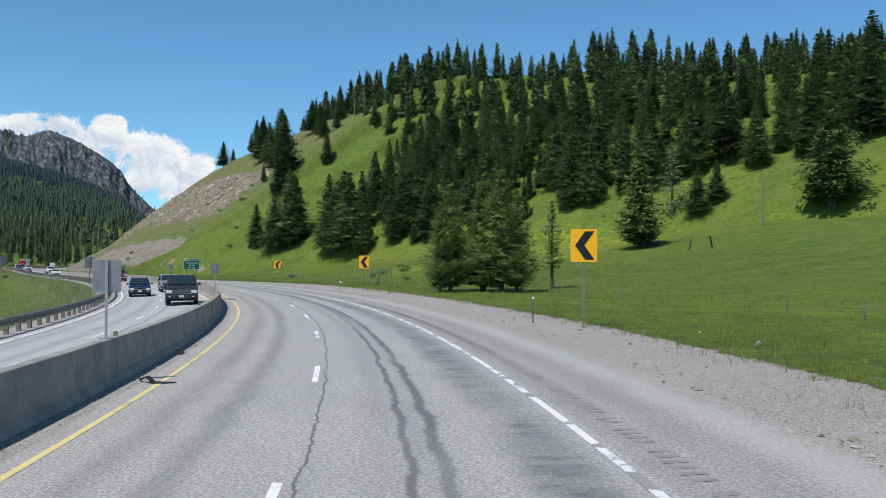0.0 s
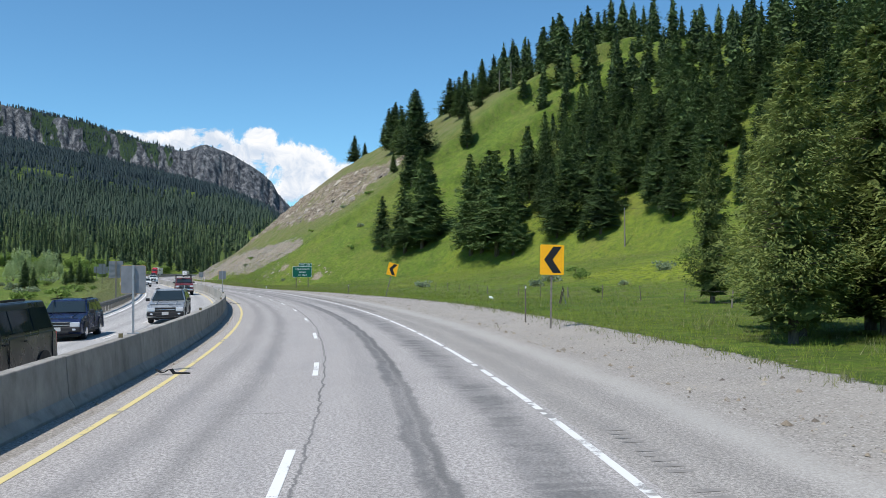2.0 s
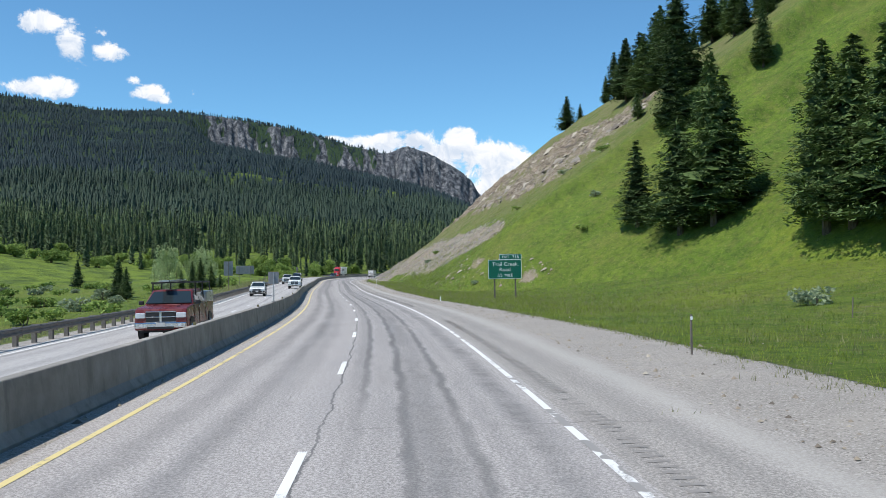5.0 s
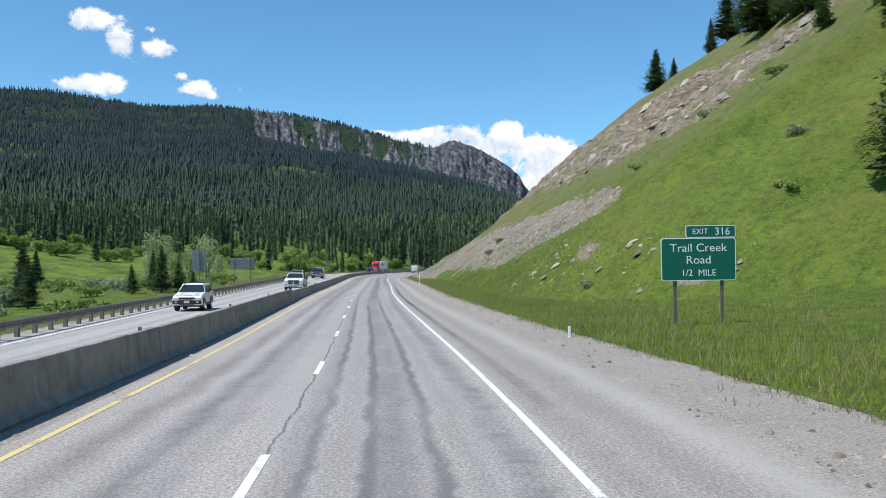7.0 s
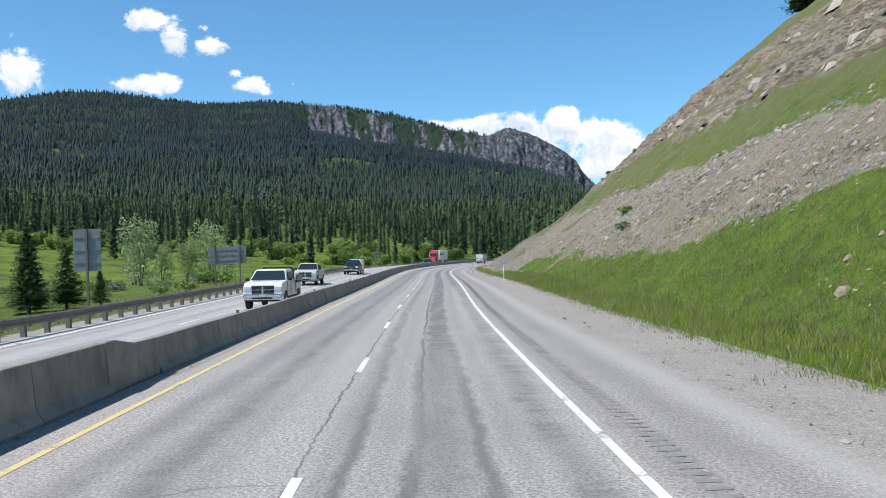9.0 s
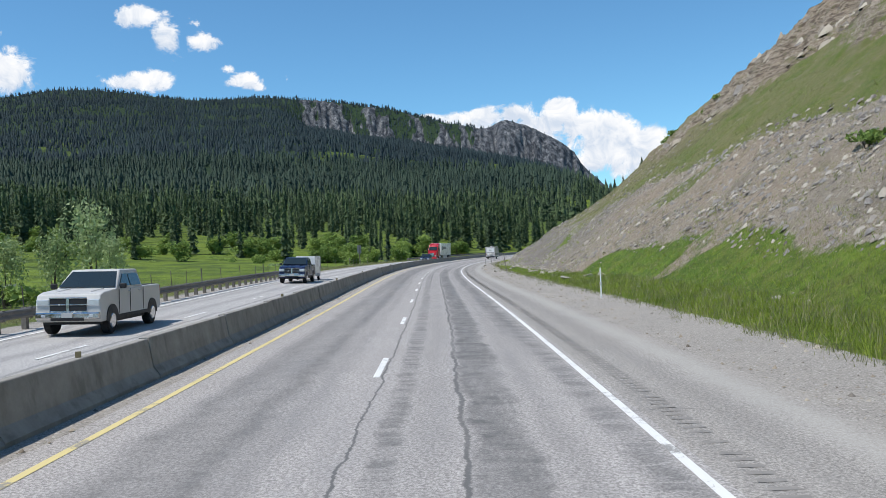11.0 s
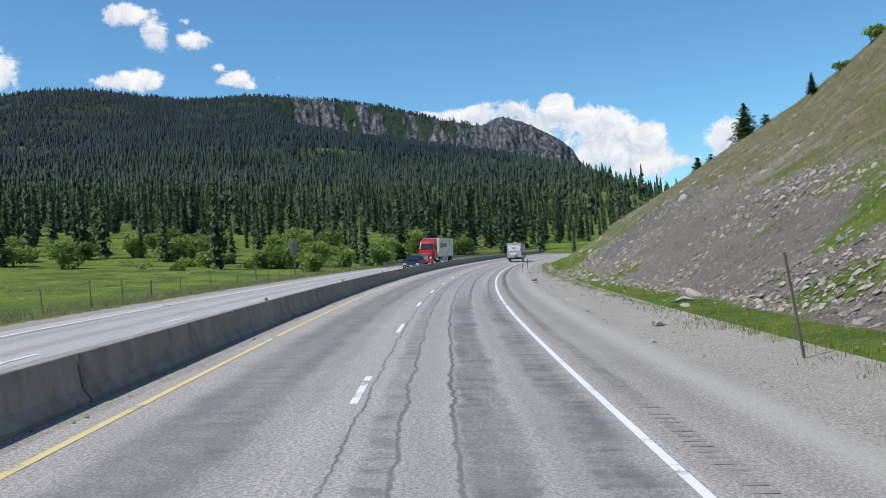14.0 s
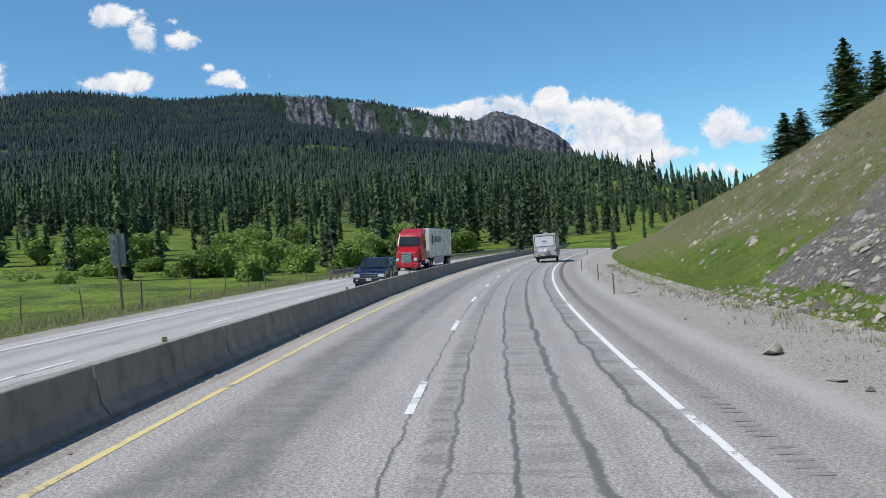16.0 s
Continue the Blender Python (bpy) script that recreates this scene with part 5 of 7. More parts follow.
def tufts(name, label, n, place, material, blade, g):
    """Grass blades in tufts, one object."""
    s, d = place(n, g)
    x, y = road_xy(s, d)
    z = height(x, y, s, d)
    k = 7
    h = blade * g.uniform(0.45, 1.5, (n, 1)) * g.uniform(0.7, 1.2, (n, k))
    a = g.uniform(0, 6.283, (n, k))
    off = g.normal(0, 0.13, (n, k, 2))
    base = np.stack([x[:, None] + off[..., 0], y[:, None] + off[..., 1], np.repeat(z[:, None], k, 1) - 0.03], -1)
    w = 0.005 + 0.022 * h
    side = np.stack([np.cos(a), np.sin(a), a * 0], -1) * w[..., None]
    lean = g.normal(0, 0.42, (n, k, 2)) * h[..., None]
    tip = base + np.stack([lean[..., 0], lean[..., 1], h], -1)
    V = np.stack([base - side, base + side, tip], 2).reshape(-1, 3)
    ob = raw(name, V, np.arange(len(V)).reshape(-1, 3), material)
    return tagged(ob, label, "grass", kind="stuff")


def verge_place(n, g):
    s = g.uniform(-15, 470, n)
    edge = np.interp(s, [0, 60, 120, 200, 240, 300, 400, 430], [9.6, 9.8, 10.4, 9.3, 8.9, 9.2, 8.9, 8.4])
    d = edge + g.exponential(3.0, n) - 0.2
    return s, d


def slope_place(n, g):
    s = g.uniform(330, 500, n)
    return s, g.uniform(15, 52, n)


def left_place(n, g):
    s = g.uniform(-15, 470, n)
    return s, -14.6 - g.exponential(4.0, n)


def meadow_place(n, g):
    return g.uniform(-15, 190, n), g.uniform(12, 45, n)


tufts("verge_grass", "long green grass along the gravel verge", 15000, verge_place, M_GRASS, 0.14, rng)
tufts("slope_grass", "sparse straw-coloured grass on the cut slope", 10000, slope_place, M_STRAW, 0.24, rng)
tufts("bank_grass", "rough grass on the bank beyond the guardrail", 7000, left_place, M_STRAW, 0.36, rng)
tufts("meadow_grass", "tall green meadow grass", 12000, meadow_place, M_GRASS, 0.16, rng)


def hillside_place(n, g):
    return g.uniform(20, 330, n), g.uniform(12, 62, n)


def clearing_place(n, g):
    return g.uniform(60, 330, n), g.uniform(12, 60, n)


tufts("hillside_grass", "clumps of green grass and weeds on the steep hillside", 11000, hillside_place, M_GRASS, 0.2, rng)
def scree_place(n, g):
    return g.uniform(232, 440, n), 12.5 + g.gamma(2.0, 3.2, n)


def belt_place(n, g):
    """The grassy foot of the cut slope, thinning out uphill and into the gravel."""
    s = 165 + 190 * g.beta(1.6, 2.2, n)
    edge = np.interp(s, [170, 200, 240, 300, 345], [9.5, 9.1, 8.8, 9.1, 9.0])
    return s, edge + g.gamma(1.6, np.interp(s, [170, 230, 290, 345], [5.0, 3.4, 2.2, 1.2]), n)


def ragged_place(n, g):
    """Straggling clumps out on the gravel, gathered in patches."""
    s = g.uniform(-10, 470, n)
    edge = np.interp(s, [0, 60, 120, 200, 240, 300, 400, 430], [9.6, 9.8, 10.4, 9.3, 8.9, 9.2, 8.9, 8.4])
    d = edge - g.exponential(0.35, n) * (1 + rough2(s, s * 0, 5, 91))
    return s, d


tufts("belt_grass", "rank yellow-green grass at the foot of the cut slope", 22000, belt_place, M_GRASS, 0.2, rng)
tufts("belt_weeds", "dry weeds and seed heads among the grass", 7000, belt_place, M_STRAW, 0.27, rng)
tufts("scree_weeds", "thin weeds growing among the loose stones", 5000, scree_place, M_STRAW, 0.17, rng)
tufts("straggling_grass", "straggling grass clumps at the edge of the gravel", 3500, ragged_place, M_STRAW, 0.16, rng)
tufts("hillside_weeds", "pale dry weeds scattered over the hillside", 9000, clearing_place, M_STRAW, 0.24, rng)

# ---- median barrier and guardrails ----
def barrier_section(h, length, label):
    b, t = 0.3, 0.1 if h < 0.9 else 0.12
    prof = [(-b, 0), (b, 0), (b, 0.08), (b - 0.12, 0.26), (t, h - 0.015), (t - 0.015, h), (-t + 0.015, h), (-t, h - 0.015), (-b + 0.12, 0.26), (-b, 0.08)]
    bm = slabbed(prof, "y", 0.008, length - 0.008)
    ob = part("concrete_barrier", bm, M_CONCRETE)
    return tagged(ob, label, "barrier", "median barrier sections")


tall = barrier_section(1.0, 3.05, "tall grey precast concrete median barrier, stained and chipped")
short = barrier_section(0.82, 6.1, "low grey precast concrete median barrier section")
tab = boxed((0, 0, 0.05), (0.1, 0.015, 0.1), None, 0.006)
tab_mesh = part("reflector", tab, M_AMBER).data
bpy.data.objects.remove(bpy.data.objects["reflector"])


def place_barrier(master, s0, length, h, tabbed, first):
    x0, y0 = road_xy(s0, -4.9)
    x1, y1 = road_xy(s0 + length, -4.9)
    a = math.atan2(-(x1 - x0), y1 - y0)
    wob = random.uniform(-0.012, 0.012)
    m = Matrix.LocRotScale((float(x0) + wob, float(y0), float(edge_height(np.array([s0 + 1.5]), np.array([-4.9]))[0]) - 0.02), Euler((0, 0, a + random.uniform(-0.003, 0.003))), None)
    ob = master if first else copy_thing(master, m)
    ob.matrix_basis = m
    if tabbed:
        r = new("reflector", tab_mesh)
        r.parent, r.location = ob, (0, length / 2, h)
        r["label"] = "small amber reflector tab"


for i in range(87):
    place_barrier(tall, -33.0 + i * 3.05, 3.05, 1.0, i % 5 == 2, i == 0)
for i in range(66):
    place_barrier(short, 235.4 + i * 6.1, 6.1, 0.82, i % 3 == 1, i == 0)


end = tagged(part("concrete_barrier", slabbed([(0.008, 0), (3.04, 0), (3.04, 0.82), (1.6, 0.84), (0.5, 1.0), (0.008, 1.0)], "x", -0.2, 0.2, 0.03), M_CONCRETE), "grey concrete barrier end with a sloping top", "barrier", "median barrier sections")
for v in end.data.vertices:
    if v.co.z > 0.3:
        v.co.x *= 0.62
end.matrix_basis = on_road(232.35, -4.85)


def guardrail(s0, s1, d, label):
    """W-beam rail on posts with blocks; each piece is a part."""
    t = thing("guardrail", label, "guardrail")
    wave = [(0.0, 0.0), (0.03, 0.03), (0.08, 0.05), (0.03, 0.12), (0.0, 0.155), (0.03, 0.19), (0.08, 0.26), (0.03, 0.28), (0.0, 0.31)]
    ss = np.arange(s0, s1, 3.81)
    post = slabbed([(-0.08, -0.1), (0.08, -0.1), (0.08, 0.1), (-0.08, 0.1)], "z", -0.4, 0.72)
    pm = part("post", post, M_WOOD, t)
    for i, s in enumerate(np.arange(s0, s1, 1.905)):
        o = pm if i == 0 else new("post", pm.data)
        o.parent = t
        o.matrix_basis = on_road(s, d - 0.25)
    bl = part("block", boxed((0.17, 0, 0.55), (0.18, 0.14, 0.36), None, 0.01), M_WOOD, t)
    for i, s in enumerate(np.arange(s0, s1, 1.905)):
        o = bl if i == 0 else new("block", bl.data)
        o.parent = t
        o.matrix_basis = on_road(s, d - 0.25)
    for s in ss:
        e = min(s + 3.81, s1)
        V = []
        for q in np.linspace(s, e, 4):
            x, y = road_xy(q, d)
            a = float(np.interp(q, _s, _a))
            z = float(height(np.array([x]), np.array([y]), np.array([q]), np.array([d]))[0])
            for th in (0.0, 0.012):
                for u, w in wave:
                    V.append((x + (u - 0.02 - th) * math.cos(a), y + (u - 0.02 - th) * math.sin(a), z + 0.42 + w))
        n = len(wave)
        F = []
        for k in range(3):
            for th in range(2):
                o = (k * 2 + th) * n
                F += [(o + j, o + j + 1, o + j + 1 + 2 * n, o + j + 2 * n) for j in range(n - 1)]
        raw("rail", V, F, M_RAIL, t, flat=False)
    return t


guardrail(-20, 363, -12.65, "galvanised W-beam guardrail on wooden posts, ending in the meadow")
guardrail(458, 640, -12.65, "galvanised W-beam guardrail along the far bend")

# ---- rocks ----
def rock_mesh(bm, g, size, flat=0.5, c=(0, 0, 0)):
    r = bmesh.ops.create_icosphere(bm, subdivisions=2, radius=1.0)
    cut = [Vector(g.normal(0, 1, 3)).normalized() for i in range(7)]
    turn = Euler((g.uniform(-0.3, 0.3), g.uniform(-0.3, 0.3), g.uniform(0, 6.28))).to_matrix()
    for v in r["verts"]:
        p = v.co.copy()
        for n in cut:
            e = p.dot(n) - 0.36
            if e > 0:
                p -= n * e * 0.97
        p = Vector((p.x * (1.0 + 0.5 * flat), p.y * 0.8, p.z * flat)) * size * 0.75
        p += Vector(g.normal(0, 0.018 * size, 3))
        v.co = turn @ p + Vector(c)


rock_kinds = []
for i in range(6):
    bm = bmesh.new()
    rock_mesh(bm, rng, 1.0, 0.35 + 0.08 * i)
    rock_kinds.append(part("rock", bm, M_STONE))
    tagged(rock_kinds[i], "angular broken slab of grey-brown rock by the roadside", "rock", "loose rocks")
BIG = [(9.6, 139.1, 0.9), (11.2, 138.4, 0.7), (12.4, 139.5, 0.6), (10.2, 155.6, 0.7), (11.0, 154.6, 0.6), (9.6, 221.2, 0.42), (9.2, 217.6, 0.26), (12.0, 242.5, 0.4), (8.0, 179.7, 0.5), (10.8, 186.3, 0.65), (7.9, 194.6, 0.45),
       (11.6, 187.5, 0.5), (10.2, 184.5, 0.42), (12.5, 184.0, 0.4), (9.6, 196.0, 0.4), (10.6, 168.0, 0.5), (10.4, 163.0, 0.6)]
for i in range(120):
    y = float(rng.uniform(95, 255))
    t = float(np.interp(y, TOE_Y, TOE_X)) if y < 230 else float(road_xy(y + 192, 10.5)[0])
    BIG.append((t + float(rng.exponential(2.2)) - 2.2, y, float(np.clip(rng.exponential(0.09) + 0.06, 0.06, 0.4))))
for i, (x, y, size) in enumerate(BIG):
    m = Matrix.LocRotScale((x, y, z_at(x, y) + 0.08 * size), Euler((float(rng.uniform(-0.2, 0.2)), float(rng.uniform(-0.2, 0.2)), float(rng.uniform(0, 6.28)))), (size,) * 3)
    if i < 6:
        rock_kinds[i].matrix_basis = m
    else:
        c = copy_thing(rock_kinds[i % 6], Matrix.Identity(4))
        c.matrix_basis = m


def shards(name, label, n, y0, y1, up0, up1, size, g, test=None):
    """Broken stone lying on the slope, one object."""
    base = np.array([(1, 0, 0), (0.3, 0.8, 0), (-0.8, 0.5, 0), (-0.7, -0.6, 0), (0.4, -0.8, 0), (0.35, 0.2, 0.42), (-0.4, -0.1, 0.4)])
    tri = np.array([(0, 1, 5), (1, 2, 5), (2, 6, 5), (2, 3, 6), (3, 4, 6), (4, 5, 6), (4, 0, 5)])
    y = g.uniform(y0, y1, n)
    up = g.uniform(up0, up1, n)
    x = np.interp(y, TOE_Y, TOE_X) + up / 0.76
    keep = rough2(x, y, 12, 51) > g.uniform(-0.9, 0.25, n)
    if test is not None:
        keep = test(y, up) > g.uniform(0.1, 0.9, n)
    x, y = x[keep], y[keep]
    n = len(x)
    z = height(x, y)
    a = g.uniform(0, 6.283, n)
    sz = np.clip(g.exponential(size, n) + size * 0.4, 0, size * 4.5)
    p = base[None] * g.uniform(0.6, 1.3, (n, 7, 3)) * np.stack([g.uniform(0.8, 1.3, n), g.uniform(0.6, 1.0, n), g.uniform(0.9, 1.9, n)], 1)[:, None]
    px = p[..., 0] * np.cos(a)[:, None] - p[..., 1] * np.sin(a)[:, None]
    py = p[..., 0] * np.sin(a)[:, None] + p[..., 1] * np.cos(a)[:, None]
    pz = p[..., 2] + 0.45 * px + g.uniform(-0.3, 0.3, n)[:, None] * py
    V = np.stack([x[:, None] + px * sz[:, None], y[:, None] + py * sz[:, None], z[:, None] + pz * sz[:, None]], -1).reshape(-1, 3)
    F = (tri[None] + 7 * np.arange(n)[:, None, None]).reshape(-1, 3)
    return tagged(raw(name, V, F, M_STONE), label, "scree", kind="stuff")


def in_ledge(y, up):
    return smooth(up, 16, 19) * (1 - smooth(up, 29, 34)) * smooth(y, 58, 76) * (1 - smooth(y, 195, 230))


shards("scree", "loose angular scree on the cut slope", 34000, 150, 240, -1.5, 9, 0.046, rng, in_tongue)
shards("scree", "loose scree on the lower slope", 21000, 54, 152, 0, 11, 0.065, rng, in_tongue)
shards("slope_stones", "scattered stones on the dry upper slope", 2600, 170, 270, 4, 22, 0.07, rng)
shards("ledge_stones", "broken stone along the high ledges", 15000, 60, 225, 15.5, 34, 0.09, rng, in_ledge)
shards("outcrop_blocks", "angular rock blocks standing out of the high ledges", 1900, 66, 215, 17, 33, 0.3, rng, in_ledge)
shards("outcrop_blocks", "angular rock blocks lying on the scree", 420, 56, 236, -1, 10, 0.1, rng, in_tongue)
shards("low_slabs", "pale slabs cropping out of the grass", 260, 30, 55, 0.3, 4.0, 0.1, rng)


shards("slope_stones", "pale angular rocks strewn across the grassy end of the slope", 130, 215, 262, 2.5, 8.0, 0.12, rng)


def pebbles(n, g):
    """Loose stones lying on the gravel verge, one object."""
    s, d = g.uniform(-10, 470, n), 6.4 + np.abs(g.normal(0, 1.9, n))
    d = np.where(g.uniform(0, 1, n) < 0.12, -4.15 - g.uniform(0, 0.4, n), d)
    x, y = road_xy(s, d)
    z = np.where(d > 8.6, height(x, y, s, d), edge_height(s, d) + 0.01)
    base = np.array([(1, 0, 0), (0.2, 0.8, 0), (-0.9, 0.3, 0), (-0.3, -0.8, 0), (0.1, 0.0, 0.7)])
    tri = np.array([(0, 1, 4), (1, 2, 4), (2, 3, 4), (3, 0, 4)])
    a = g.uniform(0, 6.283, n)
    sz = np.clip(g.exponential(0.02, n) + 0.012, 0, 0.11)
    p = base[None] * g.uniform(0.6, 1.3, (n, 5, 3))
    px = p[..., 0] * np.cos(a)[:, None] - p[..., 1] * np.sin(a)[:, None]
    py = p[..., 0] * np.sin(a)[:, None] + p[..., 1] * np.cos(a)[:, None]
    V = np.stack([x[:, None] + px * sz[:, None], y[:, None] + py * sz[:, None], z[:, None] + p[..., 2] * sz[:, None]], -1).reshape(-1, 3)
    return tagged(raw("pebbles", V, (tri[None] + 5 * np.arange(n)[:, None, None]).reshape(-1, 3), M_STONE), "loose pebbles scattered on the gravel verge", "gravel", kind="stuff")


pebbles(9000, rng)

# ---- signs, posts, poles, fences ----
def words(text, size, material, parent, x, z, y, name="lettering", align="CENTER"):
    cu = bpy.data.curves.new(name, "FONT")
    cu.body, cu.size, cu.align_x, cu.extrude = text, size, align, 0.002
    tmp = new("tmp", cu)
    me = bpy.data.meshes.new_from_object(tmp.evaluated_get(bpy.context.evaluated_depsgraph_get()))
    bpy.data.objects.remove(tmp)
    me.materials.clear()
    me.materials.append(material)
    ob = new(name, me)
    ob.parent = parent
    ob.matrix_basis = pose(x, y, z, 90, 0, 0)
    return ob


def rounded(w, h, r, n=5):
    """Outline of a plate with round corners, centred."""
    out = []
    for cx, cz, a0 in ((w / 2 - r, h / 2 - r, 0), (-w / 2 + r, h / 2 - r, 90), (-w / 2 + r, -h / 2 + r, 180), (w / 2 - r, -h / 2 + r, 270)):
        for i in range(n + 1):
            a = radians(a0 + 90 * i / n)
            out.append((cx + r * math.cos(a), cz + r * math.sin(a)))
    return out


def shifted(outline, x, z):
    return [(a + x, b + z) for a, b in outline]


def chevron_sign(m, label, up=2.1, w=0.91, h=1.15, post=None):
    t = thing("chevron_sign", label, "road sign", "chevron signs", m)
    part("post", boxed((0, 0.05, (up + h) / 2 - 0.2), (0.07, 0.05, up + h + 0.4), None, 0.005), post or M_GALV, t)
    z = up + h / 2
    part("panel", slabbed(shifted(rounded(w, h, 0.05), 0, z), "y", -0.004, 0.004), M_SIGN_Y, t, "yellow sign panel")
    a, b = w / 0.91, h / 1.15 * 0.5
    arrow = [(-0.3 * a, z), (0.04 * a, z + b), (0.36 * a, z + b), (0.02 * a, z), (0.36 * a, z - b), (0.04 * a, z - b)]
    part("arrow", slabbed(arrow, "y", -0.009, -0.005), M_SIGN_K, t, "black chevron arrow pointing sideways")
    part("back", slabbed(shifted(rounded(w - 0.01, h - 0.01, 0.05), 0, z), "y", 0.005, 0.008), M_ALU, t, "bare metal back")
    return t


def ground_pose(x, y, turn, tip=0.0, sink=0.0):
    return Matrix.Translation((x, y, z_at(x, y) - sink)) @ pose(0, 0, 0, 0, tip, turn)


chevron_sign(ground_pose(-15.5, -160.6, -32), "yellow chevron road sign on a weathered wooden post by the verge", 2.35, 0.95, 1.17, M_WOOD)
chevron_sign(ground_pose(-2.4, -113.9, -22, 1.5), "yellow chevron road sign on a weathered wooden post in the grass", 2.05, 0.91, 1.15, M_WOOD)
chevron_sign(ground_pose(5.45, -67.2, -16, 14), "yellow chevron road sign leaning on its weathered post", 2.05, 0.91, 1.15, M_WOOD)
for s in (19.6, 67.5, 117.2, 166.0):
    x, y = road_xy(s, -4.9)
    a = math.degrees(float(np.interp(s, _s, _a)))
    t = chevron_sign(pose(float(x), float(y), float(edge_height(np.array([s]), np.array([-4.9]))[0]) + 0.97, 0, 0, a + 180 + 8) @ Matrix.Scale(0.8, 4), "chevron sign mounted on the median barrier, back view", 1.25, 0.74, 0.88)
    part("base_plate", boxed((0, 0.05, 0.03), (0.34, 0.22, 0.03), None, 0.005), M_GALV, t)

exit_sign = thing("exit_sign", "green exit guide sign on two steel posts beside the road", "road sign", "", ground_pose(14.6, 13.5, -3))
b0 = 2.05
part("panel", slabbed(shifted(rounded(3.45, 1.95, 0.12), 0, b0 + 0.975), "y", -0.02, 0.0), M_SIGN_W, exit_sign, "white sign border")
part("face", slabbed(shifted(rounded(3.37, 1.87, 0.1), 0, b0 + 0.975), "y", -0.024, -0.02), M_SIGN_G, exit_sign, "green sign face")
part("exit_tab", slabbed(shifted(rounded(2.3, 0.56, 0.08), 0.58, b0 + 1.95 + 0.29), "y", -0.02, 0.0), M_SIGN_W, exit_sign, "white tab border")
part("tab_face", slabbed(shifted(rounded(2.23, 0.49, 0.06), 0.58, b0 + 1.95 + 0.29), "y", -0.024, -0.02), M_SIGN_G, exit_sign, "green tab face")
words("EXIT", 0.36, M_SIGN_W, exit_sign, 0.1, b0 + 2.12, -0.026)
words("316", 0.48, M_SIGN_W, exit_sign, 1.12, b0 + 2.08, -0.026)
words("Trail Creek", 0.52, M_SIGN_W, exit_sign, 0, b0 + 1.33, -0.026).scale = (1.08, 1, 1)
words("Road", 0.52, M_SIGN_W, exit_sign, 0, b0 + 0.78, -0.026).scale = (1.08, 1, 1)
words("1/2  MILE", 0.42, M_SIGN_W, exit_sign, 0, b0 + 0.22, -0.026)
for px in (-1.08, 1.08):
    bm = boxed((px, 0.06, 1.7), (0.16, 0.03, 4.4))
    box(bm, (px, 0.14, 1.7), (0.03, 0.15, 4.4))
    part("post", bm, M_RUST, exit_sign)


def back_sign(m, w, h, up, label, posts):
    """A large sign seen from behind."""
    t = thing("road_sign", label, "road sign", "", m)
    part("panel", slabbed(shifted(rounded(w, h, 0.05), 0, up + h / 2), "y", -0.01, 0.01), M_ALU, t)
    for x in posts:
        part("post", boxed((x, -0.08, (up + h) / 2 - 0.3), (0.12, 0.12, up + h + 0.6), None, 0.01), M_WOOD, t)
    for i in range(3):
        part("stiffener", boxed((0, -0.03, up + h * (0.2 + 0.3 * i)), (w * 0.96, 0.03, 0.06)), M_ALU, t)
    return t


back_sign(ground_pose(-20.0, 113.5, 4), 3.7, 1.7, 2.2, "large road sign seen from behind on two wooden posts", (-1.2, 1.2))
back_sign(ground_pose(-19.5, 76.0, 6), 1.5, 2.4, 2.3, "tall road sign seen from behind on a wooden post", (0.0,))
back_sign(ground_pose(-13.0, 250.0, 10), 0.75, 1.6, 2.4, "narrow road sign seen from behind on a wooden post", (0.0,))
back_sign(ground_pose(-17.5, -60.0, 2), 1.2, 1.5, 2.2, "road sign seen from behind on a wooden post", (0.0,))


def delineator(m, label, h=1.1):
    t = thing("delineator_post", label, "roadside post", "delineator posts", m)
    part("post", slabbed([(-0.022, -0.015), (0.022, -0.015), (0.032, 0.015), (-0.032, 0.015)], "z", -0.2, h), M_RUST, t)
    if h < 1.7:
        part("reflector", slabbed(rounded(0.07, 0.1, 0.03), "y", -0.03, -0.022), M_SIGN_W, t).location = (0, 0, h - 0.1)
    return t


for s, d in ((33.6, 8.05), (139.0, 9.2), (433.4, 5.95), (447.5, 6.3), (463.4, 5.85), (519.0, 5.6)):
    delineator(on_road(s, d), "thin rusty delineator post with a white reflector")
delineator(on_road(81.3, 8.57), "tall thin grey metal stake in the gravel", 1.6)
delineator(on_road(361.0, 8.35) @ pose(0, 0, 0, 0, -7, 0), "tall thin brown metal stake at the edge of the grass", 2.2)
stub = thing("marker_stub", "short white broken marker post in the gravel", "roadside post", "", on_road(196.5, 8.4))
part("post", slabbed(rounded(0.1, 0.06, 0.02), "z", -0.1, 0.45), M_SIGN_W, stub)


def utility_pole(m, h, label):
    t = thing("utility_pole", label, "utility pole", "utility poles", m)
    part("pole", rods((0, 0, -0.5), (0, 0, h), 0.14, 0.09, 10), M_WOOD, t)
    part("insulator", rods((0, 0, h), (0, 0, h + 0.18), 0.05, 0.035, 8), M_GALV, t)
    return t


POLES = [(70.8, -96.5, 8.0), (60.5, -58.0, 8.0), (54.3, -30.5, 5.6), (76.0, 61.5, 5.5), (75.7, 53.8, 6.5)]
for x, y, h in POLES:
    utility_pole(ground_pose(x, y, 0), h, "weathered wooden utility pole on the hillside")


def wire(p, q, sag, name, label):
    bm = bmesh.new()
    p, q = Vector(p), Vector(q)
    last = p
    for i in range(1, 13):
        f = i / 12
        c = p.lerp(q, f) - Vector((0, 0, sag * 4 * f * (1 - f)))
        rod(bm, last, c, 0.012, 0.012, 4)
        last = c
    return tagged(part(name, bm, M_BLACK), label, "wire")


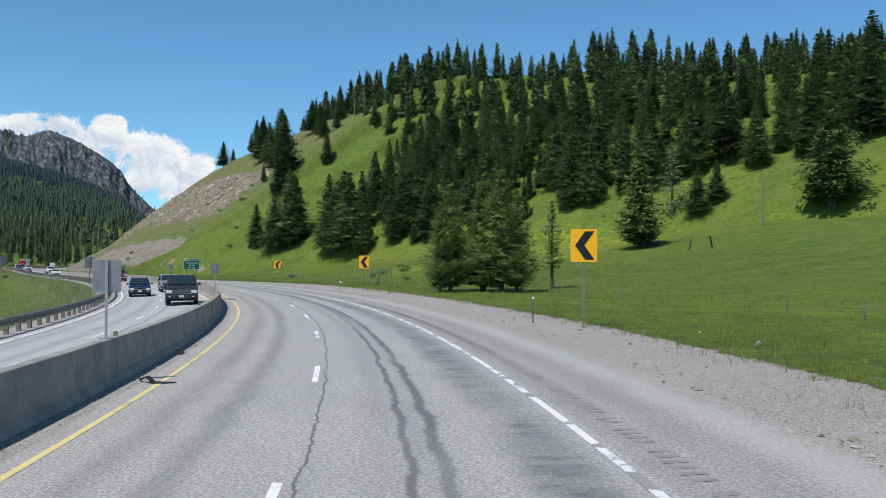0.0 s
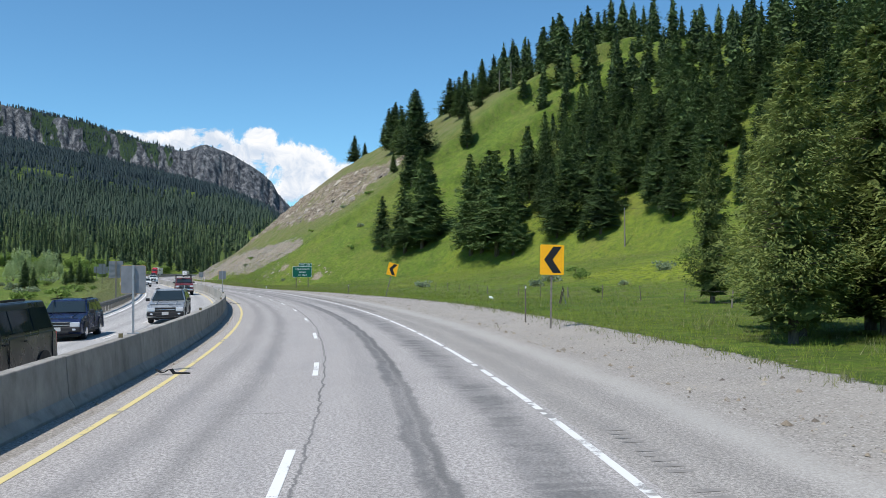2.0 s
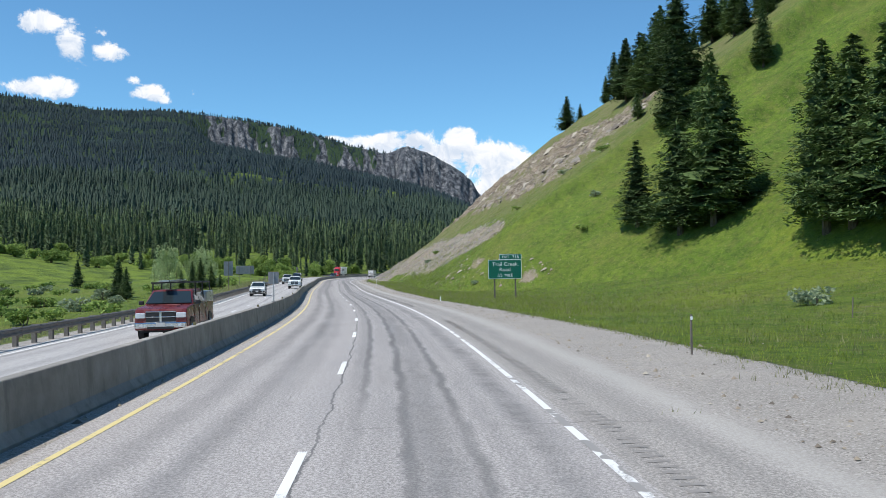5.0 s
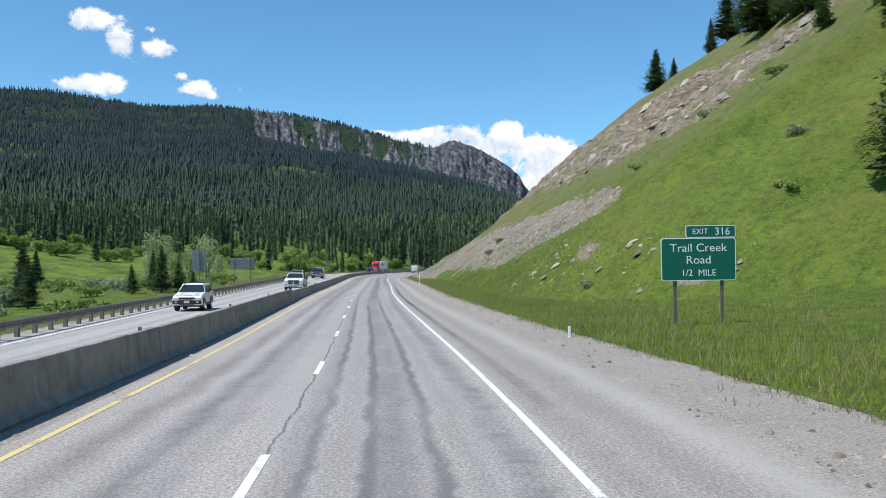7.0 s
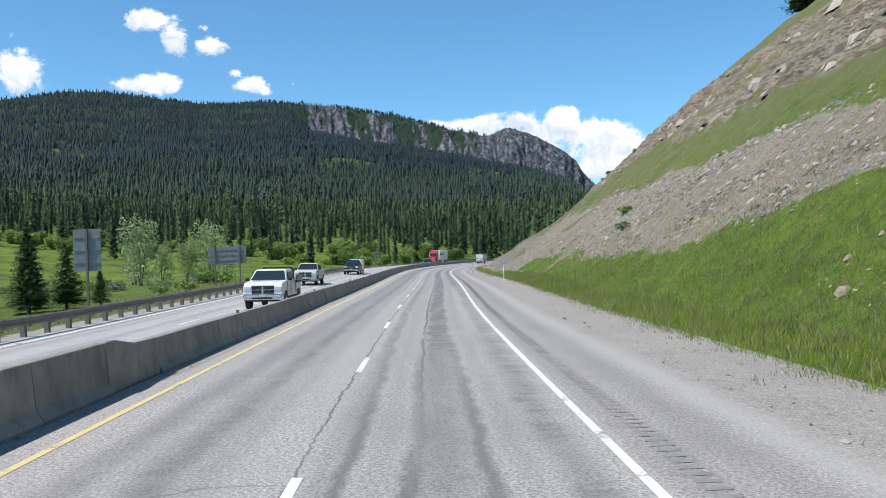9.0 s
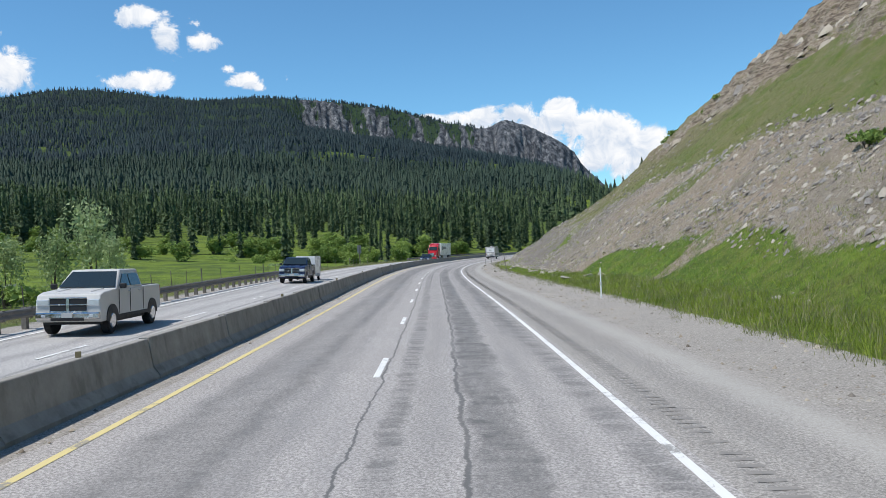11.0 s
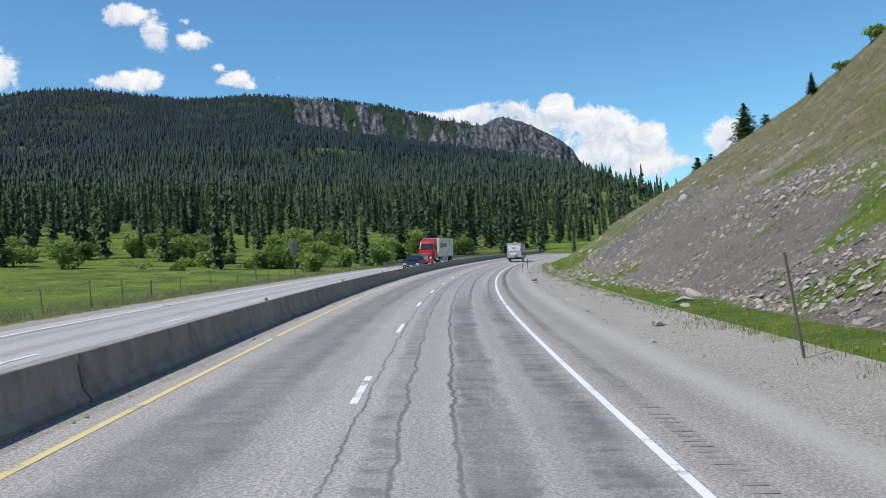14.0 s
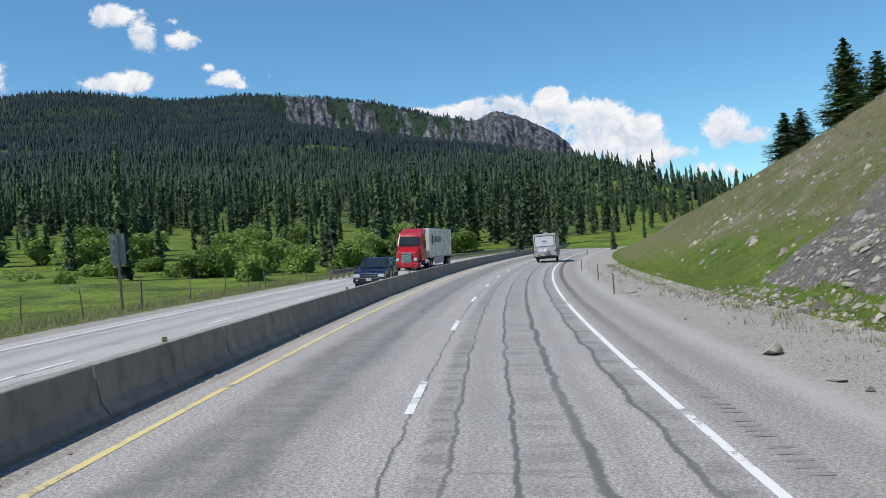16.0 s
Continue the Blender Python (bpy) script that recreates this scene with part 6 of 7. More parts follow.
for (x0, y0, h0), (x1, y1, h1) in ((POLES[0], POLES[1]), (POLES[1], POLES[2]), (POLES[2], POLES[4])):
    wire((x0, y0, z_at(x0, y0) + h0), (x1, y1, z_at(x1, y1) + h1), 1.0, "overhead_wire", "thin sagging overhead wire between poles")


def fence(points, label, h, lean=0.06):
    """Wire fence: each post and each strand of a bay is a part."""
    t = thing("wire_fence", label, "fence")
    tops = []
    for i, (s, d) in enumerate(points):
        x, y = road_xy(s, d)
        z = z_at(float(x), float(y))
        dx, dy = random.gauss(0, lean), random.gauss(0, lean)
        p, q = Vector((float(x), float(y), z - 0.2)), Vector((float(x) + dx, float(y) + dy, z + h * random.uniform(0.85, 1.1)))
        part("post", rods(p, q, 0.05 if i % 4 == 0 else 0.03, 0.045 if i % 4 == 0 else 0.025, 6), M_WOOD if i % 4 == 0 else M_RUST, t)
        tops.append((p, q))
    for k in (0.4, 0.65, 0.9):
        for (p, q), (r, w) in zip(tops, tops[1:]):
            part("wire", rods(p.lerp(q, k), r.lerp(w, k), 0.004, 0.004, 3), M_RUST, t)
    return t


fence([(14 + 4.6 * i, 20.5 + 1.2 * math.sin(i * 0.5)) for i in range(31)], "low wire fence with thin posts across the meadow", 0.95)
fence([(296 + 5.0 * i, -17.0 - 0.5 * math.sin(i)) for i in range(36)], "wire fence with wooden and steel posts along the valley meadow", 1.3)
for x, y, a in ((48, -104, 35), (50, -106, -30)):
    t = thing("broken_post", "dark leaning broken fence post on the meadow", "post", "broken posts", ground_pose(x, y, 20, a * 0.8))
    part("post", rods((0, 0, -0.2), (0, 0, 1.6), 0.14, 0.11, 7), M_DARKWOOD, t)
litter = thing("litter", "crumpled white plastic litter lying in the grass", "litter", "", ground_pose(8.78, -83.17, 0))
bm = bmesh.new()
rock_mesh(bm, rng, 0.27, 0.8, (0, 0, 0.12))
part("bag", bm, M_SIGN_W, litter)
litter = thing("litter", "small white scrap of litter on the verge", "litter", "", ground_pose(-17.0, -169.5, 0))
bm = bmesh.new()
rock_mesh(bm, rng, 0.22, 0.5, (0, 0, 0.1))
part("bag", bm, M_SIGN_W, litter)


tripod = thing("broken_stakes", "weathered stakes leaning together in the grass", "fence post", "", ground_pose(7.9, -96.0, 20))
part("stake", rods((-0.25, 0, -0.1), (0.1, 0, 0.95), 0.035, 0.03, 6), M_DARKWOOD, tripod)
part("stake", rods((0.45, 0.1, -0.1), (-0.02, 0, 0.85), 0.03, 0.025, 6), M_OFFWHITE, tripod, "pale stake")
part("stake", rods((-0.02, 0.3, -0.1), (0.05, 0, 1.1), 0.03, 0.03, 6), M_DARKWOOD, tripod)


def tyre_scrap(s, d, L, turn, seed):
    """A torn strip of tyre tread lying on the road's edge."""
    g = np.random.default_rng(seed)
    t = thing("tyre_scrap", "torn black strip of tyre tread lying by the yellow line", "debris", "tyre scraps", on_road(s, d, None, turn))
    bm = bmesh.new()
    last = None
    for i in range(13):
        f = i / 12
        y, x, z = L * (f - 0.5), 0.12 * math.sin(f * 4 + seed), 0.015 + 0.1 * abs(math.sin(f * 7 + seed)) * (f > 0.5)
        w = 0.07 * (1 - abs(2 * f - 1) ** 3) + 0.01
        ring = [bm.verts.new(c) for c in ((x - w, y, z), (x + w, y, z + 0.01), (x + w, y, z + 0.025), (x - w, y, z + 0.015))]
        if last:
            for k in range(4):
                bm.faces.new((last[k], last[(k + 1) % 4], ring[(k + 1) % 4], ring[k]))
        last = ring
    bmesh.ops.recalc_face_normals(bm, faces=bm.faces[:])
    part("tread", bm, M_TYRE, t)


tyre_scrap(19.6, -3.85, 1.0, 65, 3)
tyre_scrap(26.0, -4.4, 0.7, 30, 5)
tyre_scrap(67.0, -3.85, 0.8, 75, 7)
tyre_scrap(117.0, -4.0, 1.0, 80, 9)
marker = thing("marker_post", "thin white upright marker stake at the edge of the gravel", "roadside post", "", on_road(307.7, 8.45))
part("post", rods((0, 0, -0.1), (0.02, 0, 1.42), 0.032, 0.028, 6), M_SIGN_W, marker)
part("collar", slabbed(rounded(0.13, 0.1, 0.03), "z", 0.66, 0.74), M_OFFWHITE, marker)

# ---- vehicles; each is built facing +y ----
def wheel(parent, x, y, r, w):
    bm = bmesh.new()
    bmesh.ops.create_cone(bm, cap_ends=True, segments=24, radius1=r, radius2=r, depth=w, matrix=pose(x, y, r, 0, 90, 0))
    bmesh.ops.bevel(bm, geom=[e for e in bm.edges if e.calc_length() < r * 0.5], offset=0.03, segments=2, affect="EDGES")
    ty = part("tyre", bm, M_TYRE, parent)
    side = 1 if x > 0 else -1
    bm = bmesh.new()
    bmesh.ops.create_cone(bm, cap_ends=True, segments=20, radius1=r * 0.62, radius2=r * 0.5, depth=0.05, matrix=pose(x + side * (w / 2 + 0.01), y, r, 0, 90 * side, 0))
    part("rim", bm, M_CHROME if r < 0.45 else M_GALV, ty)


def tapered(outline, half, top_half, z0, z1):
    """Side outline (y, z) drawn out to both sides; it narrows from half at z0 to top_half at z1."""
    bm = bmesh.new()
    slab(bm, outline, "x", -1.0, 1.0)
    for v in bm.verts:
        f = min(1, max(0, (v.co.z - z0) / (z1 - z0)))
        v.co.x *= half + (top_half - half) * f
    return bm


def rounded_body(outline, half, top_half, z0, z1, bevel):
    bm = tapered(outline, half, top_half, z0, z1)
    bmesh.ops.bevel(bm, geom=list(bm.edges), offset=bevel, segments=3, affect="EDGES", profile=0.6, clamp_overlap=True)
    return bm


def car(name, label, category, m, paint, L=4.8, W=1.9, H=1.75, style="suv", ride=0.32, r=0.37, rack=""):
    """Passenger vehicle: style suv, pickup or sedan."""
    t = thing(name, label, category, "vehicles on the road", m)
    f, b = L / 2, -L / 2
    hood, belt = ride + (H - ride) * 0.52, ride + (H - ride) * 0.58
    if style == "pickup":
        hood, belt = ride + (H - ride) * 0.58, ride + (H - ride) * 0.62
    body = [(b, ride + 0.15), (b + 0.06, belt), (f - 1.35, belt), (f - 0.25, hood - 0.06), (f, hood - 0.22), (f, ride + 0.1), (f - 0.15, ride), (b + 0.15, ride)]
    if style == "pickup":
        body = [(b, ride + 0.2), (b, belt), (b + 1.75, belt), (f - 1.2, belt - 0.01), (f - 0.35, hood), (f - 0.08, hood - 0.07), (f, hood - 0.24), (f, ride + 0.12), (f - 0.12, ride), (b + 0.12, ride + 0.1)]
    part("body", rounded_body(body, W / 2, W / 2 - 0.04, ride, belt, 0.05), paint, t)
    back = {"suv": b + 0.1, "pickup": b + 1.8, "sedan": b + 0.75}[style]
    lean = {"suv": 0.25, "pickup": 0.12, "sedan": 0.75}[style]
    cabin = [(back, belt - 0.03), (back + lean, H), (f - 2.15, H), (f - 1.35, belt - 0.03)]
    part("cabin", rounded_body(cabin, W / 2 - 0.04, W / 2 - 0.22, belt, H, 0.06), paint, t)
    # glass: windscreen, rear window, side panes
    def sloped(y0, z0, y1, z1, w0, w1, out):
        bm = bmesh.new()
        n = Vector((0, z1 - z0, -(y1 - y0))).normalized() * out
        vs = [bm.verts.new(Vector(p) + n * k) for k in (1.0, 0.2) for p in ((-w0, y0, z0), (w0, y0, z0), (w1, y1, z1), (-w1, y1, z1))]
        bm.faces.new(vs[:4])
        bm.faces.new(vs[4:][::-1])
        for i in range(4):
            bm.faces.new((vs[i], vs[i + 4], vs[(i + 1) % 4 + 4], vs[(i + 1) % 4]))
        bmesh.ops.recalc_face_normals(bm, faces=bm.faces[:])
        return bm
    part("windscreen", sloped(f - 1.40, belt + 0.04, f - 2.10, H - 0.07, W / 2 - 0.12, W / 2 - 0.28, 0.025), M_GLASS, t, "dark tinted windscreen")
    part("rear_window", sloped(back + 0.02 + lean * 0.15, belt + 0.08, back + lean * 0.85, H - 0.1, W / 2 - 0.16, W / 2 - 0.3, -0.03), M_GLASS, t, "dark rear window")
    y0, y1 = back + 0.2, f - 1.6
    n = 3 if style == "suv" else 2
    for side in (-1, 1):
        for i in range(n):
            a, c = y0 + (y1 - y0) * i / n + 0.04, y0 + (y1 - y0) * (i + 1) / n - 0.04
            ta, tc = max(a, back + lean + 0.05), min(c, f - 2.2) if i == n - 1 else c
            z0, z1 = belt + 0.06, H - 0.14
            x0, x1 = W / 2 - 0.045, W / 2 - 0.17
            bm = bmesh.new()
            vs = [bm.verts.new((side * (x + o), y, z)) for o in (0.012, -0.03) for x, y, z in ((x0, a, z0), (x0, c, z0), (x1, tc, z1), (x1, ta, z1))]
            bm.faces.new(vs[:4])
            bm.faces.new(vs[4:][::-1])
            for k in range(4):
                bm.faces.new((vs[k], vs[k + 4], vs[(k + 1) % 4 + 4], vs[(k + 1) % 4]))
            bmesh.ops.recalc_face_normals(bm, faces=bm.faces[:])
            part("side_window", bm, M_GLASS, t, "dark side window")
        part("headlight", boxed((side * (W / 2 - 0.24), f - 0.05, hood - 0.3), (0.38, 0.16, 0.2), None, 0.03), M_LAMP, t, "clear headlight")
        part("tail_light", boxed((side * (W / 2 - 0.12), b + 0.02, belt - 0.22), (0.16, 0.1, 0.34), None, 0.02), M_REDLENS, t, "red tail light")
        part("mirror", boxed((side * (W / 2 + 0.1), f - 1.55, belt + 0.08), (0.2, 0.12, 0.16), None, 0.03), M_BLACK, t, "black wing mirror")
    gz, gh = hood - (0.36 if style == "pickup" else 0.31), 0.4 if style == "pickup" else 0.24
    part("grille", boxed((0, f - 0.005, gz), (W * 0.56, 0.06, gh), None, 0.03), M_BLACK, t, "black grille")
    if style == "pickup":
        part("grille_post", boxed((0, f + 0.022, gz), (0.09, 0.04, gh), None, 0.01), M_CHROME, t, "bright upright grille bar")
    for dz in (-gh / 2, 0.0, gh / 2):
        part("grille_bar", boxed((0, f + 0.02, gz + dz), (W * 0.57, 0.035, 0.035), None, 0.01), M_CHROME, t, "bright grille bar")
    part("air_intake", boxed((0, f + 0.075, ride + 0.1), (W * 0.5, 0.05, 0.1), None, 0.02), M_BLACK, t, "dark lower intake")
    part("bonnet_edge", boxed((0, f - 0.22, hood - 0.045), (W * 0.82, 0.03, 0.02), None, 0.006), M_BLACK, t, "dark bonnet gap")
    for side in (-1, 1):
        part("bonnet_ridge", slabbed([(f - 1.38, belt - 0.02), (f - 1.38, belt + 0.025), (f - 0.35, hood + 0.012), (f - 0.3, hood - 0.06)], "x", side * W * 0.26 - 0.03, side * W * 0.26 + 0.03, 0.01), paint, t)
        for y in (f - 0.9, b + 0.95):
            arch = [(y + math.cos(k * math.pi / 10) * (r + 0.1), r + math.sin(k * math.pi / 10) * (r + 0.09)) for k in range(11)]
            part("wheel_arch", slabbed(arch, "x", side * (W / 2 - 0.2) if side > 0 else -W / 2 - 0.012, W / 2 + 0.012 if side > 0 else -(W / 2 - 0.2)), M_BLACK, t, "dark wheel arch")
        part("sill", boxed((side * (W / 2 - 0.01), 0, ride + 0.08), (0.05, L * 0.5, 0.12), None, 0.02), M_BLACK, t, "dark sill trim")
        doors = (f - 1.5, f - 2.55, back + 0.3) if style != "pickup" else (f - 1.5, f - 2.5, b + 1.85)
        for y in doors:
            part("door_gap", boxed((side * (W / 2 - 0.012), y, (ride + belt) / 2 + 0.06), (0.02, 0.018, belt - ride - 0.2)), M_BLACK, t)
        for y in doors[:2]:
            part("door_handle", boxed((side * (W / 2 + 0.005), y - 0.85, belt - 0.12), (0.035, 0.16, 0.035), None, 0.01), M_CHROME if style == "pickup" else M_BLACK, t)
        part("fog_lamp", boxed((side * W * 0.36, f + 0.07, ride + 0.2), (0.14, 0.05, 0.09), None, 0.02), M_LAMP, t, "round fog lamp")
        part("wiper", boxed((side * 0.28 + 0.1, f - 1.43, belt + 0.075), (0.5, 0.03, 0.02)), M_BLACK, t)
    part("bumper", boxed((0, f + 0.01, ride + 0.2), (W * 0.97, 0.16, 0.22), None, 0.05), M_CHROME if style == "pickup" else M_BLACK, t, "front bumper")
    part("rear_bumper", boxed((0, b - 0.01, ride + 0.25), (W * 0.95, 0.14, 0.2), None, 0.04), M_BLACK, t, "rear bumper")
    part("number_plate", boxed((0, f + 0.1, ride + 0.22), (0.32, 0.012, 0.15)), M_OFFWHITE, t, "plain pale plate")
    part("underbody", boxed((0, 0, ride + 0.02), (W * 0.86, L * 0.9, 0.22)), M_BLACK, t, "dark underbody")
    for y in (f - 0.9, b + 0.95):
        for x in (-1, 1):
            wheel(t, x * (W / 2 - 0.13), y, r, 0.25)
    if style == "suv":
        for side in (-1, 1):
            part("roof_rail", boxed((side * (W / 2 - 0.3), -0.3, H + 0.04), (0.04, L * 0.42, 0.05), None, 0.01), M_BLACK, t)
    if style == "pickup":
        if rack == "ladder":
            for side in (-1, 1):
                for y in (b + 0.15, back + 0.05, f - 2.4):
                    part("rack_post", rods((side * W * 0.44, y, belt), (side * W * 0.42, y, H + 0.26), 0.03, 0.03, 8), M_BLACK, t, "black rack post")
                part("rack_rail", rods((side * W * 0.42, b + 0.1, H + 0.27), (side * W * 0.42, f - 2.2, H + 0.27), 0.03, 0.03, 8), M_BLACK, t, "black rack rail")
                part("tool_box", boxed((side * W * 0.4, b + 0.9, belt + 0.22), (0.4, 1.7, 0.46), None, 0.03), M_SILVER, t, "pale service tool box")
            for y in (b + 0.15, b + 1.1, back + 0.05, f - 2.3):
                part("rack_crossbar", boxed((0, y, H + 0.29), (W * 0.88, 0.06, 0.05)), M_BLACK, t, "black rack crossbar")
            part("ladder", boxed((0.25, -0.6, H + 0.35), (0.4, 3.6, 0.07), None, 0.01), M_SILVER, t, "aluminium ladder on the rack")
        if rack == "headache":
            part("cab_rack", slabbed([(-W * 0.44, belt), (-W * 0.44, H), (-W * 0.36, H + 0.1), (W * 0.36, H + 0.1), (W * 0.44, H), (W * 0.44, belt), (W * 0.39, belt), (W * 0.39, H - 0.04), (W * 0.33, H + 0.04), (-W * 0.33, H + 0.04), (-W * 0.39, H - 0.04), (-W * 0.39, belt)], "y", back - 0.12, back - 0.05), M_BLACK, t, "black steel rack behind the cab")
            part("flat_bed", boxed((0, b + 0.85, belt - 0.12), (W * 1.06, 1.85, 0.1), None, 0.02), M_BLACK, t, "dark steel flat bed")
            for side in (-1, 1):
                part("bed_side", boxed((side * W * 0.52, b + 0.85, belt + 0.1), (0.05, 1.8, 0.34), None, 0.01), M_DARK, t, "dark bed side board")
        part("bed_liner", boxed((0, b + 0.9, belt + 0.003), (W * 0.82, 1.6, 0.02)), M_BLACK, t, "dark open cargo bed")
    return t


def oncoming(s, d):
    return on_road(s, d, float(edge_height(np.array([s]), np.array([d]))[0]), 180) @ pose(0, 0, 0, 0, math.degrees(math.atan(float(np.interp(s, BANK_S, BANK_K)))), 0)


car("suv", "large black sport utility vehicle with roof rails", "car", oncoming(63.0, -7.2), M_DARK, 5.5, 2.05, 1.95, "suv", 0.38, 0.4)
car("car", "dark blue family car in the outer lane", "car", oncoming(84.0, -10.4), M_DARKBLUE, 4.6, 1.82, 1.6, "suv", 0.28, 0.34)
car("suv", "pale silver sport utility car on the far carriageway", "car", oncoming(93.5, -7.4), M_SILVER, 4.6, 1.85, 1.68, "suv", 0.3, 0.36)
car("pickup_truck", "dark maroon pickup truck with a black ladder rack", "pickup truck", oncoming(152.6, -7.6), M_MAROON, 5.8, 2.0, 1.95, "pickup", 0.45, 0.42, "ladder")
car("suv", "old boxy white sport utility car", "car", oncoming(221.5, -9.9), M_WHITE, 4.3, 1.78, 1.66, "suv", 0.36, 0.37)
car("pickup_truck", "white pickup truck with a black rack and flat bed", "pickup truck", oncoming(262.3, -7.0), M_WHITE, 5.8, 2.0, 2.0, "pickup", 0.5, 0.43, "headache")
car("pickup_truck", "white pickup truck in the outer lane further back", "pickup truck", oncoming(296.0, -10.2), M_OFFWHITE, 5.6, 1.98, 1.95, "pickup", 0.42, 0.41)
car("suv", "dark sport utility car ahead of the red truck", "car", oncoming(446.0, -7.0), M_DARKBLUE, 4.8, 1.93, 1.75, "suv", 0.32, 0.37)
car("suv", "small white car far down the road", "car", oncoming(600.0, -7.3), M_WHITE, 4.5, 1.8, 1.5, "sedan", 0.28, 0.34)


def cargo_trailer(m):
    t = thing("cargo_trailer", "plain white enclosed cargo trailer on the far carriageway", "trailer", "vehicles on the road", m)
    part("body", boxed((0, 0, 1.45), (2.0, 3.8, 1.95), None, 0.06), M_WHITE, t)
    part("roof_cap", boxed((0, 0, 2.44), (1.94, 3.7, 0.05), None, 0.02), M_OFFWHITE, t)
    part("skirt", boxed((0, 0, 0.5), (2.02, 3.84, 0.1)), M_GALV, t, "metal lower trim")
    for x in (-1, 1):
        part("corner_trim", boxed((x * 0.99, -1.89, 1.45), (0.06, 0.06, 1.9)), M_GALV, t)
        part("fender", slabbed([(-0.45, 0.45), (-0.4, 0.72), (0.4, 0.72), (0.45, 0.45), (0.36, 0.45), (0.33, 0.64), (-0.33, 0.64), (-0.36, 0.45)], "x", x * 1.0 if x > 0 else -1.22, x * 1.22 if x > 0 else -1.0), M_GALV, t)
        part("tail_light", boxed((x * 0.85, -1.92, 0.72), (0.16, 0.04, 0.1)), M_REDLENS, t, "red tail light")
        wheel(t, x * 1.08, 0, 0.33, 0.2)
    part("drawbar", boxed((0, 2.4, 0.48), (0.12, 1.2, 0.1)), M_BLACK, t)


cargo_trailer(oncoming(341.6, -10.0) @ Matrix.Scale(0.82, 4))
car("pickup_truck", "dark blue pickup truck towing a white trailer", "pickup truck", oncoming(336.0, -10.0), M_DARKBLUE, 5.7, 2.0, 1.95, "pickup", 0.42, 0.41)


def travel_trailer(m):
    """Camper trailer, seen from behind."""
    t = thing("travel_trailer", "white travel trailer with a dark rear outline and covered spare wheel", "travel trailer", "vehicles on the road", m)
    L, W, z0, z1 = 7.2, 2.46, 0.62, 3.12
    part("body", rounded_body([(-L / 2, z0), (-L / 2, z1), (L / 2 - 0.7, z1), (L / 2, z1 - 0.7), (L / 2, z0)], W / 2, W / 2, z0, z1, 0.05), M_OFFWHITE, t)
    y = -L / 2
    for x, z, sx, sz in ((0, 2.88, 2.08, 0.05), (0, 1.78, 2.08, 0.05), (-1.02, 2.33, 0.05, 1.12), (1.02, 2.33, 0.05, 1.12)):
        part("outline_stripe", boxed((x, y - 0.008, z), (sx, 0.012, sz)), M_BLACK, t, "black stripe")
    part("rear_panel", boxed((0, y - 0.006, 2.33), (1.98, 0.01, 1.06)), M_WHITE, t, "clean white rear panel")
    for x, sx, tilt in ((-0.02, 0.5, 0), (0.1, 0.7, 4)):
        part("emblem", boxed((x, y - 0.014, 2.32 - 0.18 * (tilt > 0)), (sx, 0.008, 0.16 if tilt == 0 else 0.04), Matrix.Rotation(radians(tilt), 4, "Y")), M_GREY, t, "grey emblem shape")
    for x in (-1, 1):
        part("corner_trim", boxed((x * 1.215, y - 0.002, 1.9), (0.06, 0.03, 2.4), None, 0.01), M_BLACK, t, "black corner trim")
        part("tail_light", boxed((x * 1.03, y - 0.02, 1.28), (0.18, 0.04, 0.1), None, 0.01), M_REDLENS, t, "red tail light")
        part("side_stripe", boxed((x * 1.233, 0, 1.25), (0.01, L * 0.94, 0.5)), M_GREY, t, "grey side graphic")
        for yy in (-0.2, 0.62):
            wheel(t, x * 1.08, yy - 0.4, 0.36, 0.22)
    for x in (-0.35, 0, 0.35):
        part("marker_light", boxed((x, y - 0.02, 3.02), (0.09, 0.04, 0.035)), M_REDLENS, t, "red marker light")
    part("storage_door", boxed((-0.5, y - 0.012, 1.38), (0.5, 0.02, 0.42), None, 0.01), M_WHITE, t, "small storage door")
    bm = bmesh.new()
    bmesh.ops.create_cone(bm, cap_ends=True, segments=28, radius1=0.36, radius2=0.36, depth=0.26, matrix=pose(0.12, y - 0.2, 1.2, 90, 0, 0))
    bmesh.ops.bevel(bm, geom=[e for e in bm.edges if e.calc_length() < 0.15], offset=0.05, segments=3, affect="EDGES")
    part("spare_wheel_cover", bm, M_OFFWHITE, t, "pale spare wheel cover", flat=False)
    part("bumper", boxed((0, y - 0.16, 0.66), (2.36, 0.14, 0.16), None, 0.02), M_BLACK, t)
    part("underframe", boxed((0, 0, 0.52), (2.2, L * 0.96, 0.2)), M_BLACK, t)
    part("roof_unit", boxed((0, -0.4, 3.28), (0.75, 1.0, 0.32), None, 0.08), M_BLACK, t, "dark roof air conditioner")
    part("roof_vent", boxed((0.1, -2.4, 3.18), (0.45, 0.45, 0.14), None, 0.03), M_OFFWHITE, t)
    part("awning_roller", rods((1.28, -2.6, 3.0), (1.28, 2.2, 3.0), 0.06), M_BLACK, t)
    part("number_plate", boxed((-0.62, y - 0.25, 0.86), (0.3, 0.01, 0.15)), M_GREY, t, "plain plate")


travel_trailer(on_road(493.0, 2.1))


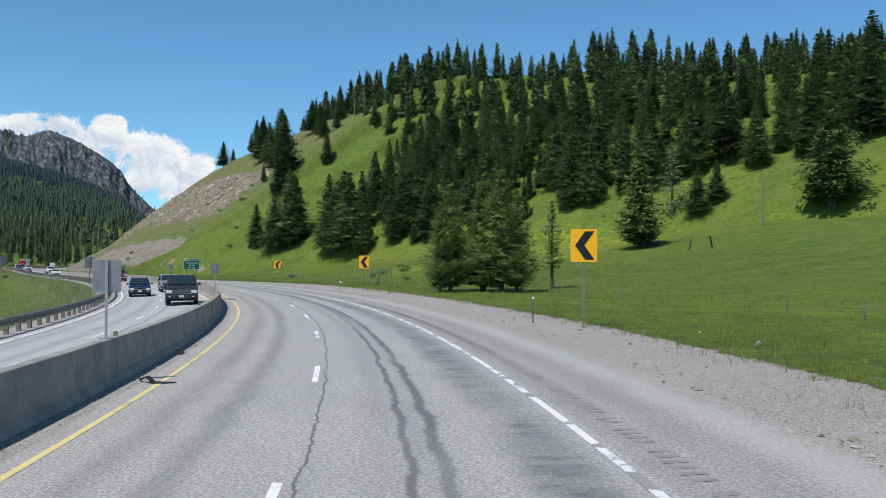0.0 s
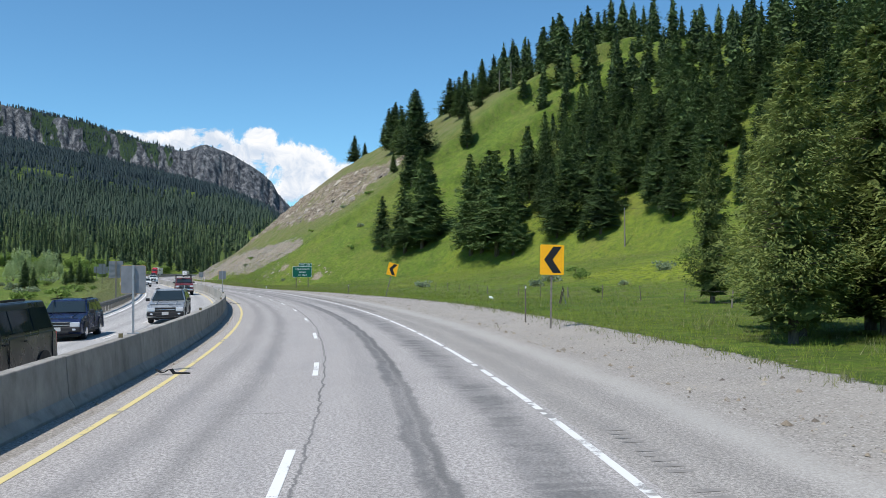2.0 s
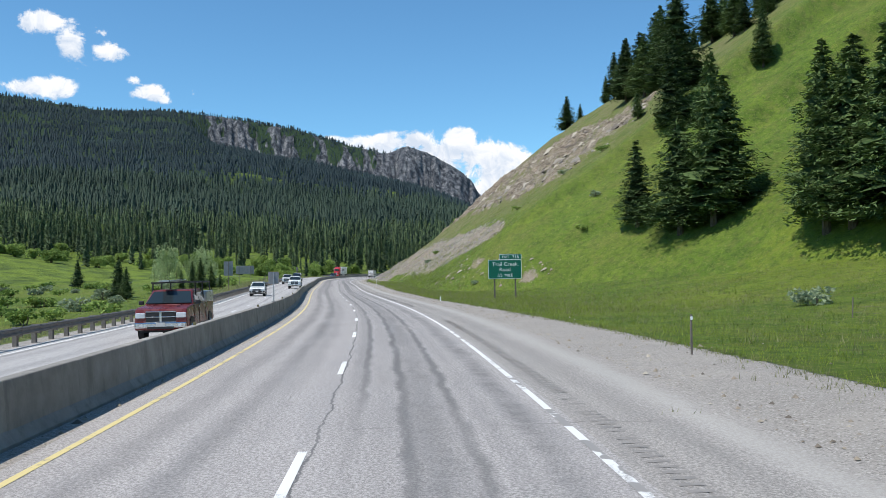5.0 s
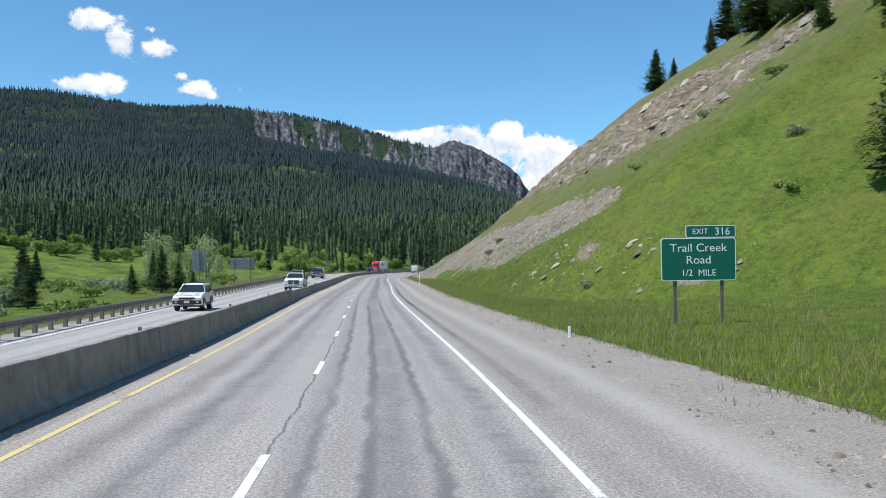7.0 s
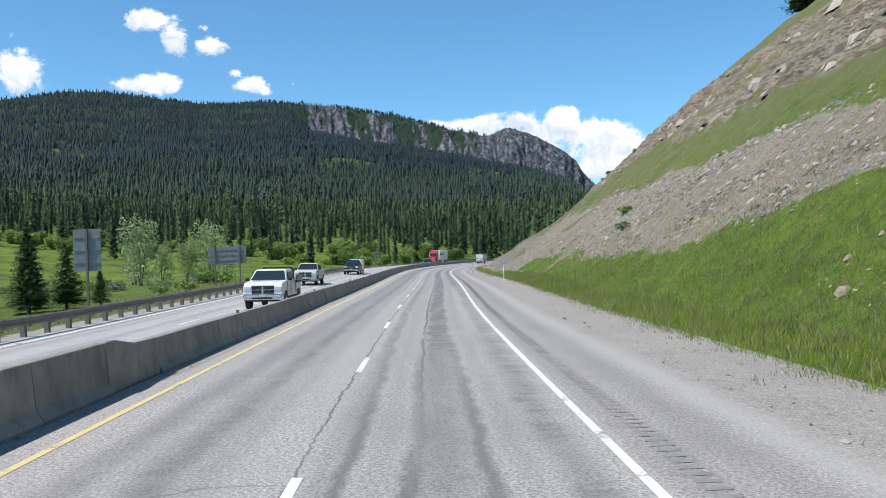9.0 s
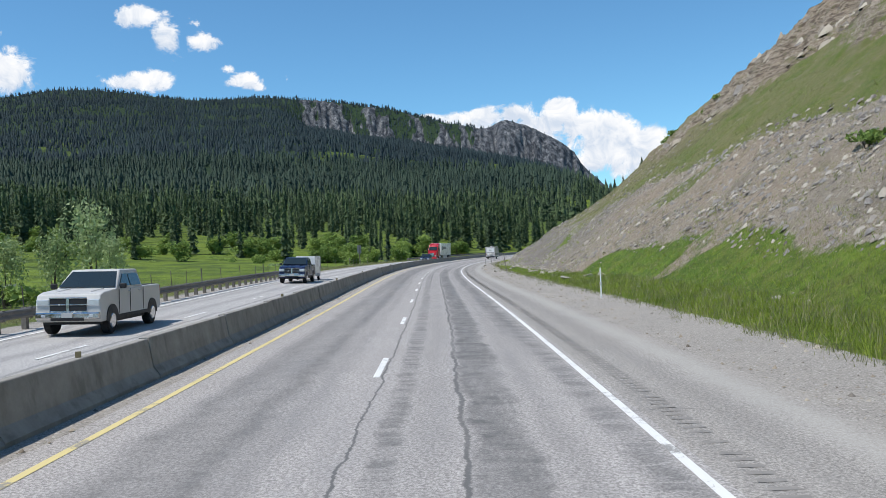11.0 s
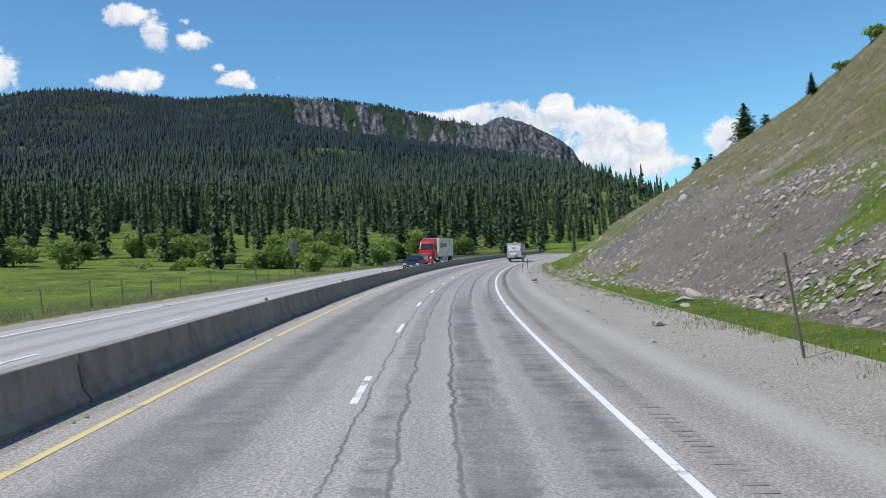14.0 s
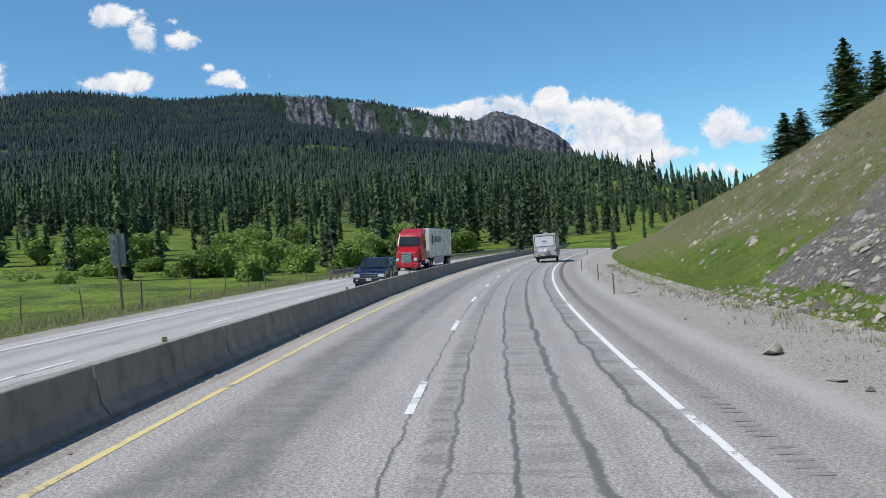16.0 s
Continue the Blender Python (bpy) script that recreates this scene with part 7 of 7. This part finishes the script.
def lorry(m):
    """Tractor with sleeper cab and a box trailer."""
    t = thing("lorry", "red sleeper-cab lorry pulling a white box trailer", "truck", "vehicles on the road", m)
    part("cab", rounded_body([(4.2, 0.9), (4.2, 3.7), (6.0, 3.55), (6.9, 2.35), (6.9, 0.9)], 1.22, 1.12, 1.0, 3.8, 0.12), M_RED, t)
    part("hood", rounded_body([(6.7, 0.55), (6.7, 2.2), (8.1, 1.75), (8.3, 0.55)], 1.1, 0.95, 0.6, 2.2, 0.12), M_RED, t)
    part("roof_fairing", rounded_body([(3.7, 3.55), (3.7, 4.0), (4.6, 4.0), (5.9, 3.5)], 1.15, 1.02, 3.5, 4.0, 0.08), M_RED, t)
    bm = bmesh.new()
    vs = [bm.verts.new(p) for p in ((-1.0, 6.86, 2.38), (1.0, 6.86, 2.38), (0.95, 6.3, 3.18), (-0.95, 6.3, 3.18), (-1.0, 6.8, 2.36), (1.0, 6.8, 2.36), (0.95, 6.24, 3.16), (-0.95, 6.24, 3.16))]
    for q in ((0, 1, 2, 3), (7, 6, 5, 4), (0, 4, 5, 1), (1, 5, 6, 2), (2, 6, 7, 3), (3, 7, 4, 0)):
        bm.faces.new([vs[i] for i in q])
    bmesh.ops.recalc_face_normals(bm, faces=bm.faces[:])
    bmesh.ops.translate(bm, vec=(0, 0.08, 0.03), verts=bm.verts[:])
    part("windscreen", bm, M_GLASS, t, "dark windscreen")
    part("grille", boxed((0, 8.28, 1.2), (1.0, 0.08, 0.95), None, 0.04), M_CHROME, t, "chrome grille")
    for i in range(5):
        part("grille_bar", boxed((0, 8.33, 0.85 + 0.18 * i), (0.92, 0.03, 0.05)), M_BLACK, t)
    part("bumper", boxed((0, 8.3, 0.5), (2.4, 0.3, 0.42), None, 0.08), M_RED, t)
    for x in (-1, 1):
        part("headlight", boxed((x * 0.86, 8.18, 1.05), (0.34, 0.2, 0.3), None, 0.05), M_LAMP, t, "clear headlight")
        part("mirror", boxed((x * 1.45, 6.6, 2.5), (0.22, 0.14, 0.75), None, 0.04), M_BLACK, t, "black mirror")
        part("mirror_arm", boxed((x * 1.28, 6.6, 2.75), (0.3, 0.04, 0.04)), M_BLACK, t)
        part("side_window", boxed((x * 1.17, 6.05, 2.75), (0.05, 0.75, 0.6), None, 0.01), M_GLASS, t, "dark side window")
        part("fuel_tank", rods((x * 0.95, 3.4, 0.75), (x * 0.95, 5.4, 0.75), 0.32, None, 14), M_CHROME, t)
        part("side_skirt", boxed((x * 1.25, -3.0, 0.75), (0.03, 5.5, 0.7)), M_OFFWHITE, t)
        for y in (7.4, 3.2, 1.95, -8.6, -9.9):
            wheel(t, x * 1.0, y, 0.5, 0.3 if y > 5 else 0.5)
    part("frame", boxed((0, 4.5, 0.75), (0.9, 7.5, 0.25)), M_BLACK, t)
    part("trailer_box", boxed((0, -4.0, 2.6), (2.6, 14.0, 2.85), None, 0.03), M_WHITE, t, "white box trailer")
    part("trailer_rail", boxed((0, -4.0, 1.12), (2.62, 14.02, 0.12)), M_GALV, t)
    for x in (-1, 1):
        part("emblem", boxed((x * 1.31, -1.6, 2.9), (0.012, 4.2, 0.62)), M_GREY, t, "grey lettering shape on the side")
        part("emblem", boxed((x * 1.31, 1.4, 2.9), (0.012, 0.8, 0.95), None, 0.004), M_BLACK, t, "dark badge shape on the side")


lorry(oncoming(483.0, -10.2))

# ---- clouds: a far backdrop behind the mountain ----
def make_cloud_sheet():
    k = Mat("clouds", 1.0, 0.0, 0.0)
    v = k.coord()
    mask = k.attr("mask").outputs["Fac"]
    billow = k.noise(v, 0.0055, 9, 0.66, 0.4)
    wisp = k.noise(v, 0.02, 6, 0.7)
    body = k.math("ADD", mask, k.math("ADD", k.math("MULTIPLY", k.math("SUBTRACT", billow, 0.5), 1.7), k.math("MULTIPLY", k.math("SUBTRACT", wisp, 0.5), 0.4)))
    alpha = k.step(body, 0.43, 0.7)
    fold = k.noise(v, 0.009, 7, 0.6, 0.8)
    shade = k.math("ADD", k.math("MULTIPLY", fold, 0.9), k.math("MULTIPLY", k.attr("belly").outputs["Fac"], 0.32))
    em = k.node("ShaderNodeEmission")
    k.link(k.ramp(shade, (0.36, (0.98, 0.98, 0.98)), (0.5, (0.84, 0.87, 0.92)), (0.66, (0.62, 0.7, 0.82))), em.inputs["Color"])
    tr = k.node("ShaderNodeBsdfTransparent")
    mx = k.node("ShaderNodeMixShader")
    k.link(alpha, mx.inputs[0])
    k.link(tr.outputs[0], mx.inputs[1])
    k.link(em.outputs[0], mx.inputs[2])
    k.link(mx.outputs[0], k.t.nodes["Material Output"].inputs["Surface"])
    return k.m


# bearing, height (degrees), half width, half height, strength
PUFFS = [(-24.4, 11.8, 2.0, 1.3, 0.95), (-26.5, 11.8, 2.6, 1.3, 0.9), (-24.7, 14.0, 0.3, 0.4, 0.55), (-16.9, 15.1, 1.5, 0.7, 0.82), (-15.5, 14.2, 0.95, 1.3, 0.85), (-13.1, 13.8, 1.4, 0.65, 0.8), (-13.7, 14.9, 0.9, 0.5, 0.5),
         (-12.5, 15.1, 0.55, 0.45, 0.48), (-17.2, 11.4, 2.0, 0.7, 0.95), (-11.8, 12.1, 0.6, 0.4, 0.72), (-10.8, 11.4, 1.2, 0.5, 0.8), (-10.1, 11.0, 0.7, 0.4, 0.75), (-8.2, 11.5, 0.22, 0.4, 0.6), (-13.2, 12.3, 0.25, 0.2, 0.5)]
BANK = [(0.6, 8.7, 1.3, 0.4, 0.75), (2.4, 8.5, 1.6, 0.6, 0.92), (4.2, 8.5, 1.6, 0.65, 0.95), (6.4, 8.7, 1.1, 0.75, 0.95), (9.3, 8.5, 1.3, 0.85, 1.0), (7.6, 7.6, 2.0, 1.0, 0.95), (11.2, 7.6, 2.0, 1.0, 1.0), (13.0, 7.1, 1.4, 1.1, 0.95), (14.7, 6.3, 1.4, 0.9, 0.9),
        (11.9, 5.8, 3.0, 1.5, 0.9), (14.3, 4.7, 2.4, 1.1, 0.85), (16.6, 4.6, 1.2, 0.6, 0.7), (17.6, 3.4, 1.6, 0.5, 0.6), (19.7, 5.7, 1.6, 1.0, 0.95), (21.0, 5.1, 1.4, 0.8, 0.9), (20.0, 3.2, 1.5, 0.6, 0.6)]
cb, ce = np.arange(-36, 36.01, 0.2), np.arange(1.0, 18.01, 0.15)
CB, CE = np.meshgrid(cb, ce, indexing="ij")
mask, belly = np.zeros_like(CB), np.zeros_like(CB)
for b, e, w, h, k in PUFFS + BANK:
    q = ((CB - b) / w) ** 2 + ((CE - e) / h) ** 2
    blob = k * np.exp(-q * 0.7)
    belly = np.maximum(belly, np.clip((e - CE) / h, 0, 1) * np.exp(-q * 0.7))
    mask = np.maximum(mask, blob)
CR = 4800.0
clouds = raw("clouds", np.stack([MX + CR * np.sin(np.radians(CB)), MY + CR * np.cos(np.radians(CB)), 2.4 + CR * np.tan(np.radians(CE))], -1).reshape(-1, 3), grid_faces(len(cb), len(ce)), make_cloud_sheet(), flat=False)
tagged(clouds, "white cumulus clouds far behind the mountain", "clouds", kind="structure")
weight(clouds, "mask", mask)
weight(clouds, "belly", belly)
